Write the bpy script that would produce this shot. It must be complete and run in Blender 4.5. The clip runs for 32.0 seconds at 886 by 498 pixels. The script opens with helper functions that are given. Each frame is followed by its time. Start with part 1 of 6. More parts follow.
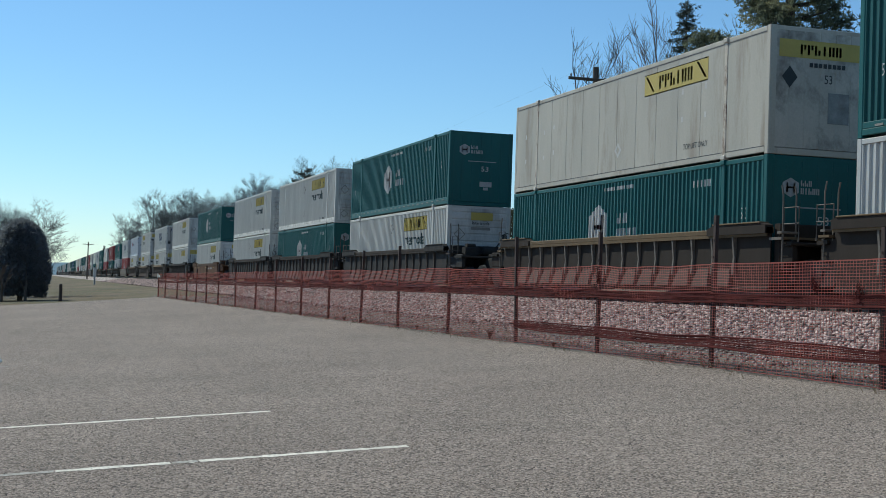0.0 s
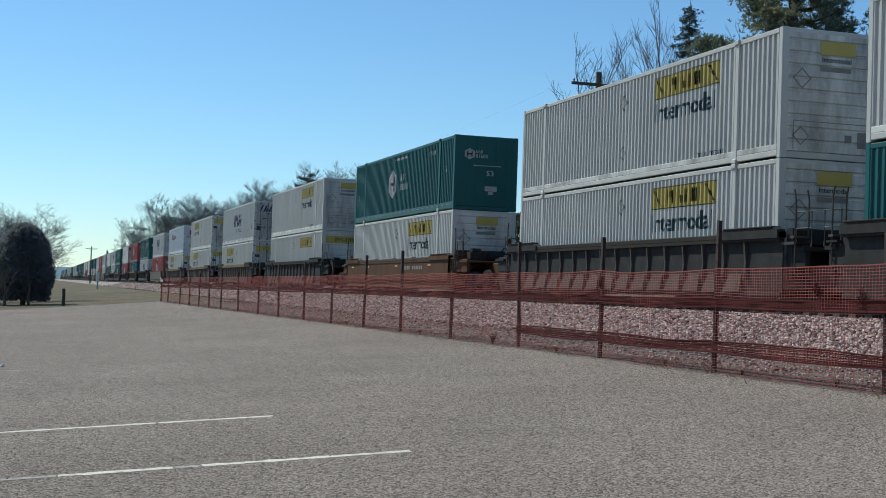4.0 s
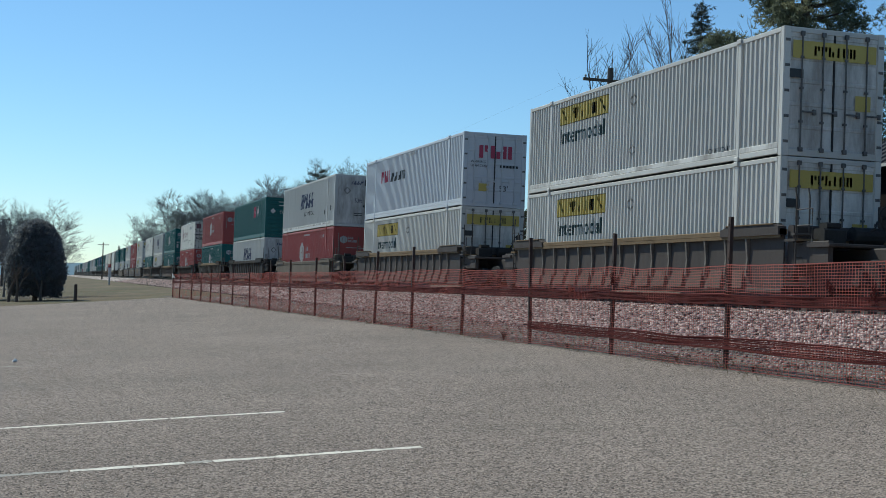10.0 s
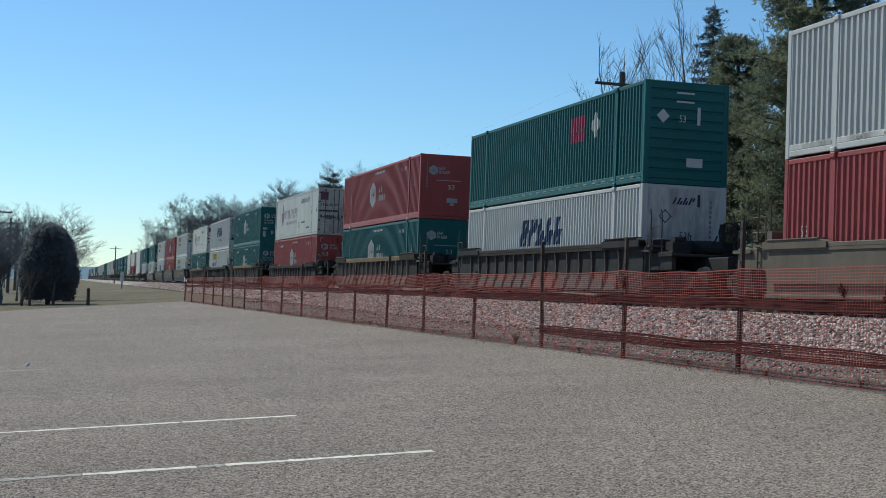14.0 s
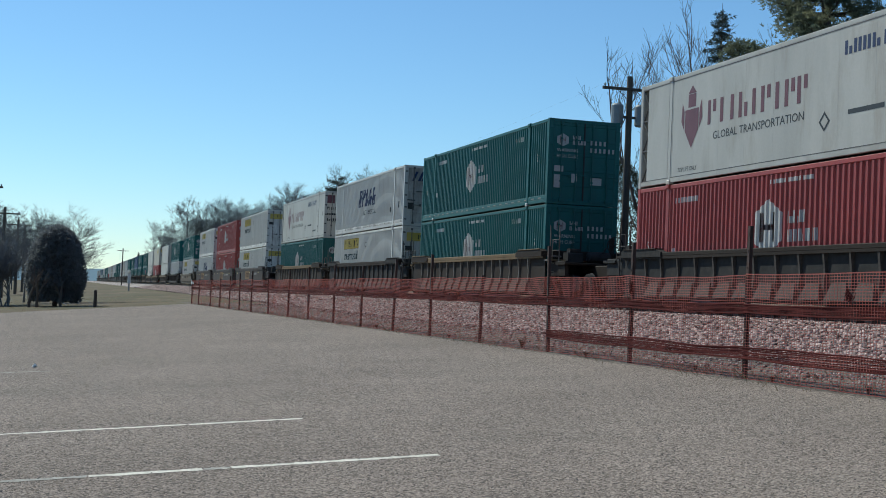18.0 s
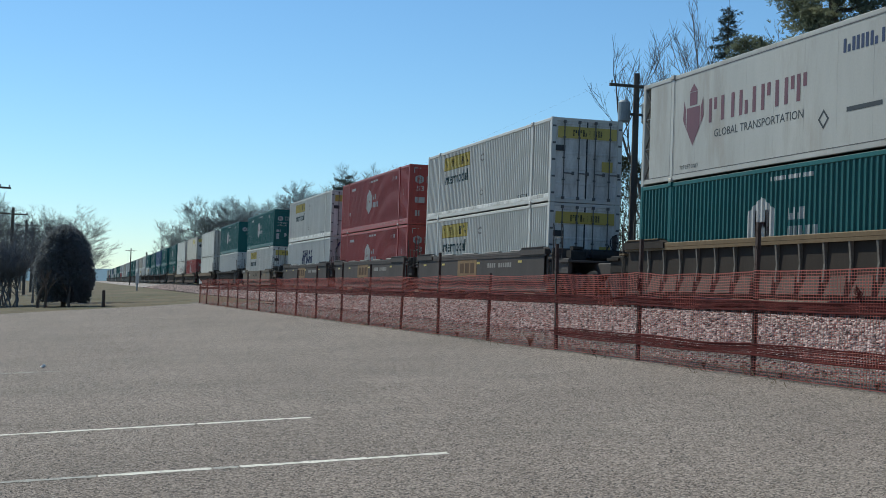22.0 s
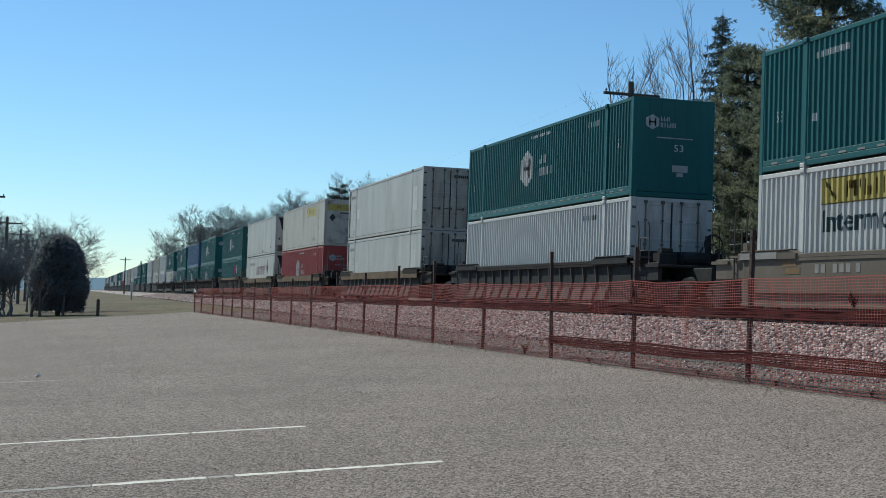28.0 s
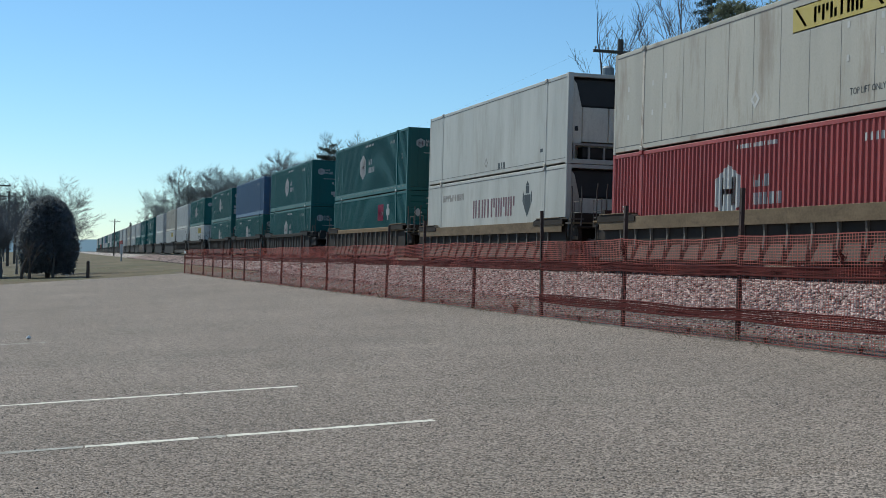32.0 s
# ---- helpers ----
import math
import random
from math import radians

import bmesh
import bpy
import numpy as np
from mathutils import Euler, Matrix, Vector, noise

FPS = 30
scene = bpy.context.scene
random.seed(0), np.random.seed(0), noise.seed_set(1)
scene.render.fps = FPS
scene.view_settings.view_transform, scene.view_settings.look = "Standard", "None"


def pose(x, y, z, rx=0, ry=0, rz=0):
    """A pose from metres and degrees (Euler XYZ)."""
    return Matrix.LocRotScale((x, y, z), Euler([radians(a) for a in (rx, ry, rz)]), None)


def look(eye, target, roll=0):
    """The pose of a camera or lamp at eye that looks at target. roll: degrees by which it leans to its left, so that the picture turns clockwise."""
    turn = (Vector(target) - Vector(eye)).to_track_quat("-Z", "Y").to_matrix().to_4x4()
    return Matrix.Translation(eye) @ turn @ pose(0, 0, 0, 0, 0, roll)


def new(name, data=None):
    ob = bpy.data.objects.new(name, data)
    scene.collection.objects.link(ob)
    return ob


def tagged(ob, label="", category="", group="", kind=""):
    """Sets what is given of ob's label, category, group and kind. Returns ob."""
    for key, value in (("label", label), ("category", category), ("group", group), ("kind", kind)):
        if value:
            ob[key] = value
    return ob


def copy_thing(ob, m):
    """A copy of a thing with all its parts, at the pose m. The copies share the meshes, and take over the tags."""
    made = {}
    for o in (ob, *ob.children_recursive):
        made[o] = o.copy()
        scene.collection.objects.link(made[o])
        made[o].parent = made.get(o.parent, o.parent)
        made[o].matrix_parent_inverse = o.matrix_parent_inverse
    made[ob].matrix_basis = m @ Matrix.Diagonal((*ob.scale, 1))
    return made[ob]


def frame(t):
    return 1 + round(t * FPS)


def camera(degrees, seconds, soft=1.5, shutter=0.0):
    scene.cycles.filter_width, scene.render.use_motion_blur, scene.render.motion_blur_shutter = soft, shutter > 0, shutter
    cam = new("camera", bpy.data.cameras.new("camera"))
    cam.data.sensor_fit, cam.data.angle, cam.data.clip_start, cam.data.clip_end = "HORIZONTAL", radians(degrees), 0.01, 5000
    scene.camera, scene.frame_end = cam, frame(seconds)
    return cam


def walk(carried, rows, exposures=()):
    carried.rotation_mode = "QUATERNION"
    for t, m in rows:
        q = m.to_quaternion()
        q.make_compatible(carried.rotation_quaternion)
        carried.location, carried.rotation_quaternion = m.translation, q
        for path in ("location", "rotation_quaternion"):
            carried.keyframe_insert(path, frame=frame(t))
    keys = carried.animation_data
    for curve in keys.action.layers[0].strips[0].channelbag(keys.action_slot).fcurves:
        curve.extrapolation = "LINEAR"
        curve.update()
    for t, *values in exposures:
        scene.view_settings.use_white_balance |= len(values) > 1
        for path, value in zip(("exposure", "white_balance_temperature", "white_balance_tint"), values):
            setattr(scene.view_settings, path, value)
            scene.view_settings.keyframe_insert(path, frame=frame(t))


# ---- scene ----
# ---- camera: a hand-held phone at seated eye height, turning a little ----
EYE = 1.27
cam = camera(36.24, 32.0, soft=0.9)
PATH = [
    (0, -17.44, 1.64, -1.94), (0.5, -17.51, 1.64, -2.00), (1, -17.49, 1.75, -2.03), (1.5, -17.51, 1.78, -2.09), (2, -17.44, 1.78, -2.06),
    (2.5, -17.44, 1.66, -2.02), (3, -17.29, 1.67, -1.97), (3.5, -17.29, 1.83, -1.97), (4, -17.32, 1.84, -2.00), (4.5, -17.30, 1.85, -1.98),
    (6.5, -17.21, 1.28, -2.35), (7, -17.23, 0.71, -2.74), (7.5, -17.00, 0.74, -2.63), (8, -16.83, 0.98, -2.44), (8.5, -16.92, 1.11, -2.22),
    (9, -16.93, 1.24, -2.12), (9.5, -17.05, 1.41, -2.07), (10, -16.85, 1.66, -2.06), (10.5, -16.71, 1.95, -1.85), (11, -16.74, 2.02, -1.90),
    (11.5, -16.69, 1.89, -1.90), (12, -16.42, 1.87, -1.91), (12.5, -16.44, 1.84, -1.91), (13, -16.45, 1.80, -1.89), (13.5, -16.34, 1.80, -2.01),
    (15.5, -16.47, 1.85, -2.23), (16, -16.31, 1.91, -2.18), (16.5, -16.18, 1.98, -2.17), (17, -16.17, 2.02, -2.22), (17.5, -16.08, 2.00, -2.38),
    (18, -16.07, 1.96, -2.38), (18.5, -15.99, 1.88, -2.30), (19, -15.98, 1.96, -2.29), (19.5, -15.97, 2.03, -2.26), (20, -15.95, 2.10, -2.20),
    (20.5, -15.82, 2.26, -2.11), (21, -15.81, 2.16, -2.21), (21.5, -15.82, 2.01, -2.14), (22, -15.74, 1.87, -2.07), (22.5, -15.72, 1.95, -2.10),
    (23, -15.73, 2.06, -2.20), (23.5, -15.79, 2.10, -2.24), (24, -15.79, 2.17, -2.23), (24.5, -15.80, 2.16, -2.29), (25, -15.81, 2.24, -2.28),
    (25.5, -15.88, 2.17, -2.22), (27.5, -15.92, 2.28, -2.12), (28, -15.96, 2.23, -1.96), (28.5, -16.02, 2.05, -1.69), (29, -16.09, 1.74, -1.67),
    (29.5, -16.23, 1.13, -1.65), (30, -16.29, 0.51, -1.80), (30.5, -16.35, 0.58, -1.88), (31, -16.34, 0.62, -1.70), (31.5, -16.40, 0.53, -1.72),
    (32, -16.37, 0.53, -1.58),
]
walk(cam, [(t, pose(0, 0, EYE, 90 + p, r, y)) for t, y, p, r in PATH], exposures=[(0, -0.04, 6040, -3), (32, -0.04, 6040, -3)])

# ---- light: clear late-winter afternoon, sun ahead to the left of the lot ----
SUN_AZ, SUN_EL = -29.0, 46.0          # degrees from the track's far direction (negative: to the left), height
world = bpy.data.worlds.new("sky")
scene.world = world
world.use_nodes = True
wn = world.node_tree.nodes
sky = wn.new("ShaderNodeTexSky")
sky.sky_type, sky.sun_disc = "NISHITA", False
sky.sun_elevation, sky.sun_rotation = radians(SUN_EL), radians(SUN_AZ)
sky.air_density, sky.dust_density, sky.ozone_density = 1.0, 0.0, 6.8
wn["Background"].inputs["Strength"].default_value = 0.117
world.node_tree.links.new(sky.outputs[0], wn["Background"].inputs["Color"])
sun = new("sun", bpy.data.lights.new("sun", "SUN"))
sun.data.energy, sun.data.angle, sun.data.color = 4.4, radians(0.53), (1.0, 0.92, 0.82)
sun_way = Vector((math.sin(radians(SUN_AZ)) * math.cos(radians(SUN_EL)), math.cos(radians(SUN_AZ)) * math.cos(radians(SUN_EL)), math.sin(radians(SUN_EL))))
sun.matrix_world = look(sun_way * 100, (0, 0, 0))


# ---- materials ----
def mat(name, col, rough=0.6, metal=0.0, var=0.15, scale=2.0, fine=30.0, fine_var=0.1, bump=0.1, bump_dist=0.01,
        streak=1.0, dirt=0.0, dirt_col=(0.16, 0.11, 0.07), dirt_scale=1.5, dirt_at=0.55, translucent=0.0, spec=0.5, per_thing=0.0):
    m = bpy.data.materials.new(name)
    m.use_nodes = True
    t = m.node_tree
    n, l = t.nodes, t.links
    b = n["Principled BSDF"]
    b.inputs["Roughness"].default_value, b.inputs["Metallic"].default_value = rough, metal
    b.inputs["Specular IOR Level"].default_value = spec
    tc, oi = n.new("ShaderNodeTexCoord"), n.new("ShaderNodeObjectInfo")
    shift = n.new("ShaderNodeVectorMath"); shift.operation = "MULTIPLY_ADD"
    comb = n.new("ShaderNodeCombineXYZ")
    for k in range(3):
        l.new(oi.outputs["Random"], comb.inputs[k])
    l.new(comb.outputs[0], shift.inputs[0]); shift.inputs[1].default_value = (37.0, 91.0, 53.0)
    l.new(tc.outputs["Object"], shift.inputs[2])
    mp = n.new("ShaderNodeMapping"); mp.inputs["Scale"].default_value = (1, 1, 1 / streak)
    l.new(shift.outputs[0], mp.inputs["Vector"])

    def noise_tex(s, vec, detail=4.0, rgh=0.6):
        q = n.new("ShaderNodeTexNoise")
        q.inputs["Scale"].default_value, q.inputs["Detail"].default_value, q.inputs["Roughness"].default_value = s, detail, rgh
        l.new(vec, q.inputs["Vector"])
        return q.outputs["Fac"]

    def ramp(fac, lo, hi, a, c):
        q = n.new("ShaderNodeMapRange")
        for k, v in zip(("From Min", "From Max", "To Min", "To Max"), (lo, hi, a, c)):
            q.inputs[k].default_value = v
        l.new(fac, q.inputs["Value"])
        return q.outputs[0]

    def times(c_in, fac):
        q = n.new("ShaderNodeVectorMath"); q.operation = "SCALE"
        l.new(c_in, q.inputs[0]); l.new(fac, q.inputs["Scale"])
        return q.outputs[0]
    rgb = n.new("ShaderNodeRGB"); rgb.outputs[0].default_value = (*col, 1)
    n1, n2 = noise_tex(scale, mp.outputs[0]), noise_tex(fine, shift.outputs[0], 3.0)
    c = times(rgb.outputs[0], ramp(n1, 0.25, 0.75, 1 - var, 1 + var))
    c = times(c, ramp(n2, 0.25, 0.75, 1 - fine_var, 1 + fine_var))
    if per_thing:
        c = times(c, ramp(oi.outputs["Random"], 0, 1, 1 - per_thing, 1 + per_thing))
    if dirt:
        n3 = noise_tex(dirt_scale, mp.outputs[0], 6.0, 0.7)
        mix = n.new("ShaderNodeMix"); mix.data_type = "RGBA"
        l.new(ramp(n3, dirt_at, dirt_at + 0.22, 0.0, dirt), mix.inputs["Factor"])
        l.new(c, mix.inputs[6]); mix.inputs[7].default_value = (*dirt_col, 1)
        c = mix.outputs[2]
    l.new(c, b.inputs["Base Color"])
    if bump:
        bp = n.new("ShaderNodeBump"); bp.inputs["Strength"].default_value, bp.inputs["Distance"].default_value = bump, bump_dist
        l.new(n2, bp.inputs["Height"]); l.new(bp.outputs[0], b.inputs["Normal"])
    if translucent:
        tr, mx = n.new("ShaderNodeBsdfTranslucent"), n.new("ShaderNodeMixShader")
        l.new(c, tr.inputs["Color"]); mx.inputs[0].default_value = translucent
        l.new(b.outputs[0], mx.inputs[1]); l.new(tr.outputs[0], mx.inputs[2])
        l.new(mx.outputs[0], n["Material Output"].inputs["Surface"])
    return m


M = {
    "white": mat("white_paint", (0.495, 0.475, 0.435), 0.5, var=0.14, scale=0.8, fine=25, fine_var=0.05, streak=5, dirt=0.35, dirt_col=(0.26, 0.22, 0.16), per_thing=0.05),
    "smooth": mat("smooth_white_panel", (0.40, 0.382, 0.345), 0.5, var=0.16, scale=0.7, fine=20, fine_var=0.04, bump=0.04, streak=4, dirt=0.6, dirt_col=(0.24, 0.195, 0.145), dirt_scale=0.9, dirt_at=0.5, per_thing=0.05),
    "stained": mat("rust_stained_panel", (0.41, 0.372, 0.31), 0.55, var=0.16, scale=0.7, fine=20, fine_var=0.06, bump=0.04, streak=5, dirt=0.75, dirt_col=(0.19, 0.13, 0.08), dirt_scale=1.1, dirt_at=0.52, per_thing=0.05),
    "white_grimy": mat("grimy_white_paint", (0.62, 0.60, 0.56), 0.6, var=0.12, scale=0.9, fine=25, fine_var=0.08, streak=4, dirt=0.75, dirt_col=(0.17, 0.145, 0.12), dirt_scale=1.1, dirt_at=0.44, per_thing=0.08),
    "smooth_grimy": mat("grimy_smooth_panel", (0.50, 0.46, 0.39), 0.6, var=0.12, scale=0.8, fine=20, fine_var=0.08, streak=4, dirt=0.7, dirt_col=(0.20, 0.16, 0.12), dirt_scale=0.9, dirt_at=0.46, per_thing=0.08),
    "pale_grimy": mat("grimy_grey_paint", (0.52, 0.50, 0.47), 0.6, var=0.12, scale=0.8, fine=25, fine_var=0.08, streak=4, dirt=0.8, dirt_col=(0.12, 0.105, 0.09), dirt_scale=1.0, dirt_at=0.42),
    "pale": mat("grey_white_paint", (0.46, 0.45, 0.425), 0.5, var=0.08, scale=0.8, fine=25, fine_var=0.05, streak=5, dirt=0.45, dirt_col=(0.22, 0.19, 0.15), per_thing=0.04),
    "lilac": mat("pale_grey_paint", (0.47, 0.482, 0.51), 0.45, var=0.06, scale=0.8, fine=25, fine_var=0.05, streak=5, dirt=0.2, dirt_col=(0.3, 0.28, 0.26)),
    "tan": mat("tan_paint", (0.40, 0.36, 0.30), 0.55, var=0.1, scale=0.8, streak=5, dirt=0.3),
    "green": mat("dark_green_paint", (0.010, 0.084, 0.080), 0.45, var=0.18, scale=0.7, fine=25, streak=5, dirt=0.25, dirt_col=(0.035, 0.065, 0.066), per_thing=0.08, spec=0.3),
    "red": mat("red_paint", (0.28, 0.038, 0.032), 0.5, var=0.15, scale=0.7, fine=25, streak=5, dirt=0.3, dirt_col=(0.20, 0.07, 0.05), per_thing=0.12),
    "blue": mat("blue_paint", (0.045, 0.085, 0.17), 0.45, var=0.15, scale=0.7, streak=5, dirt=0.2, dirt_col=(0.08, 0.09, 0.16)),
    "yellow": mat("yellow_sign", (0.44, 0.335, 0.07), 0.5, var=0.1, scale=1.5, fine_var=0.06, dirt=0.25, dirt_col=(0.3, 0.24, 0.1)),
    "ink": mat("dark_lettering", (0.02, 0.022, 0.024), 0.55, var=0.2, fine_var=0.1, bump=0),
    "navy": mat("navy_lettering", (0.012, 0.02, 0.07), 0.5, var=0.2, fine_var=0.1, bump=0),
    "maroon": mat("maroon_lettering", (0.12, 0.036, 0.046), 0.5, var=0.2, fine_var=0.1, bump=0),
    "magenta": mat("crimson_lettering", (0.30, 0.02, 0.06), 0.5, var=0.15, fine_var=0.1, bump=0),
    "chalk": mat("pale_lettering", (0.48, 0.46, 0.43), 0.55, var=0.12, fine_var=0.1, bump=0, dirt=0.3, dirt_col=(0.25, 0.22, 0.18)),
    "dim": mat("dull_pale_paint", (0.22, 0.20, 0.18), 0.7, var=0.2, fine_var=0.15, bump=0, dirt=0.5, dirt_col=(0.08, 0.06, 0.05)),
    "gasket": mat("black_rubber", (0.015, 0.015, 0.016), 0.7, var=0.2),
    "steel": mat("dull_steel", (0.22, 0.21, 0.20), 0.5, 0.6, var=0.25, scale=4, dirt=0.6, dirt_col=(0.10, 0.06, 0.04)),
    "car_brown": mat("weathered_brown_steel", (0.034, 0.026, 0.021), 0.75, var=0.25, scale=1.2, fine=18, streak=3, dirt=0.5, dirt_col=(0.022, 0.018, 0.016), per_thing=0.2, spec=0.12),
    "car_tan": mat("faded_tan_steel", (0.155, 0.108, 0.062), 0.7, var=0.22, scale=1.5, fine=20, streak=3, dirt=0.6, dirt_col=(0.09, 0.05, 0.03), per_thing=0.2, spec=0.12),
    "car_grey": mat("weathered_grey_steel", (0.070, 0.059, 0.054), 0.7, var=0.2, scale=1.2, fine=18, streak=3, dirt=0.5, dirt_col=(0.035, 0.028, 0.024), per_thing=0.12, spec=0.12),
    "car_rust": mat("rusty_orange_steel", (0.095, 0.048, 0.026), 0.75, var=0.25, scale=1.3, fine=18, streak=3, dirt=0.5, dirt_col=(0.10, 0.045, 0.025), spec=0.12),
    "rusty": mat("rust_run_white_paint", (0.50, 0.44, 0.36), 0.6, var=0.15, scale=1.5, streak=2.2, dirt=0.97, dirt_col=(0.13, 0.058, 0.03), dirt_scale=4.5, dirt_at=0.46),
    # Paler than the well side: sunlight on the lower plates put into the colour.
    "dusty": mat("sun_toned_lower_plate", (0.098, 0.076, 0.064), 0.85, var=0.2, scale=2, streak=2, dirt=0.4, dirt_col=(0.08, 0.06, 0.045), spec=0.12),
    "car_mid": mat("brown_steel", (0.085, 0.052, 0.033), 0.75, var=0.25, scale=1.2, fine=18, streak=3, dirt=0.5, dirt_col=(0.045, 0.032, 0.025), per_thing=0.2, spec=0.12),
    "word": mat("dark_green_lettering", (0.008, 0.030, 0.032), 0.55, var=0.2, fine_var=0.1, bump=0),
    # Paler than the bays: the ribs' lit faces put into the colour, with patchy dirt.
    "rib": mat("lit_rib_edges", (0.15, 0.13, 0.11), 0.7, var=0.3, scale=3, fine=20, fine_var=0.2, dirt=0.5, dirt_col=(0.04, 0.03, 0.025), spec=0.2),
    "faded": mat("faded_pale_lettering", (0.33, 0.33, 0.32), 0.6, var=0.15, fine_var=0.15, bump=0, dirt=0.4, dirt_col=(0.12, 0.13, 0.13)),
    "panel": mat("faded_orange_panel", (0.19, 0.118, 0.058), 0.7, var=0.25, scale=2, streak=2, dirt=0.6, dirt_col=(0.12, 0.08, 0.05), spec=0.2),
    # Dimmer version of the lit rib tone, for black cars and ladders.
    "rib_dull": mat("dull_rib_edges", (0.075, 0.064, 0.056), 0.75, var=0.3, scale=3, fine=20, fine_var=0.2, dirt=0.5, dirt_col=(0.035, 0.03, 0.026), spec=0.15),
    "stained_end": mat("sooty_stained_panel", (0.47, 0.43, 0.37), 0.6, var=0.15, scale=0.8, fine=20, fine_var=0.08, streak=1.3, dirt=0.92, dirt_col=(0.085, 0.066, 0.055), dirt_scale=0.95, dirt_at=0.485, per_thing=0.08),
    "plate": mat("dull_tan_plate", (0.135, 0.112, 0.088), 0.75, var=0.22, scale=1.3, fine=18, streak=2, dirt=0.5, dirt_col=(0.075, 0.058, 0.046), spec=0.12),
    "plank": mat("dull_brown_plate", (0.145, 0.105, 0.066), 0.75, var=0.3, scale=1.0, fine=15, fine_var=0.15, streak=0.4, dirt=0.7, dirt_col=(0.06, 0.045, 0.036), dirt_scale=1.8, spec=0.12),
    "rod": mat("dark_door_hardware", (0.125, 0.12, 0.115), 0.6, 0.3, var=0.3, scale=4, dirt=0.6, dirt_col=(0.10, 0.06, 0.04), spec=0.3),
    "under": mat("grimy_running_gear", (0.036, 0.034, 0.033), 0.8, var=0.3, scale=3, dirt=0.4, dirt_col=(0.08, 0.055, 0.04), spec=0.12),
}


# ---- mesh helpers ----
CACHE = {}


def mesh(key, make):
    """The mesh called key; made once by make(), which gives vertices and faces."""
    if key not in CACHE:
        v, f = make()
        me = bpy.data.meshes.new(key)
        me.from_pydata([tuple(p) for p in v], [], f)
        me.update()
        me.materials.append(None)
        CACHE[key] = me
    return CACHE[key]


def part(name, me, parent, material, at=None, label=""):
    ob = new(name, me)
    ob.parent = parent
    if at is not None:
        ob.matrix_basis = at if isinstance(at, Matrix) else Matrix.Translation(at)
    ob.material_slots[0].link = "OBJECT"
    ob.material_slots[0].material = M[material] if isinstance(material, str) else material
    if label:
        tagged(ob, label=label)
    if name in ("brand_mark", "brand_word", "lettering", "sign_lettering", "warning_text", "emblem_inlay", "placard", "reflector", "fine_print", "data_label", "size_mark", "number_panel"):
        tagged(ob, kind="stuff")
    return ob


def thing(name, label, category, group="", kind="", at=None):
    ob = new(name)
    ob.empty_display_size = 0.3
    if at is not None:
        ob.matrix_basis = at
    return tagged(ob, label, category, group, kind)


def join(*pieces):
    v, f = [], []
    for pv, pf in pieces:
        k = len(v)
        v += [tuple(p) for p in pv]
        f += [tuple(i + k for i in q) for q in pf]
    return v, f


def box(x0, x1, y0, y1, z0, z1, b=0.0):
    """A box, its long edges chamfered by b."""
    if not b:
        v = [(x, y, z) for x in (x0, x1) for y in (y0, y1) for z in (z0, z1)]
        return v, [(0, 1, 3, 2), (4, 6, 7, 5), (0, 4, 5, 1), (2, 3, 7, 6), (0, 2, 6, 4), (1, 5, 7, 3)]
    size = (x1 - x0, y1 - y0, z1 - z0)
    a = size.index(max(size))
    lo, hi = (x0, y0, z0), (x1, y1, z1)
    p, q = [k for k in range(3) if k != a]
    ring = [(lo[p] + b, lo[q]), (hi[p] - b, lo[q]), (hi[p], lo[q] + b), (hi[p], hi[q] - b), (hi[p] - b, hi[q]), (lo[p] + b, hi[q]), (lo[p], hi[q] - b), (lo[p], lo[q] + b)]
    v = []
    for e in (lo[a], hi[a]):
        for r, s in ring:
            c = [0, 0, 0]
            c[a], c[p], c[q] = e, r, s
            v.append(tuple(c))
    f = [tuple(range(7, -1, -1)), tuple(range(8, 16))] + [(k, (k + 1) % 8, 8 + (k + 1) % 8, 8 + k) for k in range(8)]
    if a == 1:
        f = [t[::-1] for t in f]
    return v, f


def prism(outline, axis, lo, hi):
    """An outline (2D, in the two other axes in order) drawn out along axis from lo to hi."""
    n, v = len(outline), []
    p, q = [k for k in range(3) if k != axis]
    for e in (lo, hi):
        for r, s in outline:
            c = [0, 0, 0]
            c[axis], c[p], c[q] = e, r, s
            v.append(tuple(c))
    return v, [tuple(range(n))[::-1], tuple(range(n, 2 * n))] + [(k, (k + 1) % n, n + (k + 1) % n, n + k) for k in range(n)]


def tube(path, radii, sides=6):
    """A tube through the points of path, closed at its ends."""
    v, f = [], []
    n = len(path)
    for k, p in enumerate(path):
        p = Vector(p)
        d = (Vector(path[min(k + 1, n - 1)]) - Vector(path[max(k - 1, 0)])).normalized()
        u = d.cross(Vector((0.31, 0.87, 0.12)) if abs(d.z) > 0.9 else Vector((0, 0, 1))).normalized()
        w = d.cross(u)
        r = radii if isinstance(radii, (int, float)) else radii[k]
        v += [tuple(p + r * (math.cos(2 * math.pi * s / sides) * u + math.sin(2 * math.pi * s / sides) * w)) for s in range(sides)]
    for k in range(n - 1):
        for s in range(sides):
            a, b = k * sides + s, k * sides + (s + 1) % sides
            f.append((a, b, b + sides, a + sides))
    f += [tuple(range(sides))[::-1], tuple(range((n - 1) * sides, n * sides))]
    return v, f


# ---- the line: straight past the lot, then bearing slightly right ----
TRACK_X, RAIL_Z = 17.10, 1.30


def bend(y):
    return 0.0 if y < 70 else 6.4e-5 * (y - 70) ** 2 if y < 180 else 6.4e-5 * 110 ** 2 + 0.01408 * (y - 180)


def bend_turn(y):
    return 0.0 if y < 70 else -math.degrees(math.atan(min(12.8e-5 * (y - 70), 0.01408)))


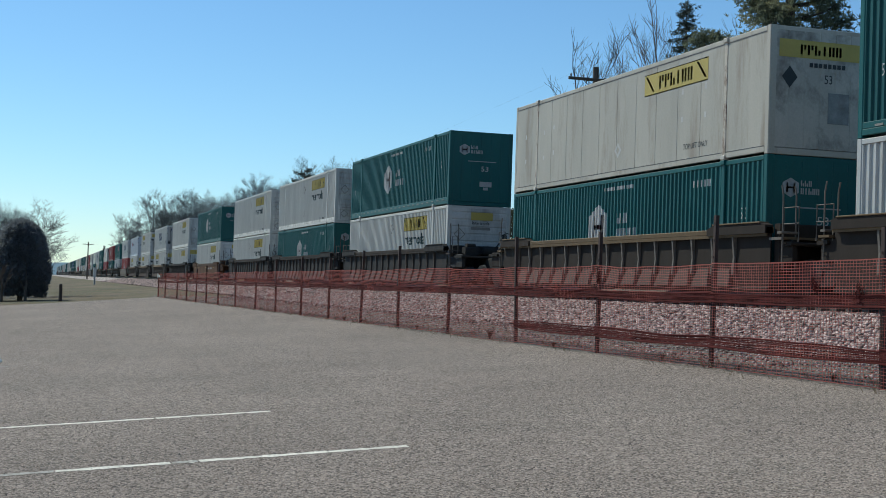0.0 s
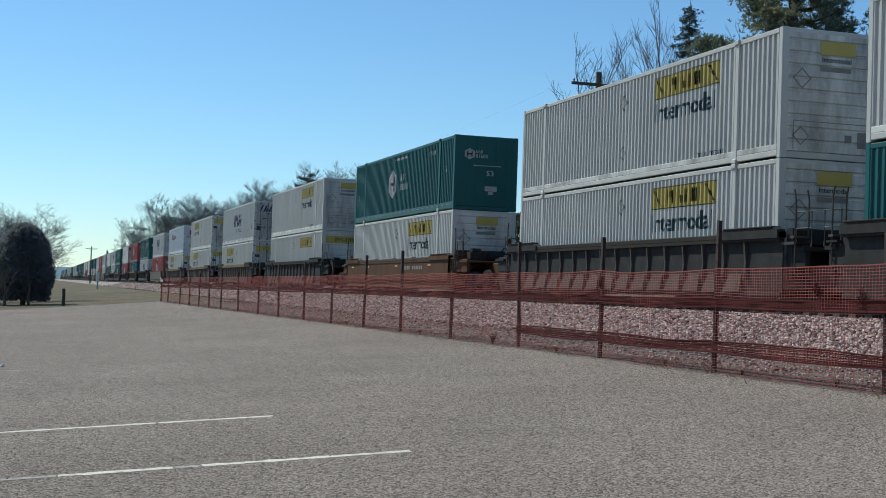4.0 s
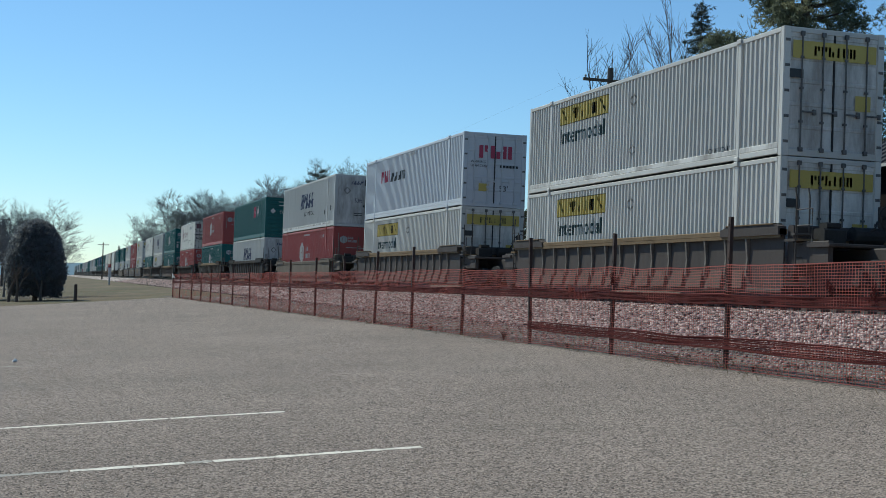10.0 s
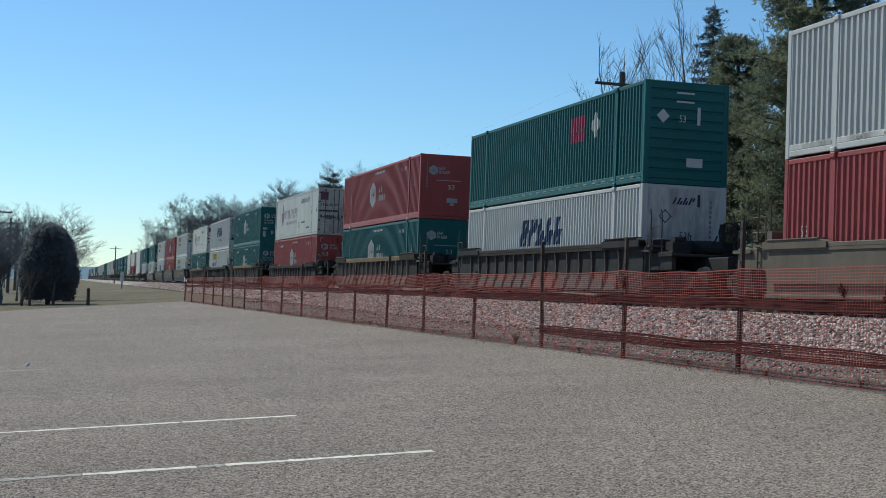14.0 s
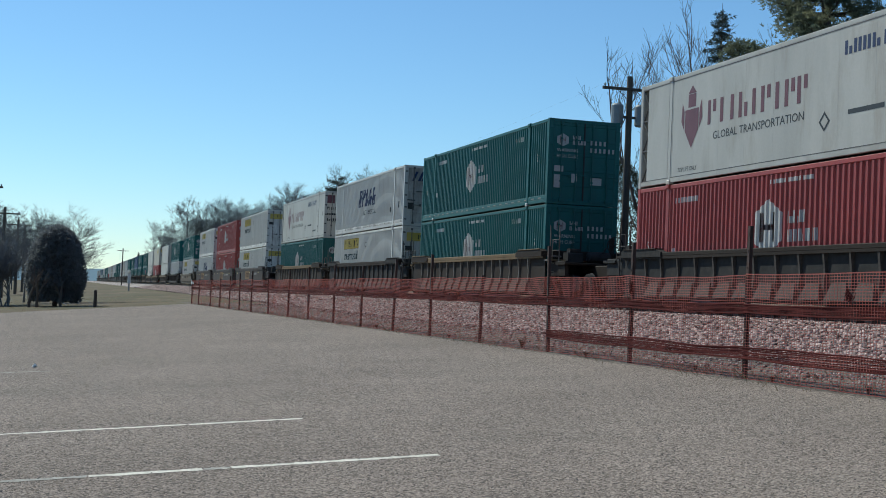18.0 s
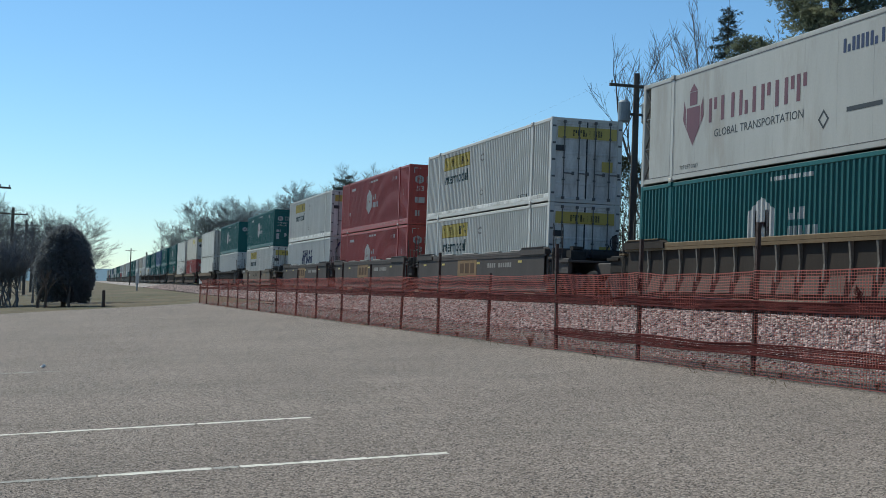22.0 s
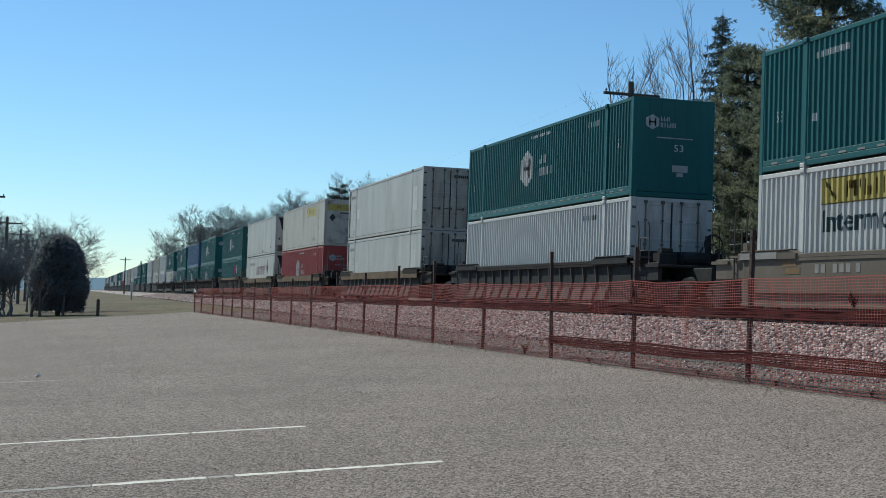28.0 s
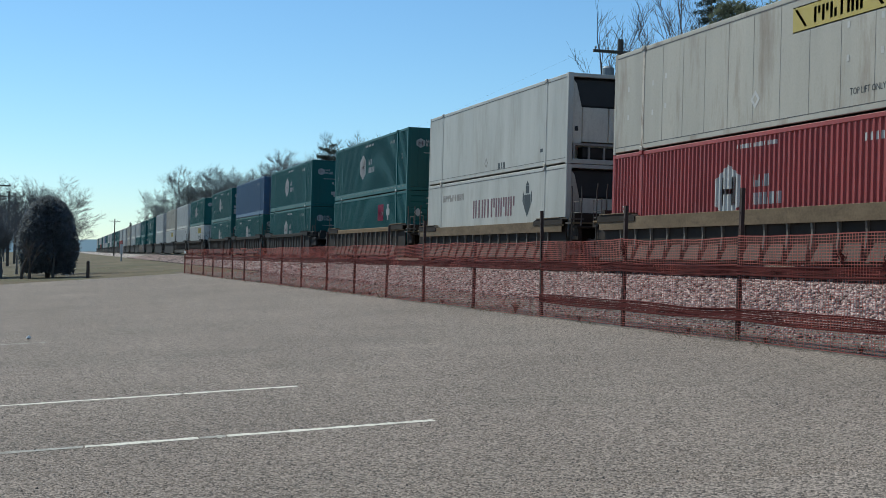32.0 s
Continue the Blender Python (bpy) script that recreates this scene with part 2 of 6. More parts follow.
def run(t):
    """How far the train has come at t seconds."""
    return 15.7408 * t - 0.002826 * t * t


# ---- containers, 53 feet long ----
LEN, WID, HIGH = 16.154, 2.59, 2.896
POST = 6.096            # lifting posts, from the middle
PITCH, DEEP = 0.213, 0.040


def corrugation(y):
    """How far the side sheet lies in from its outer ribs at y."""
    if abs(abs(y) - POST) < 0.11 or abs(y) > LEN / 2 - 0.16:
        return 0.0
    k = (y / PITCH) % 1.0
    return DEEP * min(1.0, max(0.0, min((k - 0.30) / 0.12, (1.0 - k) / 0.12)))


def side_breaks():
    pts = set()
    i0 = int(-LEN / 2 / PITCH) - 1
    for i in range(i0, -i0 + 1):
        for q in (0.0, 0.30, 0.42, 0.88):
            y = (i + q) * PITCH
            if abs(y) < LEN / 2 - 0.16 and abs(abs(y) - POST) > 0.11:
                pts.add(round(y, 4))
    for y in (POST - 0.11, POST + 0.11, LEN / 2 - 0.16):
        pts.update((round(y, 4), round(-y, 4), round(y + 0.0012, 4), round(-y - 0.0012, 4)))
    return sorted(pts)


BREAKS = side_breaks()


def wall_corrugated():
    """Side sheet at x = 0, its outer face towards -x, from the bottom rail to the top rail."""
    ys = [-LEN / 2 + 0.1] + [y for y in BREAKS if abs(y) < LEN / 2 - 0.1] + [LEN / 2 - 0.1]
    out = [(0.012 + corrugation(y), y) for y in ys]
    ring = out + [(0.07, ys[-1]), (0.07, ys[0])]
    return prism(ring, 2, 0.16, HIGH - 0.1)


def wall_smooth():
    """Side of riveted smooth panels with fine joints."""
    ys, edges = [], [-LEN / 2 + 0.1, -POST]
    edges += [-POST + 1.219 * k for k in range(1, 10)] + [POST, LEN / 2 - 0.1]
    for a in edges:
        ys += [(0.004, a - 0.012), (0.011, a - 0.006), (0.011, a + 0.006), (0.004, a + 0.012)]
    ring = ys[2:-2] + [(0.07, edges[-1]), (0.07, edges[0])]
    return prism(ring, 2, 0.16, HIGH - 0.1)


NOSE = 0.52              # depth of the open frame before a refrigerated box


def wall_nosed(mirror):
    """Smooth side that stops short of the open frame at the far end."""
    e, ys = LEN / 2 - 0.1, []
    for a in [-POST - 0.13, -POST + 0.13] + [-POST + 1.35 * k for k in range(1, 9)] + [POST - 0.13, POST + 0.13]:
        d = 0.010 if abs(a) > POST - 0.2 else 0.006
        ys += [(0.004, a - 0.009), (d, a - 0.004), (d, a + 0.004), (0.004, a + 0.009)]
    top = LEN / 2 - NOSE
    ring = [(0.004, -e)] + ys + [(0.004, top), (0.07, top), (0.07, -e)]
    if mirror:
        ring = [(p, -q) for p, q in ring][::-1]
    return prism(ring, 2, 0.16, HIGH - 0.1)


def nose_brace():
    """Zigzag bracing and an inner post of the open end frame, outer face towards -x."""
    a, b = LEN / 2 - NOSE + 0.03, LEN / 2 - 0.15
    zs = [0.2 + (HIGH - 0.36) * k / 6 for k in range(7)]
    rods = [tube([(0.05, a if k % 2 else b, zs[k]), (0.05, b if k % 2 else a, zs[k + 1])], 0.022, 5) for k in range(6)]
    return join(*rods, *[box(0.03, 0.07, a, b, z - 0.02, z + 0.02) for z in (zs[2], zs[4])])


def wall_plain():
    """Smooth one-piece side with a joint at each lifting post only."""
    ys = []
    for a in (-POST - 0.13, -POST + 0.13, POST - 0.13, POST + 0.13):
        ys += [(0.004, a - 0.010), (0.009, a - 0.005), (0.009, a + 0.005), (0.004, a + 0.010)]
    e = LEN / 2 - 0.1
    return prism([(0.004, -e)] + ys + [(0.004, e), (0.07, e), (0.07, -e)], 2, 0.16, HIGH - 0.1)


def roof_sheet():
    ys = [(-LEN / 2 + 0.05 + k * 0.25, HIGH - 0.02 - (0.012 if k % 2 else 0)) for k in range(65)]
    return prism(ys + [(ys[-1][0], HIGH - 0.1), (ys[0][0], HIGH - 0.1)], 0, -WID / 2 + 0.06, WID / 2 - 0.06)


def front_ribbed():
    """Closed end with pressed horizontal ribs, outer face towards -y."""
    z, ring = 0.16, []
    while z < HIGH - 0.35:
        ring += [(0.0, z), (0.0, z + 0.19), (0.03, z + 0.215), (0.03, z + 0.255)]
        z += 0.28
    ring += [(0.0, z), (0.0, HIGH - 0.1), (0.07, HIGH - 0.1), (0.07, 0.16)]
    return prism([(a, b) for a, b in ring], 0, -WID / 2 + 0.1, WID / 2 - 0.1)


def front_plain():
    """Closed end of upright panels with shallow joints."""
    ring = []
    for k in range(6):
        a = -WID / 2 + 0.1 + k * 0.398
        ring += [(a, 0.0), (a + 0.37, 0.0), (a + 0.376, 0.007), (a + 0.392, 0.007)]
    ring = ring[:-2] + [(WID / 2 - 0.1, 0.07), (-WID / 2 + 0.1, 0.07)]
    return prism(ring, 2, 0.16, HIGH - 0.1)


def door_leaf():
    """One door leaf of five shallow panels, hinged at x = 0, outer face towards -y."""
    ring, z = [], 0.14
    for k in range(5):
        h = 0.513
        ring += [(0.02, z + 0.03), (0.032, z + 0.05), (0.032, z + h - 0.05), (0.02, z + h - 0.03)]
        z += h
    ring = [(0.02, 0.14)] + ring + [(0.02, HIGH - 0.12), (0.09, HIGH - 0.12), (0.09, 0.14)]
    return prism(ring, 0, 0.02, WID / 2 - 0.1)


def lock_rod():
    rod = tube([(0, 0, 0.12), (0, 0, HIGH - 0.1)], 0.02, 6)
    cams = [box(-0.05, 0.05, -0.03, 0.035, z, z + 0.1, 0.01) for z in (0.1, HIGH - 0.19)]
    guides = [box(-0.045, 0.045, -0.012, 0.035, z, z + 0.05) for z in (0.75, 1.5, 2.2)]
    grip = [box(0.0, 0.34, -0.035, -0.01, 0.98, 1.02, 0.008), box(0.30, 0.38, -0.02, 0.035, 0.94, 1.06)]
    return join(rod, *cams, *guides, *grip)


def clip(poly, lo, hi):
    """The part of a convex polygon whose first coordinate is between lo and hi."""
    for sign, lim in ((1, lo), (-1, -hi)):
        out = []
        for k, a in enumerate(poly):
            b = poly[k - 1]
            da, db = sign * a[0] - lim, sign * b[0] - lim
            if (da >= 0) != (db >= 0):
                w = db / (db - da)
                out.append((b[0] + w * (a[0] - b[0]), b[1] + w * (a[1] - b[1])))
            if da >= 0:
                out.append(a)
        poly = out
        if len(poly) < 3:
            return []
    return poly


def on_side(polys, smooth):
    """Flat shapes (u from the far end, height) laid on the side that faces -x, following its ribs."""
    v, f = [], []
    for poly in polys:
        ys = [(LEN / 2 - u, z) for u, z in poly]
        lo, hi = min(p[0] for p in ys), max(p[0] for p in ys)
        cuts = [lo] + ([] if smooth else [b for b in BREAKS if lo < b < hi]) + [hi]
        for a, b in zip(cuts, cuts[1:]):
            if b - a < 1e-5:
                continue
            q = clip(ys, a, b)
            if len(q) >= 3:
                k = len(v)
                v += [(-WID / 2 + (0.004 if smooth else 0.012 + corrugation(y)) - 0.005, y, z) for y, z in q]
                f.append(tuple(range(k, k + len(q))))
    return v, f


def on_end(polys):
    """Flat shapes (across from the side that faces -x, height) laid on the end that faces -y."""
    v, f = [], []
    for poly in polys:
        k = len(v)
        v += [(-WID / 2 + u, -LEN / 2 - 0.006, z) for u, z in poly]
        f.append(tuple(range(k, k + len(poly))))
    return v, f


LETTERS = {}


def letters(text, u0, u1, z0, z1):
    """Words in the built-in font, as triangles fitted into a frame."""
    if text not in LETTERS:
        cu = bpy.data.curves.new("words", "FONT")
        cu.body, cu.resolution_u, cu.offset = text, 2, 0.018 if text == "Intermodal" else 0.0
        ob = bpy.data.objects.new("words", cu)
        scene.collection.objects.link(ob)
        me = bpy.data.meshes.new_from_object(ob.evaluated_get(bpy.context.evaluated_depsgraph_get()))
        me.calc_loop_triangles()
        LETTERS[text] = [[tuple(me.vertices[i].co[:2]) for i in t.vertices] for t in me.loop_triangles]
        bpy.data.objects.remove(ob)
        bpy.data.curves.remove(cu)
        bpy.data.meshes.remove(me)
    tris = LETTERS[text]
    xs, ys = [p[0] for t in tris for p in t], [p[1] for t in tris for p in t]
    sx, sy = (u1 - u0) / (max(xs) - min(xs)), (z1 - z0) / (max(ys) - min(ys))
    return [[(u0 + (p[0] - min(xs)) * sx, z0 + (p[1] - min(ys)) * sy) for p in t] for t in tris]


def rect(u0, u1, z0, z1, lean=0.0):
    return [(u0, z0), (u1, z0), (u1 + lean, z1), (u0 + lean, z1)]


def blocks(u0, u1, z0, z1, n, lean=0.0, seed=1, bold=0.40):
    """A brand's word as plain shapes: n groups of one or two upright bars, some of half height."""
    rnd, out, w, h = random.Random(seed), [], (u1 - u0) / n, z1 - z0
    for k in range(n):
        a, g, style = u0 + k * w + 0.06 * w, w * 0.8, rnd.randrange(4)
        b = bold * g
        if style == 3:
            out.append(rect(a + 0.28 * g, a + 0.66 * g, z0, z1, lean))
            continue
        out.append(rect(a, a + b, z0, z1, lean))
        if style == 0:
            out.append(rect(a + g - b, a + g, z0, z1, lean))
        elif style == 1:
            out.append(rect(a + g - b + 0.5 * lean, a + g + 0.5 * lean, z0 + 0.5 * h, z1, 0.5 * lean))
        else:
            out.append(rect(a + g - b, a + g, z0, z0 + 0.55 * h, 0.55 * lean))
    return out


def emblem(u, z, w, h):
    """A hexagon and the upright bars inside it."""
    six = [(u - w / 2, z - h / 4), (u, z - h / 2), (u + w / 2, z - h / 4), (u + w / 2, z + h / 4), (u, z + h / 2), (u - w / 2, z + h / 4)]
    b = 0.11 * w
    bars = [rect(u - 0.27 * w, u - 0.27 * w + b, z - 0.26 * h, z + 0.26 * h), rect(u + 0.27 * w - b, u + 0.27 * w, z - 0.26 * h, z + 0.26 * h),
            rect(u - 0.2 * w, u + 0.2 * w, z - 0.05 * h, z + 0.05 * h)]
    return [six], bars


def crest(u, z, w, h):
    out = [[(u - w * 0.32, z - h * 0.22), (u, z - h * 0.5), (u + w * 0.32, z - h * 0.22), (u + w * 0.32, z + h * 0.12), (u - w * 0.32, z + h * 0.12)]]
    out += [rect(u - w * 0.18, u + w * 0.18, z + h * 0.15, z + h * 0.36), [(u - w * 0.2, z + h * 0.37), (u + w * 0.2, z + h * 0.37), (u, z + h * 0.5)]]
    for s in (-1, 1):
        out += [[(u + s * w * 0.36, z - h * 0.2), (u + s * w * 0.5, z - h * 0.05), (u + s * w * 0.46, z + h * 0.25), (u + s * w * 0.36, z + h * 0.1)]]
    return out


def ring_of(u, z, r, w=0.03):
    """A thin diamond outline."""
    c = [(u - r, z), (u, z - r), (u + r, z), (u, z + r)]
    out = []
    for k in range(4):
        (a, b), (p, q) = c[k], c[(k + 1) % 4]
        g = 1 - w / r * 1.4
        out.append([(a, b), (p, q), (u + (p - u) * g, z + (q - z) * g), (u + (a - u) * g, z + (b - z) * g)])
    return out


def plate_marks(u0, u1, z0, z1, seed=3):
    """A yellow sign's dark writing, as plain blocks, and its corner chevrons."""
    h, w = z1 - z0, u1 - u0
    out = blocks(u0 + 0.24 * w, u0 + 0.78 * w, z0 + 0.2 * h, z1 - 0.2 * h, 6, 0.0, seed)
    out += [[(u0 + 0.02 * w, z0 + 0.9 * h), (u0 + 0.14 * w, z0 + 0.15 * h), (u0 + 0.17 * w, z0 + 0.15 * h), (u0 + 0.05 * w, z0 + 0.9 * h)],
            [(u1 - 0.17 * w, z0 + 0.9 * h), (u1 - 0.05 * w, z0 + 0.15 * h), (u1 - 0.02 * w, z0 + 0.15 * h), (u1 - 0.14 * w, z0 + 0.9 * h)],
            rect(u0, u1, z0, z0 + 0.04 * h), rect(u0, u1, z1 - 0.04 * h, z1)]
    return out


# paint, smooth side, side marks and end marks of each livery
LIVERY = {
    "J": ("white", False, "white corrugated container with a yellow side sign"),
    "K": ("white", False, "white corrugated container with a bare yellow sign"),
    "S": ("stained", True, "rust-stained white smooth-sided container with a yellow sign"),
    "H": ("green", False, "dark green corrugated container with a white hexagon emblem"),
    "E": ("green", False, "dark green corrugated container with a red and white panel"),
    "R": ("red", False, "red corrugated container with a white hexagon emblem"),
    "W": ("pale", False, "grey-white corrugated container with slanted navy lettering"),
    "X": ("lilac", False, "pale grey corrugated container with crimson lettering"),
    "C": ("smooth", True, "off-white smooth refrigerated container with maroon lettering"),
    "N": ("smooth", True, "off-white smooth refrigerated container with a dark recessed nose"),
    "M": ("smooth", True, "off-white smooth refrigerated container with maroon lettering and a dark recessed nose"),
    "P": ("smooth", True, "plain off-white smooth-sided container"),
    "D": ("pale", False, "plain dirty white corrugated container"),
    "T": ("tan", False, "plain tan corrugated container"),
    "B": ("blue", False, "dark blue corrugated container"),
}
BUILT = {}


def side_marks(code, end):
    """(name, material, shapes, label) laid on the side; heights from the container's base."""
    top, out = HIGH, []
    if code in "JKS":
        a, b = (9.8, 13.3) if end == "f" else (2.72, 6.42)
        out.append(("sign_plate", "yellow", [rect(a, b, top - 0.86, top - 0.29)], "yellow sign plate"))
        if code == "S":
            out.append(("sign_lettering", "ink", plate_marks(a, b, top - 0.86, top - 0.29), ""))
            out.append(("lettering", "ink", letters("TOP LIFT ONLY", 12.1, 13.35, 0.42, 0.56), "dark words on the side"))
            # Flat pale patches imitate light caught by the rivet domes.
            for u, z in ((1.0, 1.8), (1.0, 1.0), (2.6, 1.8), (2.6, 1.0), (3.4, 1.9), (3.4, 1.1), (12.0, 1.9), (12.0, 1.2), (13.2, 1.9), (13.2, 1.2)):
                out.append(("rivet_patch", "chalk", [rect(u - 0.05, u + 0.05, z - 0.07, z + 0.07)], ""))
            out.append(("placard", "chalk", ring_of(8.2, 0.75, 0.22, 0.08), ""))
        else:
            out.append(("sign_lettering", "ink", plate_marks(a, b, top - 0.86, top - 0.29), ""))
            if code == "J":
                out.append(("lettering", "word", letters("Intermodal", a + 0.05, b - 0.2, top - 1.46, top - 0.98), "dark word on the side"))
            u = 7.9 if end == "f" else 8.2
            out.append(("placard", "dim", ring_of(u, 2.2, 0.24, 0.05) + ring_of(u, 0.8, 0.2, 0.03), ""))
            out.append(("fine_print", "ink", letters("TOP LIFT ONLY", 12.3, 13.6, 0.30, 0.42) if end == "f" else letters("TOP LIFT ONLY", 12.6, 13.8, 0.3, 0.42), ""))
    if code in "HR":
        six, bars = emblem(7.28 if end == "d" else 6.95, top - 1.34, 1.25, 1.32)
        out.append(("emblem", "chalk", six, "white hexagon emblem"))
        out.append(("emblem_inlay", "maroon" if code == "H" else "red", bars, ""))
        out.append(("brand_mark", "faded", blocks(8.12, 8.95, top - 1.28, top - 1.0, 3, 0, 5) + blocks(8.12, 9.45, top - 1.70, top - 1.42, 5, 0, 6), ""))
        out.append(("size_mark", "chalk", letters("53", 15.0, 15.25, top - 1.42, top - 1.15) + letters("53", 0.75, 0.95, top - 1.75, top - 1.5), ""))
        out.append(("fine_print", "chalk", [rect(7.3 + 0.16 * k, 7.42 + 0.16 * k, top - 0.34, top - 0.24) for k in range(12)] + [rect(12.6 + 0.2 * k, 12.74 + 0.2 * k, top - 0.55, top - 0.38) for k in range(5)] + ([rect(2.35 + 0.2 * k, 2.45 + 0.2 * k, top - 0.52, top - 0.38) for k in range(7)] + [rect(2.3, 2.44, top - 1.9, top - 1.72)] if end == "d" else []), ""))
    if code == "E":
        out.append(("emblem", "magenta", [rect(10.5, 11.7, top - 1.3, top - 0.5)], "red panel"))
        out.append(("emblem_inlay", "chalk", blocks(10.62, 11.58, top - 1.05, top - 0.75, 3, 0, 9) + [[(12.2, top - 0.9), (12.55, top - 1.3), (12.9, top - 0.9), (12.55, top - 0.5)]], ""))
    if code == "W":
        a, b = 5.95, 10.25
        out.append(("brand_mark", "navy", blocks(a, b - 0.3, top - 1.56, top - 0.66, 5, 0.35, 14, 0.46), "slanted navy lettering as blocks"))
        out.append(("lettering", "ink", letters("INTERMODAL", 7.3, 10.3, top - 2.03, top - 1.78), "dark word on the side"))
        out.append(("size_mark", "ink", [rect(13.4, 13.6, 0.75, 1.0), rect(15.0, 15.2, 0.9, 1.2)], ""))
    if code == "X":
        out.append(("brand_mark", "magenta", blocks(3.07, 4.75, top - 1.22, top - 0.68, 3, 0, 4, 0.42), "crimson lettering as blocks"))
        out.append(("brand_word", "ink", blocks(4.85, 7.45, top - 1.25, top - 0.85, 8, 0.05, 14), ""))
        out.append(("placard", "chalk", ring_of(13.0, 2.0, 0.2) + [rect(8.0 + 0.16 * k, 8.12 + 0.16 * k, top - 0.3, top - 0.2) for k in range(8)], ""))
    if code == "C":
        out.append(("crest", "maroon", crest(3.23, top - 1.2, 1.2, 1.65), "maroon crest"))
        out.append(("brand_mark", "maroon", blocks(4.1, 8.95, top - 1.52, top - 0.9, 9, 0, 21, 0.36), "maroon lettering as blocks"))
        out.append(("lettering", "ink", letters("GLOBAL TRANSPORTATION", 4.45, 8.76, top - 1.92, top - 1.72), "dark words on the side"))
        out.append(("brand_word", "navy", blocks(10.3, 13.3, top - 0.72, top - 0.42, 9, 0, 23), ""))
        out.append(("fine_print", "ink", letters("TOP LIFT ONLY", 2.5, 3.6, 0.28, 0.4) + [rect(10.5, 11.8, 0.9, 1.0), rect(12.3, 13.4, 0.5, 0.6)], ""))
        out.append(("placard", "ink", ring_of(9.6, top - 2.05, 0.22, 0.05), ""))
        out.append(("side_vent", "gasket", [rect(14.0, 14.2, 1.35, 1.9), rect(14.0, 14.2, 0.35, 0.85), rect(15.55, 15.7, 1.4, 1.65)], ""))
    if code == "N":
        out.append(("fine_print", "ink", blocks(9.3, 10.1, 0.2, 0.42, 3, 0, 31) + [rect(13.7, 13.95, 0.5, 0.62)], ""))
        out.append(("placard", "dim", ring_of(7.9, 0.5, 0.2, 0.05), ""))
    if code == "M":
        out.append(("brand_mark", "maroon", blocks(6.4, 11.3, 1.36, 2.05, 9, 0, 31, 0.36), "maroon lettering as bars"))
        out.append(("crest", "ink", crest(12.55, 1.9, 0.95, 1.25), "dark crest"))
        out.append(("brand_word", "dim", blocks(2.3, 5.2, 2.12, 2.38, 9, 0, 32), ""))
    if code == "P":
        out.append(("placard", "dim", ring_of(1.55, 1.75, 0.24, 0.03) + [rect(0.72 + 0.11 * k, 0.79 + 0.11 * k, 2.3, 2.46) for k in range(10)], ""))
        out.append(("size_mark", "ink", letters("53'", 1.45, 1.75, 0.3, 0.58), "dark size mark"))
        out.append(("repair_patch", "chalk", [rect(2.3, 2.85, 1.15, 1.7), rect(14.4, 15.15, 0.95, 2.05)], "cleaner white repair patches"))
    if code in "DTB":
        out.append(("fine_print", "ink" if code != "B" else "chalk", [rect(12.4 + 0.2 * k, 12.54 + 0.2 * k, top - 0.55, top - 0.4) for k in range(6)], ""))
    return out


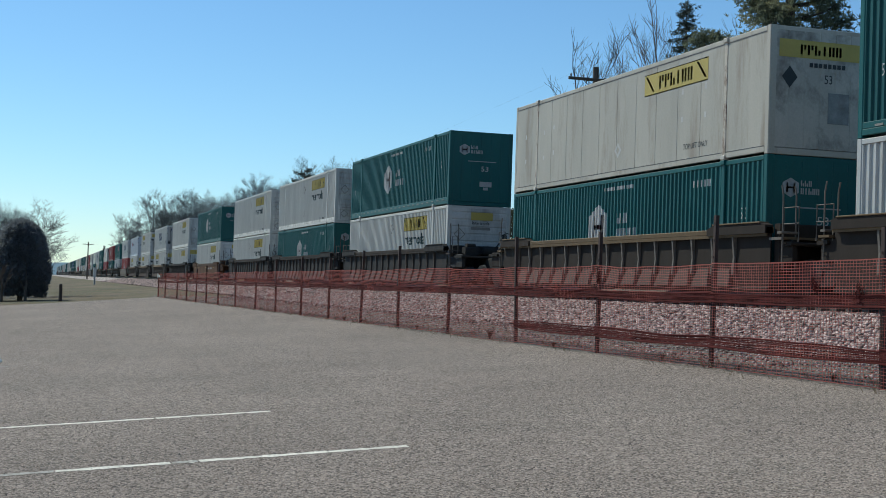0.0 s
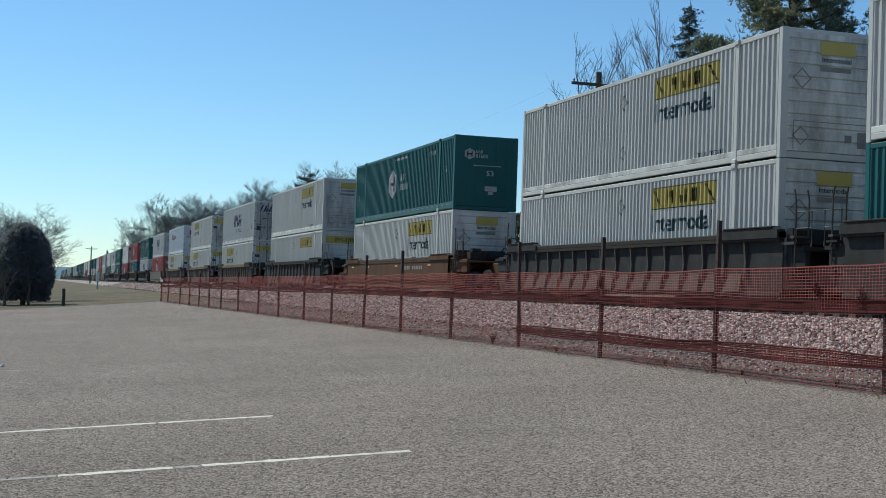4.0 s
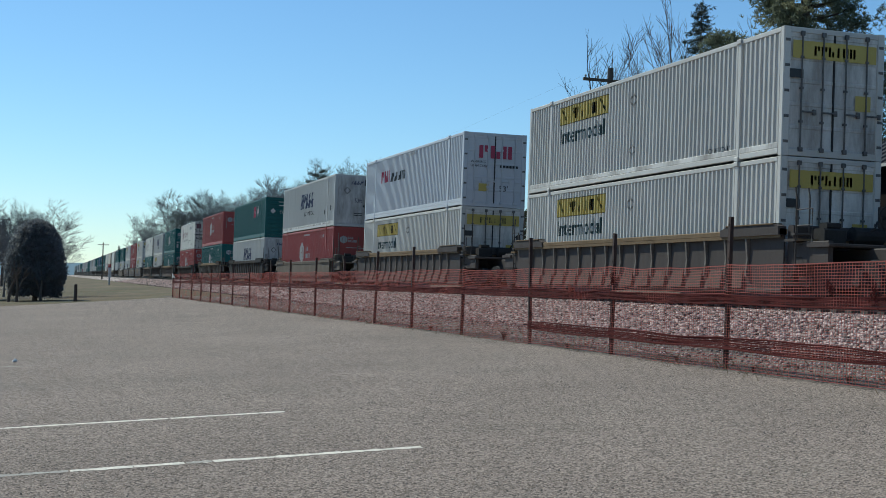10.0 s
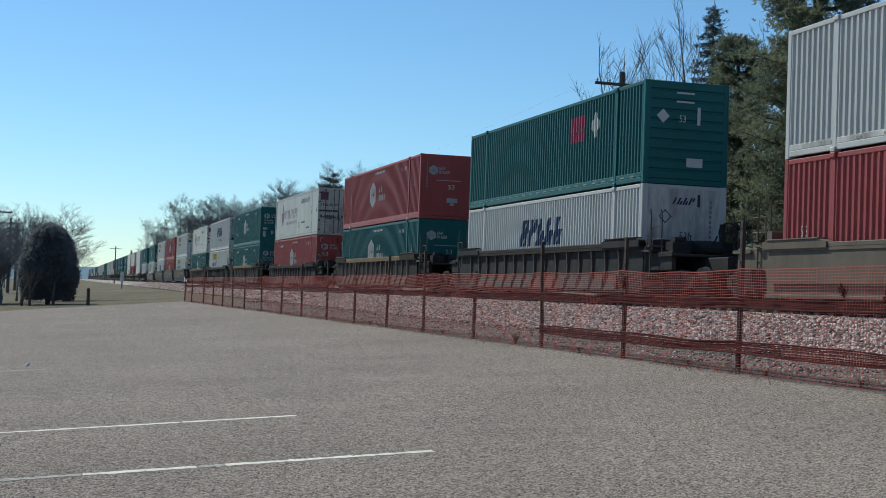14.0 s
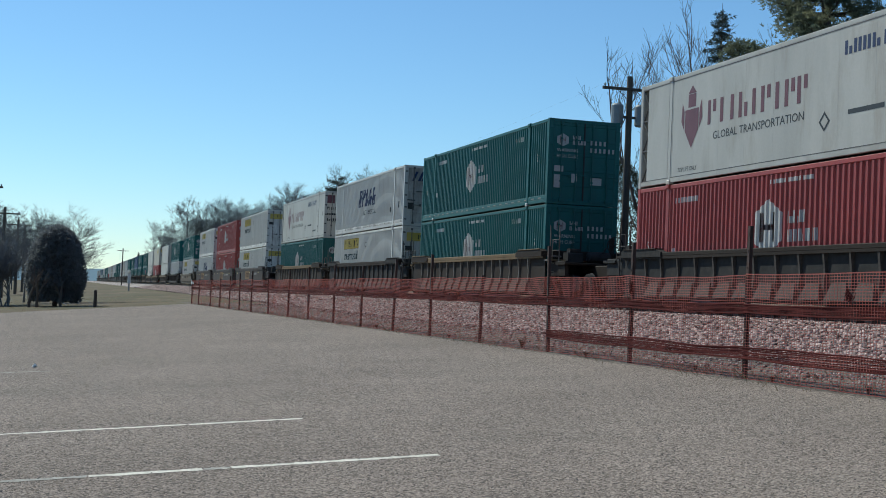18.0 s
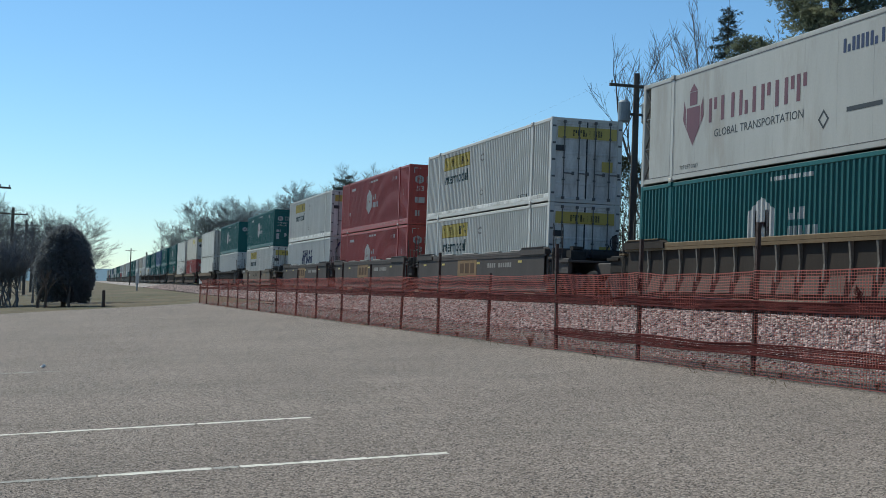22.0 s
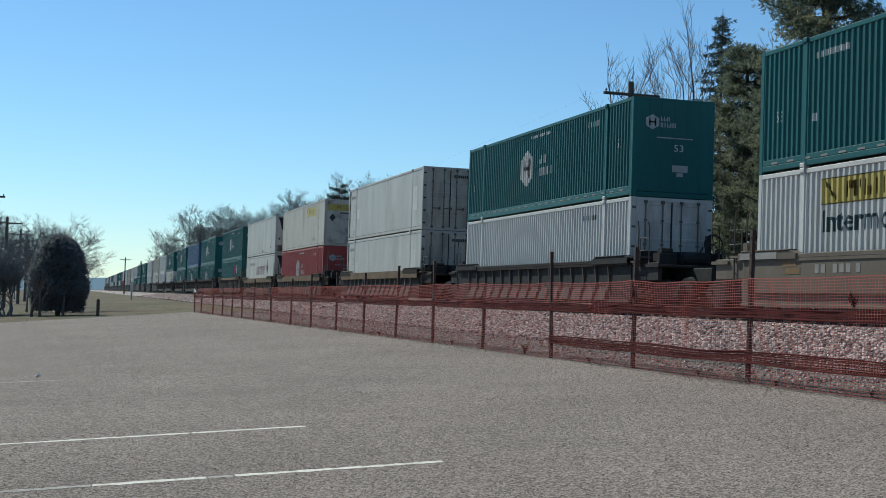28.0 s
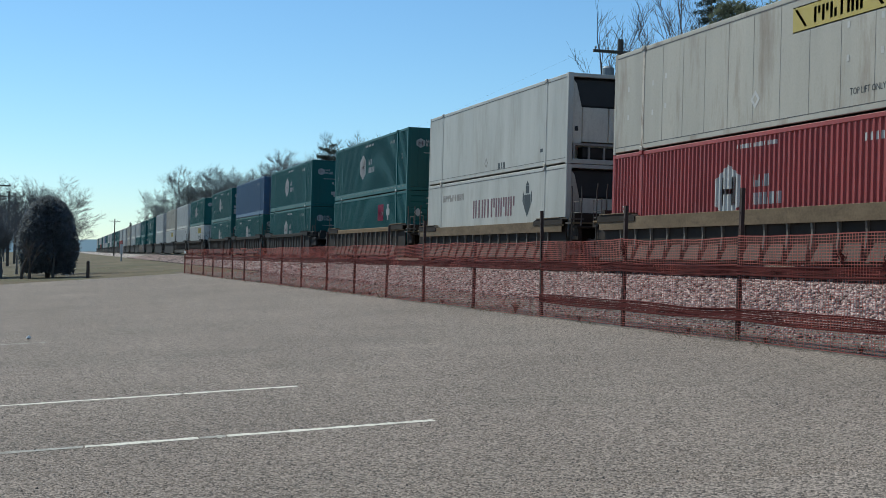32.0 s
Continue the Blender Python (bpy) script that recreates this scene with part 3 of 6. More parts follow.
def end_marks(code, end):
    top, out = HIGH, []
    if code in "JKS":
        if end == "f" and code == "J":
            out.append(("sign_plate", "yellow", [rect(0.95, 1.85, top - 0.55, top - 0.25)], "yellow sign plate"))
            out.append(("lettering", "ink", letters("Intermodal", 1.0, 1.75, top - 0.72, top - 0.6), "dark word on the end"))
            out.append(("placard", "dim", ring_of(0.5, 1.78, 0.24, 0.03) + ring_of(0.5, 0.5, 0.22, 0.03), ""))
            out.append(("data_label", "dim", [rect(0.3, 2.3, 0.82, 0.84), rect(0.3, 0.32, 0.2, 0.82), rect(2.28, 2.3, 0.2, 0.82), rect(1.62, 1.8, 0.42, 0.58), rect(1.95, 2.2, 0.3, 0.66), rect(0.95, 1.75, top - 0.93, top - 0.82)], ""))
        else:
            out.append(("sign_plate", "yellow", [rect(0.22, 2.37, top - 0.7, top - 0.3)], "yellow sign plate"))
            out.append(("sign_lettering", "ink", blocks(0.75, 1.85, top - 0.62, top - 0.4, 6, 0, 3), ""))
        if code == "S":
            out.append(("placard", "ink", [[(0.3, 1.75), (0.5, 1.5), (0.7, 1.75), (0.5, 2.0)]], ""))
            out.append(("warning_label", "steel", [rect(1.5, 2.05, 0.75, 1.45)], ""))
            out.append(("size_mark", "ink", letters("53", 1.4, 1.6, 1.65, 1.85) + [rect(1.0 + k * 0.12, 1.09 + k * 0.12, 2.0, 2.1) for k in range(8)], ""))
        if end == "d":
            out.append(("warning_label", "yellow", [rect(1.85, 2.25, 1.1, 1.45)], ""))
            out.append(("data_label", "ink", [rect(0.15, 0.5, 1.75, 1.95)], ""))
    if code in "HR":
        six, bars = emblem(0.5 if end == "d" else 0.6, top - 0.72, 0.42, 0.44)
        out += [("emblem", "faded", six, "white hexagon emblem"), ("emblem_inlay", "maroon" if code == "H" else "red", bars, ""),
                ("brand_mark", "faded", blocks(0.85, 1.15, top - 0.68, top - 0.55, 3, 0, 5) + blocks(0.85, 1.35, top - 0.86, top - 0.72, 5, 0, 6), "")]
        if end == "d" and code == "R":
            out.append(("size_mark", "chalk", letters("53", 0.36, 0.74, 1.62, 1.86), "pale size mark"))
            out.append(("data_label", "faded", [rect(0.3, 0.78, 1.05, 1.32), rect(0.98, 1.16, 0.78, 1.08), rect(0.33, 0.55, 0.42, 0.68), rect(0.22, 0.26, top - 0.42, top - 0.16), rect(0.22, 0.56, top - 0.2, top - 0.16)], ""))
            out.append(("number_panel", "faded", [rect(1.52 + 0.16 * k, 1.61 + 0.16 * k, top - 0.58, top - 0.42) for k in range(4)] + [rect(1.52 + 0.16 * k, 1.61 + 0.16 * k, top - 0.84, top - 0.68) for k in range(6)] + [rect(1.55, 2.1, 1.55, 1.62), rect(1.55, 2.0, 1.4, 1.47)], ""))
        elif end == "d":
            out.append(("warning_text", "chalk", letters("WARNING", 0.3, 1.05, top - 1.12, top - 1.0) + letters("HIGH CUBE", 0.3, 1.05, top - 1.32, top - 1.2), "pale warning words"))
            out.append(("number_panel", "faded", [rect(1.5 + 0.16 * k, 1.58 + 0.16 * k, top - 0.84, top - 0.69) for k in range(4)] + [rect(1.5 + 0.16 * k, 1.58 + 0.16 * k, top - 1.09, top - 0.94) for k in range(6)], ""))
            out.append(("data_label", "faded", [rect(0.22, 0.55, 1.1, 1.3), rect(0.22, 0.48, 0.55, 1.0), rect(0.85, 1.05, 0.75, 1.05), rect(1.55, 1.95, 0.7, 0.95)], ""))
        else:
            out.append(("size_mark", "chalk", letters("53", 1.3, 1.6, 1.35, 1.55), ""))
            out.append(("data_label", "faded", [rect(1.25, 1.75, 0.75, 0.95), rect(1.4, 1.6, 0.62, 0.73), rect(0.75, 1.9, 1.72, 1.75)], ""))
            if code == "R":
                out.append(("number_panel", "dim", [rect(0.28, 0.33, top - 0.45 - 0.13 * k, top - 0.36 - 0.13 * k) for k in range(9)], ""))
    if code == "E":
        out.append(("placard", "chalk", [[(0.35, 1.9), (0.55, 1.7), (0.75, 1.9), (0.55, 2.1)]], ""))
        out.append(("data_label", "chalk", [rect(0.95, 1.5, 2.3, 2.35), rect(0.95, 1.5, 2.55, 2.6), rect(1.3, 1.8, 0.5, 0.75), rect(1.6, 1.7, 1.7, 2.2)] + letters("53", 1.05, 1.25, 1.75, 1.95), ""))
    if code == "W":
        if end == "d":
            out.append(("brand_mark", "navy", blocks(0.25, 2.1, top - 0.75, top - 0.3, 5, 0.2, 12, 0.44), "slanted navy lettering as blocks"))
            out.append(("lettering", "ink", letters("INTERMODAL", 0.85, 2.2, top - 0.98, top - 0.83), "dark word on the doors"))
            out.append(("data_label", "ink", [rect(0.15, 0.55, 1.2, 1.25), rect(0.6, 2.2, 1.62, 1.66), rect(0.2, 0.5, 0.8, 1.1)], ""))
        else:
            out.append(("brand_mark", "navy", blocks(0.85, 1.55, top - 0.55, top - 0.35, 4, 0.1, 12, 0.44), "slanted navy lettering as blocks"))
            out.append(("size_mark", "navy", letters("53ft", 1.15, 1.55, 1.35, 1.58), "navy size mark"))
            out.append(("data_label", "ink", [rect(1.68, 1.76, 2.3, 2.65), rect(1.62, 1.72, 1.1, 1.22), rect(1.12, 1.6, 0.72, 0.76), rect(1.12, 1.6, 0.62, 0.66)] + ring_of(0.7, 2.0, 0.2), ""))
            out.append(("number_panel", "dim", [rect(2.06, 2.13, 2.4 - 0.14 * k, 2.5 - 0.14 * k) for k in range(9)], ""))
    if code == "X":
        out.append(("brand_mark", "magenta", blocks(0.6, 2.05, top - 1.0, top - 0.5, 3, 0, 4, 0.42), "crimson lettering as blocks"))
        out.append(("warning_text", "ink", letters("WARNING", 0.3, 0.9, top - 1.2, top - 1.1) + letters("HIGH CUBE", 0.3, 1.0, top - 1.36, top - 1.26), "dark warning words"))
        out.append(("size_mark", "ink", letters("53'", 1.5, 1.85, 0.62, 0.85) + [rect(1.5 + k * 0.13, 1.6 + k * 0.13, 1.55, 1.65) for k in range(6)], ""))
        out.append(("warning_label", "yellow", [rect(0.65, 1.05, 0.6, 0.9)], ""))
    if code == "C":
        out.append(("crest", "ink", crest(2.15, top - 0.75, 0.6, 0.9), "dark crest"))
        out.append(("badge", "maroon", [rect(0.15, 0.62, top - 0.75, top - 0.25)], "maroon square badge"))
        out.append(("brand_mark", "ink", blocks(0.15, 1.2, 1.75, 1.92, 9, 0, 21) + blocks(0.15, 2.4, 1.05, 1.22, 9, 0, 23), ""))
        out.append(("number_panel", "ink", [rect(0.15 + k * 0.11, 0.24 + k * 0.11, 1.42, 1.53) for k in range(10)], ""))
    if code == "P":
        out.append(("number_panel", "ink", [rect(1.45 + k * 0.1, 1.52 + k * 0.1, 2.42, 2.55) for k in range(9)], ""))
    return out


def container(code, end, group, simple=False):
    """A container, base centre at the origin, its end "f" (closed) or "d" (doors) towards -y."""
    paint, smooth, label = LIVERY[code]
    if (code, end, simple) in BUILT:
        return copy_thing(BUILT[code, end, simple], Matrix())
    dark_ends = ", double doors" if end == "d" else ""
    c = thing("shipping_container", label + dark_ends, "container", group)
    wall = mesh("wall_plain", wall_plain) if code in "PNM" else mesh("wall_smooth", wall_smooth) if smooth else mesh("wall_corrugated", wall_corrugated)
    nosed = code in "CP" and end == "d"
    if nosed:
        part("side_wall", mesh("wall_nosed", lambda: wall_nosed(False)), c, paint, (-WID / 2, 0, 0))
        part("side_wall", mesh("wall_nosed_other", lambda: wall_nosed(True)), c, paint, pose(WID / 2, 0, 0, 0, 0, 180))
        part("nose_brace", mesh("nose_brace", nose_brace), c, "rod", (-WID / 2, 0, 0))
        part("nose_brace", mesh("nose_brace", nose_brace), c, "rod", (WID / 2 - 0.1, 0, 0))
        part("cooling_unit_housing", mesh("far_cooler", lambda: join(box(-0.95, 0.95, LEN / 2 - NOSE, LEN / 2 - 0.12, 1.5, 2.7, 0.05), box(-0.8, 0.8, LEN / 2 - NOSE, LEN / 2 - 0.2, 0.2, 1.4, 0.05))), c, "gasket")
    else:
        part("side_wall", wall, c, paint, (-WID / 2, 0, 0))
        part("side_wall", wall, c, paint, pose(WID / 2, 0, 0, 0, 0, 180))
    part("roof", mesh("roof_sheet", roof_sheet), c, paint)
    part("floor", mesh("container_floor", lambda: box(-WID / 2 + 0.06, WID / 2 - 0.06, -LEN / 2 + 0.05, LEN / 2 - 0.05, 0.06, 0.15)), c, "steel")
    grime = {"white": "white_grimy", "smooth": "smooth_grimy", "stained": "stained_end", "pale": "pale_grimy"}.get(paint, paint)
    for x in (-1, 1):
        part("bottom_rail", mesh("bottom_rail", lambda: box(-0.045, 0.045, -LEN / 2 + 0.17, LEN / 2 - 0.17, 0.04, 0.17, 0.012)), c, paint, (x * (WID / 2 - 0.045), 0, 0))
        if not smooth:
            band = part("lower_band", mesh("lower_band", lambda: box(-0.02, 0.02, -LEN / 2 + 0.17, LEN / 2 - 0.17, 0.172, 0.30, 0.008)), c, grime, (x * (WID / 2 - 0.022), 0, 0))
            if code in "HER" and x < 0 and not simple:
                part("reflector", mesh("dashes", lambda: join(*[box(-0.026, -0.018, LEN / 2 - 0.85 - 0.7 * k, LEN / 2 - 0.58 - 0.7 * k, 0.19, 0.235) for k in range(22)])), band, "dim", label="row of pale reflective dashes")
            elif code == "W" and x < 0 and not simple:
                part("fine_print", mesh("band_marks", lambda: join(*[box(-0.026, -0.018, -6.3 + 0.95 * k, -6.12 + 0.95 * k, 0.20, 0.25) for k in range(14)])), band, "dim")
        part("top_rail", mesh("top_rail", lambda: box(-0.04, 0.04, -LEN / 2 + 0.17, LEN / 2 - 0.17, HIGH - 0.12, HIGH - 0.01, 0.012)), c, paint, (x * (WID / 2 - 0.04), 0, 0))
        for y in (-1, 1):
            part("corner_post", mesh("corner_post", lambda: box(-0.09, 0.09, -0.085, 0.085, 0.0, HIGH, 0.02)), c, paint, (x * (WID / 2 - 0.088), y * (LEN / 2 - 0.083), 0))
            post = part("lifting_post", mesh("lifting_post", lambda: box(-0.05, 0.05, -0.08, 0.08, 0.02, HIGH - 0.01, 0.015)), c, "rusty" if code == "S" else paint, (x * (WID / 2 - 0.042), y * POST, 0))
            if simple:
                continue
            part("corner_casting", mesh("corner_casting", lambda: box(-0.075, 0.075, -0.085, 0.085, HIGH - 0.11, HIGH + 0.012, 0.02)), post, paint, (-0.012 * (1 if x < 0 else -1), 0, 0))
            part("corner_casting", mesh("corner_casting_low", lambda: box(-0.075, 0.075, -0.085, 0.085, -0.004, 0.11, 0.02)), post, "chalk" if code in "HR" else grime, (-0.012 * (1 if x < 0 else -1), 0, 0))
    for y in (-1, 1):
        part("end_sill", mesh("end_sill", lambda: box(-WID / 2 + 0.17, WID / 2 - 0.17, -0.05, 0.05, 0.0, 0.15, 0.012)), c, paint, (0, y * (LEN / 2 - 0.055), 0))
        part("end_header", mesh("end_header", lambda: box(-WID / 2 + 0.17, WID / 2 - 0.17, -0.05, 0.05, HIGH - 0.13, HIGH - 0.005, 0.012)), c, paint, (0, y * (LEN / 2 - 0.055), 0))
    closed = mesh("front_plain", front_plain) if code in "WHRSPCNM" else mesh("front_ribbed", front_ribbed)
    far, near = pose(0, LEN / 2 - 0.004, 0, 0, 0, 180), pose(0, -LEN / 2 + 0.004, 0)
    part("end_wall", closed, c, grime, pose(0, -LEN / 2 + 0.6, 0) if code in "NM" else pose(0, LEN / 2 - NOSE, 0, 0, 0, 180) if nosed else near if end == "f" else far)
    doors = far if end == "f" else near
    for s in (-1, 1):
        leaf = part("door", mesh("door_leaf", door_leaf) if s < 0 else mesh("door_leaf_other", lambda: (lambda v, f: ([(-x, y, z) for x, y, z in v], [q[::-1] for q in f]))(*door_leaf())),
                    c, grime, doors @ pose(s * (WID / 2 - 0.08), 0.0, 0))
        for z in (0.28, 0.85, 1.42, 1.99, 2.56) if not simple and end == "d" else ():
            part("hinge", mesh("hinge", lambda: box(-0.05, 0.07, -0.016, 0.03, 0, 0.065, 0.01)), leaf, "gasket" if smooth else paint if code in "HRE" else "rod", (0 if s < 0 else -0.02, 0, z))
        for k, x in enumerate((0.38, 0.92) if not simple and not (end == "f") else ()):
            part("lock_rod", mesh("lock_rod", lock_rod), leaf, paint if code in "HREX" else "rod", (-s * x, -0.015, 0) if s < 0 else pose(-s * x, -0.015, 0))
    part("door_gasket", mesh("door_gasket", lambda: box(-0.02, 0.02, 0.0, 0.05, 0.14, HIGH - 0.12)), c, "gasket", doors)
    # Thin dark strips along the top and bottom of smooth sides.
    if smooth and not simple:
        for z, h in ((0.172, 0.018), (HIGH - 0.142, 0.02)):
            part("edge_joint", mesh("edge_joint_%.2f" % z, lambda: box(-0.003, 0.01, -LEN / 2 + 0.17, LEN / 2 - (NOSE if nosed else 0.17), z, z + h)), c, "rod", (-WID / 2, 0, 0))
    if code in "NM" and not simple:
        y0 = -LEN / 2
        part("cooling_unit_housing", mesh("cooling_housing", lambda: box(-1.02, 1.02, y0 + 0.2, y0 + 0.6, 1.84, 2.74, 0.05)), c, "gasket", label="dark cooling unit housing")
        part("cooling_unit_panel", mesh("cooling_panel", lambda: join(box(-0.76, 0.16, y0 + 0.14, y0 + 0.6, 0.72, 1.82, 0.03), box(0.18, 0.78, y0 + 0.14, y0 + 0.6, 0.72, 1.82, 0.03))), c, "smooth_grimy", label="pale cooling unit panel")
        for x in (-1, 1):
            part("cheek", mesh("cheek_%d" % x, lambda: prism([(x * p, q) for p, q in ((1.13, 0.62), (0.78, 0.62), (0.78, 1.75), (0.98, 2.55), (1.13, 2.74))][::x], 1, y0 + 0.10, y0 + 0.6)), c, "smooth_grimy")
        part("vent", mesh("cheek_vent", lambda: box(-1.02, -0.9, y0 + 0.085, y0 + 0.11, 1.05, 1.2, 0.01)), c, "gasket")
        part("cooling_unit_rail", mesh("cooling_rail", lambda: join(*[box(-1.08 + 0.52 * k, -1.02 + 0.52 * k, y0 + 0.02, y0 + 0.08, 0.15, 0.58) for k in range(5)], box(-1.1, 1.1, y0 + 0.01, y0 + 0.07, 0.58, 0.66, 0.01))), c, "dim")
        part("fuel_tank", mesh("fuel_tank", lambda: box(-0.7, 0.7, y0 + 0.16, y0 + 0.6, 0.17, 0.55, 0.06)), c, "under")
    for name, m, shapes, lab in side_marks(code, end)[:2 if simple else None]:
        part(name, mesh("%s_%s%s_side_%d" % (name, code, end, len(CACHE)), lambda: on_side(shapes, smooth)), c, m, label=lab)
    for name, m, shapes, lab in end_marks(code, end)[:1 if simple else None]:
        part(name, mesh("%s_%s%s_end_%d" % (name, code, end, len(CACHE)), lambda: on_end(shapes)), c, m, label=lab)
    BUILT[code, end, simple] = c
    return c


# ---- well cars ----
SILL = 1.545             # top of the well's side above the rail
WELL = LEN / 2 + 0.42


def well_side():
    """One side of a well at x = 0, outer face towards -x: its sheet, with the bottom chord."""
    pieces = [box(0.0, 0.03, -WELL, WELL, 0.14, SILL - 0.1), box(-0.05, 0.10, -WELL, WELL, 0.12, 0.22, 0.02)]
    return join(*pieces)


def chord():
    return join(box(-0.11, 0.08, -WELL, WELL, SILL - 0.13, SILL, 0.02), box(-0.11, -0.08, -WELL, WELL, SILL - 0.2, SILL - 0.12))


def rib():
    return prism([(-0.085, 0.5), (0.0, 0.5), (0.0, SILL - 0.13), (-0.105, SILL - 0.13), (-0.05, 0.9)], 1, -0.035, 0.035)


def skirt():
    """The lower plate of one bay, leaning out towards its foot. Sunlight is put into its pale colour."""
    v = [(-0.012, -0.27, 0.64), (-0.012, 0.27, 0.64), (-0.13, 0.40, 0.22), (-0.13, -0.40, 0.22), (0.0, -0.27, 0.64), (0.0, 0.27, 0.64), (0.0, 0.40, 0.22), (0.0, -0.40, 0.22)]
    return v, [(0, 1, 2, 3), (7, 6, 5, 4), (0, 4, 5, 1), (1, 5, 6, 2), (2, 6, 7, 3), (3, 7, 4, 0)]


def end_guard():
    """The raised plate along the last stretch of a well's side, its inner end sloped, running out past +y."""
    return prism([(-2.62, SILL - 0.14), (0.0, SILL - 0.14), (0.0, SILL + 0.05), (-0.2, SILL + 0.10), (-2.35, SILL + 0.085), (-2.62, SILL + 0.01)], 0, -0.15, 0.05)


def guard_cap():
    """The worn flange on top of an end guard."""
    return box(-0.175, 0.06, -2.33, -0.2, SILL + 0.088, SILL + 0.122, 0.008)


def deck(reach):
    """The end structure over a truck, from the well's end (y = 0) outwards to y = -reach."""
    side = [box(x - 0.06, x + 0.06, -reach * 0.55, 0.0, 0.75, 1.25, 0.02) for x in (-1.25, 1.25)]
    return join(box(-1.32, 1.32, -0.22, 0.0, 0.5, 1.62, 0.03), box(-0.36, 0.36, -reach, -0.1, 0.72, 1.12, 0.03), box(-1.38, 1.38, -reach * 0.6, -reach * 0.3, 1.12, 1.2, 0.02), *side)


def truck():
    """Side frames and bolster of a two-axle truck, centre at the origin, rail top at z = 0."""
    out = []
    for x in (-0.98, 0.98):
        out.append(prism([(-1.05, 0.36), (-0.95, 0.62), (-0.45, 0.68), (-0.3, 0.78), (0.3, 0.78), (0.45, 0.68), (0.95, 0.62), (1.05, 0.36), (0.75, 0.36), (0.5, 0.25), (-0.5, 0.25), (-0.75, 0.36)], 0, x - 0.08, x + 0.08))
        out += [tube([(x - 0.1 * (1 if x < 0 else -1), y, 0.42), (x + 0.14 * (-1 if x < 0 else 1), y, 0.42)], 0.13, 8) for y in (-0.86, 0.86)]
        out += [tube([(x, y, 0.27), (x, y, 0.5)], 0.085, 8) for y in (-0.13, 0.13)]
    out.append(box(-1.1, 1.1, -0.2, 0.2, 0.45, 0.74, 0.04))
    return join(*out)


def wheelset():
    """Two flanged wheels and their axle at the origin."""
    out = [tube([(-0.75, 0, 0), (0.75, 0, 0)], 0.08, 8)]
    for s in (-1, 1):
        out.append(tube([(s * 0.68, 0, 0), (s * 0.70, 0, 0), (s * 0.715, 0, 0), (s * 0.83, 0, 0), (s * 0.831, 0, 0), (s * 0.80, 0, 0)], [0.45, 0.45, 0.42, 0.415, 0.37, 0.2], 20))
    return join(*out)


def ladder():
    """A steep step ladder across the car's end: two tall rails with hoop feet, rungs and a wider tread, from x = 0 inwards."""
    rails = [tube([(x, 0, 0.62), (x, 0, 2.2), (x, 0.06, 2.42)], 0.019, 6) for x in (0.0, 0.32)]
    rungs = [tube([(0, 0, z), (0.32, 0, z)], 0.015, 6) for z in (0.62, 0.9, 1.18)]
    return join(*rails, *rungs, box(-0.06, 0.38, -0.05, 0.12, 1.38, 1.43, 0.01), box(-0.03, 0.02, 0.0, 0.5, 1.25, 1.31))


def grab_iron():
    return join(tube([(0, -0.3, 0), (0, -0.3, 0.75), (0, 0.3, 0.75), (0, 0.3, 0)], 0.018, 6), tube([(0, -0.3, 0.4), (0, 0.3, 0.4)], 0.014, 6))


def brake_wheel():
    n = 16
    rim = tube([(0.28 * math.cos(2 * math.pi * k / n), 0, 0.28 * math.sin(2 * math.pi * k / n)) for k in range(n + 1)], 0.018, 6)
    return join(rim, *[tube([(0, 0, 0), (0.27 * math.cos(a), 0, 0.27 * math.sin(a))], 0.012, 5) for a in (0.5, 1.756, 3.01, 4.27, 5.53)], tube([(0, 0, 0), (0, 0.25, 0)], 0.03, 6))


def coupler():
    return join(box(-0.14, 0.14, -0.05, 0.9, 0.72, 0.98, 0.03), prism([(-0.2, 0.0), (-0.2, -0.28), (-0.08, -0.34), (0.0, -0.2), (0.12, -0.34), (0.2, -0.24), (0.2, 0.0)], 2, 0.7, 1.0))


def air_hose():
    return tube([(0.3, 0.1, 0.75), (0.36, -0.1, 0.62), (0.34, -0.28, 0.48), (0.3, -0.4, 0.46)], 0.028, 6)


CARS = {}


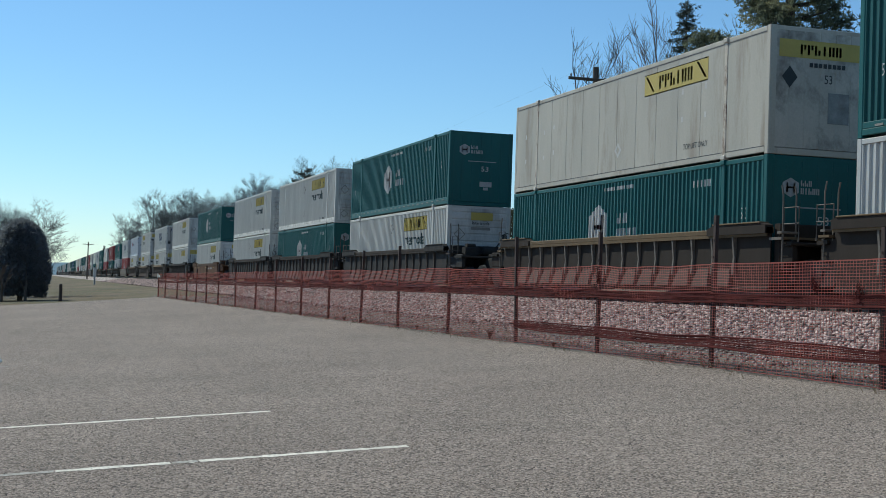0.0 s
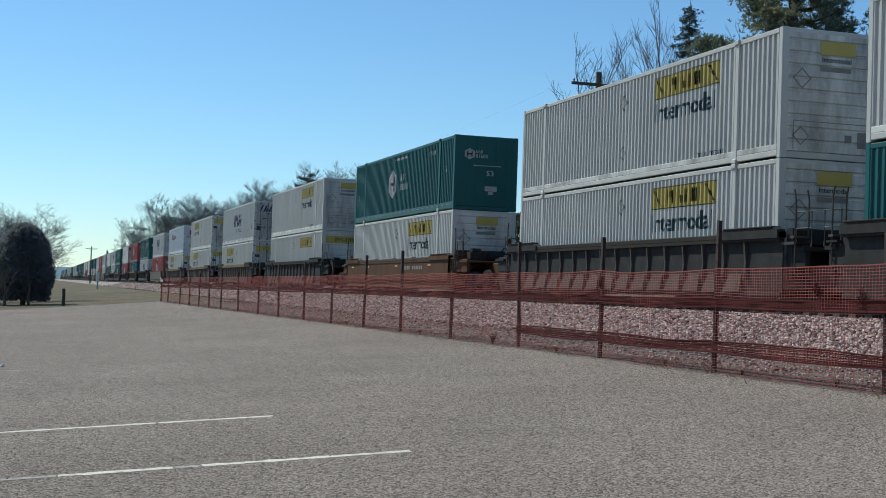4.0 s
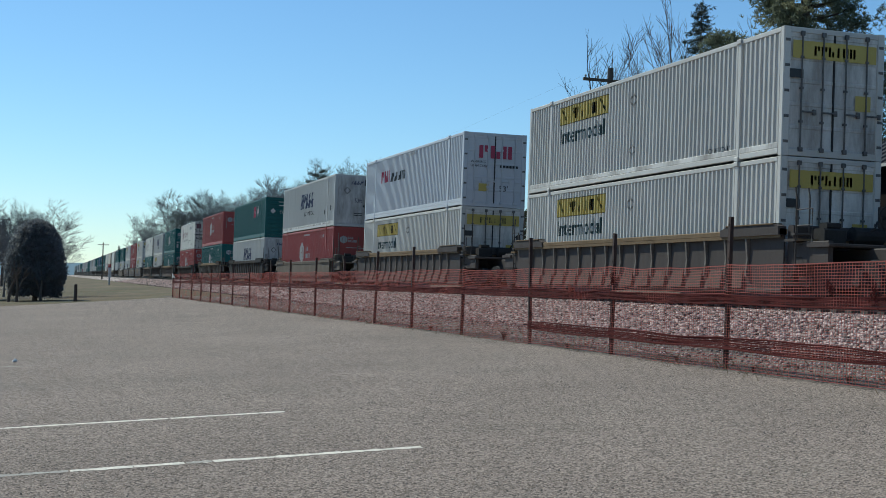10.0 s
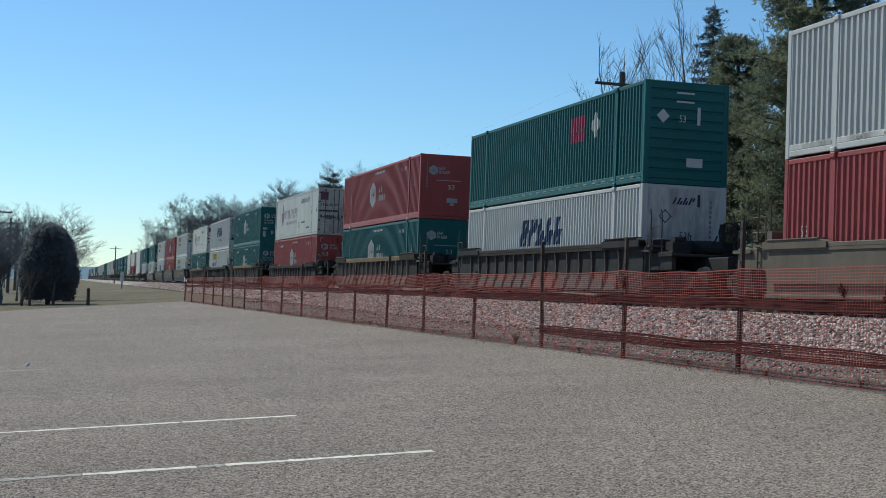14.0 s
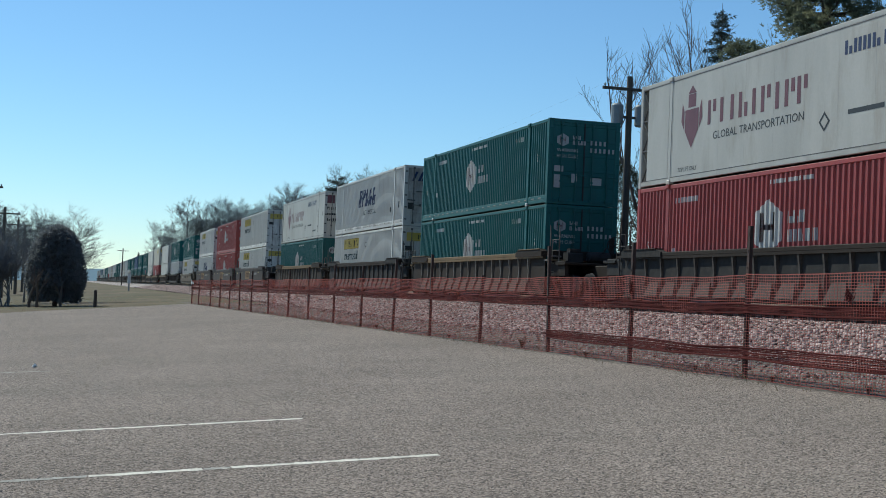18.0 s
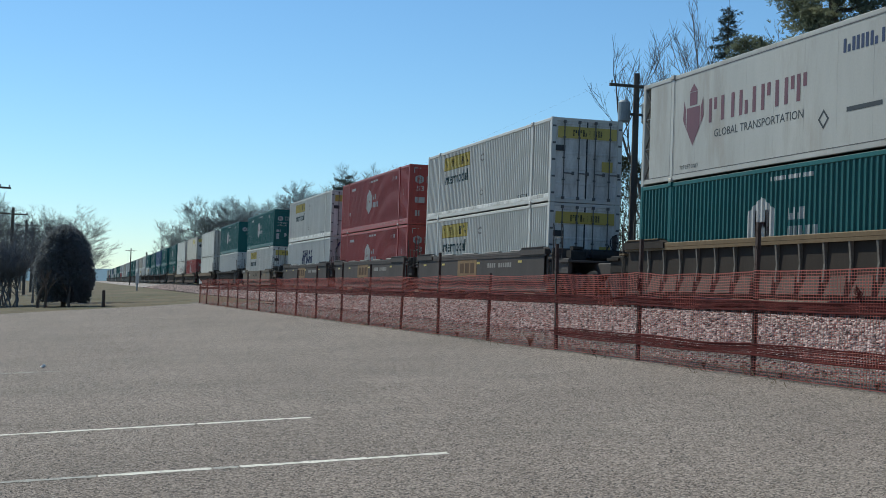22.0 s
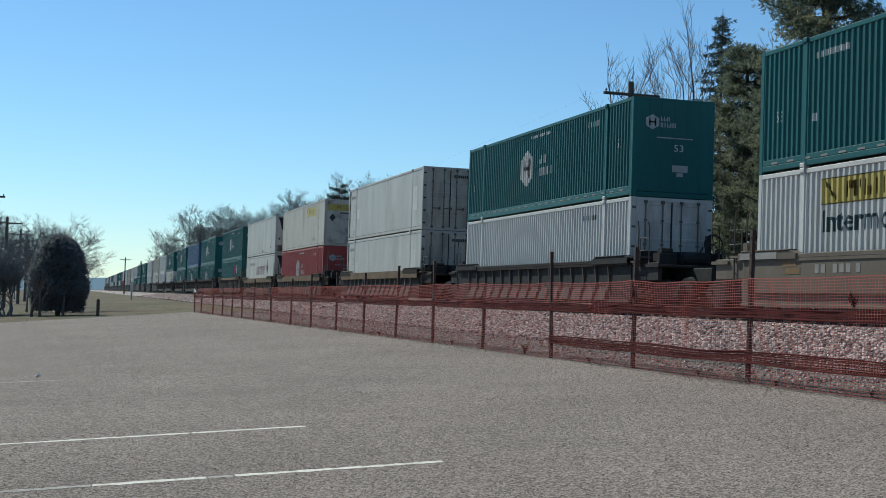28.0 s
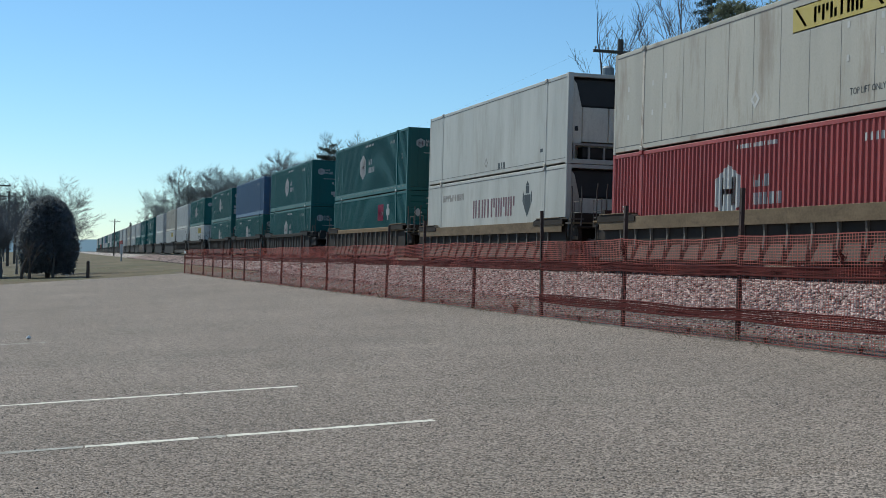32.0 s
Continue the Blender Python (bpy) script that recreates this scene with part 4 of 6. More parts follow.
def well_car(style, near_gap, far_gap, simple=False):
    """A well car whose well is centred on the origin, rail top at z = 0. The gaps are the free lengths to the containers before and behind."""
    joint_near, joint_far = near_gap < 5, far_gap < 5
    key = (style, joint_near, joint_far, simple)
    if key in CARS:
        return copy_thing(CARS[key], Matrix())
    body, top, smooth = {"brown": ("car_brown", "car_tan", False), "black": ("under", "car_brown", False), "all_brown": ("car_grey", "car_tan", False),
                         "grey": ("car_grey", "car_grey", True), "rust": ("car_rust", "car_mid", True), "low": ("car_brown", "car_tan", False), "low_black": ("under", "car_brown", False), "plate": ("plate", "plate", True), "scrawled": ("plate", "plate", True)}[style]
    tall = 0.84 if style in ("plate", "scrawled") else 0.885 if style in ("low", "low_black", "rust") else 1.0
    words = {"brown": "dark well car with a faded tan top chord and ribbed sides", "black": "grimy black well car with ribbed sides", "all_brown": "weathered grey-brown well car with a tan top chord",
             "grey": "grey-brown well car with smooth plate sides", "rust": "rusty orange well car with smooth plate sides", "low": "low-sided dark well car with a faded tan top chord",
             "low_black": "low-sided grimy black well car with ribbed sides", "plate": "low-sided well car with dull tan plate sides", "scrawled": "low-sided tan well car scrawled with graffiti"}[style]
    c = thing("well_car", words, "rail car", "well cars of the train")
    for x in (-1, 1):
        turn = pose(x * 1.42, 0, 0, 0, 0, 0 if x < 0 else 180) @ Matrix.Diagonal((1, 1, tall, 1))
        side = part("well_side", mesh("well_side", well_side), c, body, turn)
        part("top_chord", mesh("chord", chord), side, top)
        if style == "low":
            part("side_plank", mesh("side_plank", lambda: box(-0.125, -0.108, -WELL + 0.1, WELL - 0.1, SILL - 0.40, SILL - 0.01)), side, "plank", label="dull brown plate below the chord")
        if smooth:
            part("cover_plate", mesh("cover_plate", lambda: box(-0.085, -0.06, -WELL + 0.2, WELL - 0.2, 0.5, SILL - 0.12)), side, body)
            if x < 0 and style == "scrawled":
                at_u = lambda u: LEN / 2 - u
                part("brand_mark", mesh("scrawl_bars", lambda: join(*[box(-0.092, -0.085, at_u(u + 0.16), at_u(u), 1.02, 1.24) for u in (2.9, 3.15, 3.6, 3.85, 4.1, 4.45)])), side, "dim")
                part("paint_patch", mesh("scrawl_yellow", lambda: join(*[box(-0.092, -0.085, at_u(b), at_u(a), lo, hi) for a, b, lo, hi in ((1.55, 2.15, 1.2, 1.34), (1.7, 2.3, 1.0, 1.16), (10.3, 11.0, 0.95, 1.12), (13.0, 13.8, 1.0, 1.2))])), side, "panel", label="worn orange paint patches")
                part("paint_patch", mesh("scrawl_grey", lambda: box(-0.158, -0.151, at_u(1.4), at_u(-0.3), 1.42, 1.60)), side, "dim", label="pale grey overpainted patch")
                part("graffiti", mesh("scrawl_line", lambda: join(*[tube([(-0.09, at_u(u), z) for u, z in path], 0.022, 5) for path in (
                    ((6.5, 1.1), (6.8, 1.02), (8.6, 1.02), (9.2, 1.36)), ((6.9, 1.02), (7.1, 1.3), (6.9, 1.36)), ((7.9, 1.3), (8.15, 1.04)), ((11.3, 1.0), (11.5, 1.3), (11.7, 1.05), (12.0, 1.32), (12.2, 1.0)))])), side, "under", label="dark scrawled graffiti lines")
            if x < 0 and style not in ("plate", "scrawled"):
                # Pale strips imitate the lit bottom rail of the container above the chord.
                for y in (-5.6, -2.5, 0.6, 3.7, 6.6):
                    part("chord_cap", mesh("chord_cap", lambda: box(-0.10, 0.06, -0.85, 0.85, SILL + 0.002, SILL + 0.06, 0.02)), side, "dim", (0, y, 0), "pale strip standing for the lit container rail")
                part("number_panel", mesh("car_number", lambda: join(*[box(-0.092, -0.084, -2.2 - 0.26 * k - (0.3 if k > 3 else 0), -2.03 - 0.26 * k - (0.3 if k > 3 else 0), 1.0, 1.17) for k in range(10)])), side, "dim", label="pale number as bars")
                part("reflector", mesh("reflectors", lambda: join(*[box(-0.09, -0.084, y, y + 0.4, 1.15, 1.23) for y in (-6, -1, 4, 7)])), side, "yellow")
                if style == "grey":
                    plate = part("name_panel", mesh("name_panel", lambda: box(-0.094, -0.085, -0.6, 2.0, 0.66, 1.36)), side, "panel", label="orange name panel with dark shapes")
                    part("brand_mark", mesh("name_shapes", lambda: join(*[box(-0.1, -0.094, y, y + 0.5, 0.8, 1.2) for y in (-0.3, 0.42, 1.14)])), plate, "car_mid")
        else:
            for k in range(15 if x < 0 and not simple else 0):
                part("rib", mesh("rib", rib), side, "rib_dull" if style in ("black", "low_black") else "rib", (0, -7.0 + k, 0))
                if k < 14:
                    part("lower_plate", mesh("skirt", skirt), side, "rib_dull" if style in ("black", "low_black") else "dusty", (0, -6.5 + k, 0))
        for y in (-1, 1):
            at = pose(0, y * WELL, 0) if y > 0 else pose(0, y * WELL, 0) @ Matrix.Diagonal((1, -1, 1, 1))
            part("end_guard", mesh("end_guard", end_guard), side, body, at)
            part("guard_cap", mesh("guard_cap", guard_cap), side, top, at)
    part("well_floor", mesh("well_floor", lambda: box(-1.38, 1.38, -WELL, WELL, 0.18, 0.29)), c, "under")
    for s, joint, gap in ((-1, joint_near, near_gap), (1, joint_far, far_gap)):
        reach = gap / 2 - 0.42 - (0.0 if joint else 0.45)
        at = pose(0, s * WELL, 0, 0, 0, 0 if s < 0 else 180)
        tag = "joint" if joint else "coupled"
        d = part("end_deck", mesh("deck_" + tag, lambda: deck(reach)), c, body, at)
        part("cross_step", mesh("cross_step_" + tag, lambda: box(-1.45, 1.45, -0.62, -0.24, 1.26, 1.31)), d, top)
        tr_y = s * (LEN / 2 + gap / 2) if joint else s * (WELL + 1.45)
        if not joint or s < 0:
            tk = part("truck_frame", mesh("truck", truck), c, "under", (0, tr_y, 0))
            for y in (-0.86, 0.86):
                part("wheelset", mesh("wheelset", wheelset), tk, "under", (0, y, 0.42))
        for x in (-1, 1) if not simple else ():
            part("ladder", mesh("ladder", ladder), d, "rib" if style == "brown" else "rib_dull", (-1.46 if x < 0 else 1.04, -0.55, 0))
        if simple:
            continue
        part("grab_iron", mesh("grab_iron", grab_iron), d, "rib", (-1.3, -0.62, 1.2))
        part("grab_iron", mesh("grab_iron", grab_iron), d, "rib", (1.3, -0.62, 1.2))
        if not joint:
            part("coupler", mesh("coupler", coupler), d, "under", (0, -reach - 0.25, 0))
            part("air_hose", mesh("air_hose", air_hose), d, "gasket", (0, -reach, 0))
            if s < 0:
                part("brake_wheel", mesh("brake_wheel", brake_wheel), d, "under", (0.75, -0.75, 1.85))
                part("equipment_box", mesh("equipment_box", lambda: join(box(-0.95, -0.42, -0.85, -0.42, 1.2, 1.55, 0.04), box(-0.86, -0.52, -0.8, -0.5, 1.55, 1.68, 0.03), tube([(-0.4, -0.6, 1.3), (-0.1, -0.8, 1.35), (0.3, -0.85, 1.6), (0.45, -0.7, 1.75)], 0.025, 6))), d, "under")
                part("air_reservoir", mesh("air_reservoir", lambda: tube([(-0.2, -0.7, 1.42), (-0.18, -0.7, 1.42), (0.55, -0.7, 1.42), (0.57, -0.7, 1.42)], [0.1, 0.19, 0.19, 0.1], 12)), d, "under")
                part("brake_stand", mesh("brake_stand", lambda: box(0.68, 0.82, -0.5, -0.36, 1.1, 2.1, 0.02)), d, body)
    CARS[key] = c
    return c


# near end of each stack along the line at 0 s; upper and lower container with the end that faces the lot; car
TRAIN = [
    (7.03, "Hf", "Df", "brown"), (26.54, "Sf", "Hf", "brown"), (50.00, "Hf", "Jf", "black"), (69.77, "Jf", "Hf", "black"), (89.08, "Jf", "Jf", "black"),
    (112.66, "Hf", "Jf", "rust"), (136.43, "Jf", "Kf", "black"), (160.07, "Wd", "Jd", "brown"), (183.73, "Jd", "Jd", "all_brown"), (207.17, "Xd", "Jd", "all_brown"),
    (230.65, "Wf", "Rf", "plate"), (254.33, "Ef", "Wf", "black"), (277.90, "Rf", "Hf", "brown"), (301.60, "Cd", "Rd", "low_black"), (325.17, "Hd", "Hd", "brown"),
    (344.66, "Wd", "Jd", "black"), (364.44, "Cd", "Hf", "brown"), (388.09, "Jd", "Jd", "grey"), (407.64, "Rd", "Rd", "grey"), (427.14, "Jd", "Wd", "grey"),
    (450.95, "Hd", "Jd", "scrawled"), (474.46, "Hf", "Dd", "low_black"), (497.71, "Pd", "Pd", "low"), (521.16, "Sf", "Rf", "low"), (540.97, "Nf", "Mf", "low"),
    (560.80, "Hf", "Ef", "brown"), (584.20, "Hf", "Hf", "black"), (603.90, "Bd", "Hd", "black"), (623.40, "Hd", "Hd", "black"), (647.00, "Hf", "Jf", "black"),
    (666.70, "Df", "Df", "black"), (686.40, "Tf", "Jf", "black"), (709.80, "Dd", "Dd", "black"), (733.40, "Hf", "Hf", "black"), (757.00, "Hd", "Hd", "grey"),
    (776.60, "Df", "Hf", "black"), (796.20, "Df", "Df", "black"), (819.80, "Tf", "Tf", "black"), (843.40, "Df", "Df", "grey"), (867.00, "Dd", "Rd", "black"),
    (886.60, "Hf", "Hf", "black"), (906.20, "Hf", "Df", "black"), (929.80, "Hf", "Hf", "black"), (953.40, "Df", "Df", "black"), (977.00, "Df", "Hf", "black"),
    (996.60, "Hf", "Df", "black"), (1016.20, "Bf", "Df", "black"), (1039.80, "Df", "Df", "black"), (1063.40, "Hf", "Hf", "black"), (1087.00, "Df", "Rf", "black"),
    (1106.60, "Df", "Hf", "black"), (1126.20, "Hf", "Hf", "black"), (1149.80, "Df", "Df", "black"),
]
rolling = []


def build_train():
    for k, (s, up, low, style) in enumerate(TRAIN):
        near = s - TRAIN[k - 1][0] - LEN if k else 3.45
        far = TRAIN[k + 1][0] - s - LEN if k + 1 < len(TRAIN) else 7.4
        near, far = (3.45 if g < 5 else 7.44 for g in (near, far))
        for ob, z in ((well_car(style, near, far, k > 30), 0.0), (container(low[0], low[1], "containers of the train", k > 30), 0.30), (container(up[0], up[1], "containers of the train", k > 30), 3.21)):
            rolling.append((ob, s + LEN / 2, z))


build_train()


# ---- ground, lot, line ----
M["ground"] = mat("dry_winter_grass", (0.155, 0.122, 0.085), 0.95, var=0.35, scale=0.25, fine=1.6, fine_var=0.4, bump=0.4, bump_dist=0.05, dirt=0.7, dirt_col=(0.085, 0.092, 0.05), dirt_scale=0.2, dirt_at=0.42, spec=0.1)
M["asphalt"] = mat("worn_grey_chip_paving", (0.232, 0.190, 0.160), 0.92, var=0.16, scale=0.3, fine=40, fine_var=0.12, bump=0.3, bump_dist=0.01, dirt=0.3, dirt_col=(0.15, 0.135, 0.11), dirt_scale=0.35, dirt_at=0.5, spec=0.15)


def chips(m, size, lo, hi, deep):
    """Adds stone chips of their own shade and relief to a material."""
    nt = m.node_tree
    n, l, b = nt.nodes, nt.links, nt.nodes["Principled BSDF"]
    tc, vo = n.new("ShaderNodeTexCoord"), n.new("ShaderNodeTexVoronoi")
    vo.inputs["Scale"].default_value = 1 / size
    l.new(tc.outputs["Object"], vo.inputs["Vector"])
    sep, rg, sc = n.new("ShaderNodeSeparateColor"), n.new("ShaderNodeMapRange"), n.new("ShaderNodeVectorMath")
    sc.operation = "SCALE"
    rg.inputs["To Min"].default_value, rg.inputs["To Max"].default_value = lo, hi
    l.new(vo.outputs["Color"], sep.inputs[0]); l.new(sep.outputs[0], rg.inputs["Value"])
    l.new(b.inputs["Base Color"].links[0].from_socket, sc.inputs[0]); l.new(rg.outputs[0], sc.inputs["Scale"])
    l.new(sc.outputs[0], b.inputs["Base Color"])
    bp = n.new("ShaderNodeBump")
    bp.invert = True
    bp.inputs["Strength"].default_value, bp.inputs["Distance"].default_value = 0.8, deep
    l.new(vo.outputs["Distance"], bp.inputs["Height"])
    if b.inputs["Normal"].is_linked:
        l.new(b.inputs["Normal"].links[0].from_socket, bp.inputs["Normal"])
    l.new(bp.outputs[0], b.inputs["Normal"])


chips(M["asphalt"], 0.0135, 0.22, 1.78, 0.011)
M["line"] = mat("worn_white_line", (0.66, 0.61, 0.525), 0.85, var=0.2, scale=4, fine=60, fine_var=0.35, bump=0.4, dirt=0.9, dirt_col=(0.22, 0.20, 0.165), dirt_scale=11, dirt_at=0.56, spec=0.15)
M["stone"] = mat("pink_grey_ballast", (0.27, 0.225, 0.205), 0.9, var=0.3, scale=1.2, fine=14, fine_var=0.4, bump=0.3)
chips(M["stone"], 0.06, 0.15, 2.1, 0.06)
M["rail"] = mat("brown_rail_steel", (0.10, 0.065, 0.05), 0.6, 0.4, var=0.25, scale=3)
M["tie"] = mat("weathered_timber", (0.075, 0.06, 0.05), 0.9, var=0.3, scale=3, streak=0.3)


def lot_z(x, y):
    return 0.0585 * min(max(x, -25.0), 8.3) - 0.0018 * min(max(y, -20.0), 120.0)


def ground_z(x, y):
    x -= bend(y)
    near = lot_z(x, y) - 0.05
    if x < 8.4:
        return near
    if x < 11.6:
        k = (x - 8.4) / 3.2
        return near + (0.42 - near) * k * k * (3 - 2 * k)
    if x < 19.2:
        return 0.42
    # Rise added behind the line to block the sky beneath the train.
    k = min(1, (x - 19.2) / 1.2)
    return 0.42 + 1.2 * k * k * (3 - 2 * k)


def sheet(xs, ys, z, shift=False):
    v = [(x + (bend(y) if shift else 0), y, z(x, y)) for y in ys for x in xs]
    n = len(xs)
    return v, [(j * n + i, j * n + i + 1, (j + 1) * n + i + 1, (j + 1) * n + i) for j in range(len(ys) - 1) for i in range(n - 1)]


def plain(name, data, material, label, kind="structure", category=""):
    me = bpy.data.meshes.new(name)
    me.from_pydata([tuple(p) for p in data[0]], [], data[1])
    me.materials.append(material)
    ob = new(name, me)
    return tagged(ob, label, category or name.replace("_", " "), kind=kind)


gx = [-3000, -1200, -400, -150, -60, -25, -12, -5, 0, 4, 6, 7.5] + [8.0 + 0.4 * k for k in range(12)] + [14, 16, 18, 19.2, 19.5, 19.8, 20.1, 20.4, 22, 24, 27, 32, 45, 70, 140, 400, 1200, 3000]
gy = [-400, -100, -40, -20, -10, 0, 5] + [8 + 2 * k for k in range(60)] + [140, 160, 190, 230, 290, 380, 500, 700, 1000, 1500, 2200, 3200]
plain("ground", sheet(gx, gy, lambda x, y: ground_z(x + 0, y) + (0.02 * noise.noise(Vector((x * 0.6, y * 0.6, 0))) if 8.4 < x < 12 or y > 60 else 0)), M["ground"], "dry winter grass and bare soil around the lot", category="ground")


def lot_edge(x):
    """The lot's far edge."""
    return 71.9 - 1.55 * (6.98 - x) if x > 4.4 else 67.9 - 1.42 * (4.4 - x) if x > -4 else 56 - 0.6 * (-4 - x)


def lot():
    xs = [-45, -30, -20, -12, -8, -4, -2, 0, 1.5, 3, 4.4, 5.4, 6.2, 6.8, 7.2, 7.55]
    v, f = [], []
    rows = 40
    for j in range(rows + 1):
        for x in xs:
            y = -30 + (lot_edge(min(x, 6.98)) + 30) * j / rows
            edge = 0.11 * noise.noise(Vector((x * 0.9, y * 0.9, 3.0)))
            xx = x + (edge + (7.85 - 7.55) - 0.013 * max(0, y - 14) if x == xs[-1] else 0)
            v.append((xx, y + (edge * 2 if j == rows else 0), lot_z(xx, y) + 0.01))
    n = len(xs)
    f = [(j * n + i, j * n + i + 1, (j + 1) * n + i + 1, (j + 1) * n + i) for j in range(rows) for i in range(n - 1)]
    return v, f


plain("parking_lot", lot(), M["asphalt"], "worn grey chip-sealed parking lot sloping up to the fence", category="parking lot")


def stripe(x0, x1, y0, y1, seed):
    rnd, v, f = random.Random(seed), [], []
    n = max(2, int((x1 - x0) / 0.045))
    for k in range(n + 1):
        x = x0 + (x1 - x0) * k / n
        y = y0 + (y1 - y0) * k / n
        w = 0.046 + rnd.uniform(-0.013, 0.010)
        for q in (-w, w):
            v.append((x, y + q + rnd.uniform(-0.009, 0.009), lot_z(x, y) + 0.0125))
    return v, [(2 * k, 2 * k + 2, 2 * k + 3, 2 * k + 1) for k in range(n)]


LINE_A, LINE_B = (0.078, 11.83), (0.058, 9.02)      # slope and start of the two stripes
for x0, x1, (m_, c_) in ((-3.2, 1.17, LINE_A), (1.19, 2.2, LINE_A), (0.28, 1.01, LINE_B), (1.05, 1.10, LINE_B), (1.13, 1.17, LINE_B), (1.2, 2.66, LINE_B)):
    y0, y1 = c_ + m_ * x0, c_ + m_ * x1
    plain("lot_marking", stripe(x0, x1, y0, y1, int(x1 * 50)), M["line"], "worn white parking stripe on the paving", category="parking stripe")
M["worn_line"] = mat("faded_line", (0.34, 0.315, 0.275), 0.9, fine=45, fine_var=0.3, dirt=0.9, dirt_col=(0.20, 0.18, 0.15), dirt_scale=9, dirt_at=0.46)
for x0, x1, y0, y1 in ((-5.0, 0.05, 19.6, 19.85), (-3.2, 0.27, LINE_B[1] - 0.186, LINE_B[1] + 0.016), (1.02, 1.19, LINE_B[1] + 0.059, LINE_B[1] + 0.069)):
    plain("lot_marking", stripe(x0, x1, y0, y1, int(x1 * 90)), M["worn_line"], "faded parking stripe on the paving", category="parking stripe")

M["crack"] = mat("sealed_crack", (0.192, 0.16, 0.135), 0.95, var=0.3, fine=50, fine_var=0.4, bump=0.2)


def crack(x0, y0, x1, y1, seed):
    rnd, v, off = random.Random(seed), [], 0.0
    n = int(math.hypot(x1 - x0, y1 - y0) / 0.12)
    for k in range(n + 1):
        x, y = x0 + (x1 - x0) * k / n, y0 + (y1 - y0) * k / n
        off = 0.8 * off + rnd.gauss(0, 0.012)
        w = 0.008 * (0.5 + rnd.random())
        v += [(x + off + w, y, lot_z(x, y) + 0.0135), (x + off - w, y, lot_z(x, y) + 0.0135)]
    return v, [(2 * k, 2 * k + 2, 2 * k + 3, 2 * k + 1) for k in range(n)]


plain("lot_crack", crack(3.72, 28.6, 4.13, 15.9, 4), M["crack"], "long narrow crack in the paving", category="crack")
plain("lot_crack", crack(5.9, 40.0, 6.1, 24.0, 5), M["crack"], "long narrow crack in the paving", category="crack")


def grit():
    """Loose dark chips and crumbs lying on the paving."""
    rnd = random.Random(91)
    v, f = [], []
    for _ in range(1300):
        y = 6.5 + 12 * rnd.random() ** 1.3
        x = rnd.uniform(-3.2, 7.4) if y < 16 else rnd.uniform(-6, 7.2)
        r = rnd.uniform(0.004, 0.010)
        z, k = lot_z(x, y) + 0.01, len(v)
        v += [(x + rnd.uniform(0.6, 1) * r * a, y + rnd.uniform(0.6, 1) * r * b, z) for a, b in ((-1, -1), (1, -1), (1, 1), (-1, 1))]
        v.append((x + rnd.uniform(-0.4, 0.4) * r, y + rnd.uniform(-0.4, 0.4) * r, z + r * rnd.uniform(0.7, 1.3)))
        f += [(k, k + 1, k + 4), (k + 1, k + 2, k + 4), (k + 2, k + 3, k + 4), (k + 3, k, k + 4)]
    return v, f


M["grit"] = mat("dark_grit", (0.085, 0.075, 0.066), 0.9, var=0.4, scale=2, bump=0)
plain("loose_grit", grit(), M["grit"], "dark loose grit scattered on the paving", kind="stuff", category="grit")



def paving_chips():
    """Stone chips standing out of the worn paving where one sees them singly, each of its own shade."""
    rnd = np.random.default_rng(12)
    n = 90000
    y = 6.2 + 9 * rnd.random(n) ** 1.5
    x = rnd.uniform(-1, 1, n) * (1.2 + 0.36 * y) + 0.28 * y
    ok = (x < 7.5) & (x > -4.5)
    x, y = x[ok], y[ok]
    n = len(x)
    r = rnd.uniform(0.0035, 0.0085, n)
    z = 0.0585 * np.clip(x, -25, 8.3) - 0.0018 * y + 0.0095
    ang = rnd.uniform(0, 6.28, n)
    ring = np.stack([np.stack([np.cos(ang + k * 1.2566), np.sin(ang + k * 1.2566)], 1) * (r * rnd.uniform(0.7, 1.2, n))[:, None] for k in range(5)], 1)
    v = np.zeros((n, 10, 3))
    v[:, :5, 0], v[:, :5, 1], v[:, :5, 2] = x[:, None] + ring[..., 0], y[:, None] + ring[..., 1], z[:, None]
    v[:, 5:, 0], v[:, 5:, 1] = x[:, None] + 0.6 * ring[..., 0], y[:, None] + 0.6 * ring[..., 1]
    v[:, 5:, 2] = z[:, None] + (r * rnd.uniform(0.2, 0.5, n))[:, None] + 0.06 * ring[..., 0]
    sides = np.array([(k, (k + 1) % 5, 5 + (k + 1) % 5, 5 + k) for k in range(5)])
    q = np.concatenate([(sides[None] + 10 * np.arange(n)[:, None, None]).reshape(n, -1), 5 + np.arange(5)[None] + 10 * np.arange(n)[:, None]], 1).reshape(-1)
    starts = (25 * np.arange(n)[:, None] + np.array([0, 4, 8, 12, 16, 20])[None]).reshape(-1)
    me = bpy.data.meshes.new("paving_chips")
    me.vertices.add(10 * n); me.vertices.foreach_set("co", v.reshape(-1).astype(np.float32))
    me.loops.add(len(q)); me.loops.foreach_set("vertex_index", q.astype(np.int32))
    me.polygons.add(6 * n); me.polygons.foreach_set("loop_start", starts.astype(np.int32))
    me.update(calc_edges=True)
    m = mat("paving_stone_chip", (0.285, 0.23, 0.19), 0.95, var=0.1, scale=0.5, fine=60, fine_var=0.15, bump=0, spec=0.05)
    per_island(m, 0.3, 1.5)
    me.materials.append(m)
    return tagged(new("paving_chips", me), "small grey-brown stone chips set in the worn paving", "stone chips", kind="stuff")


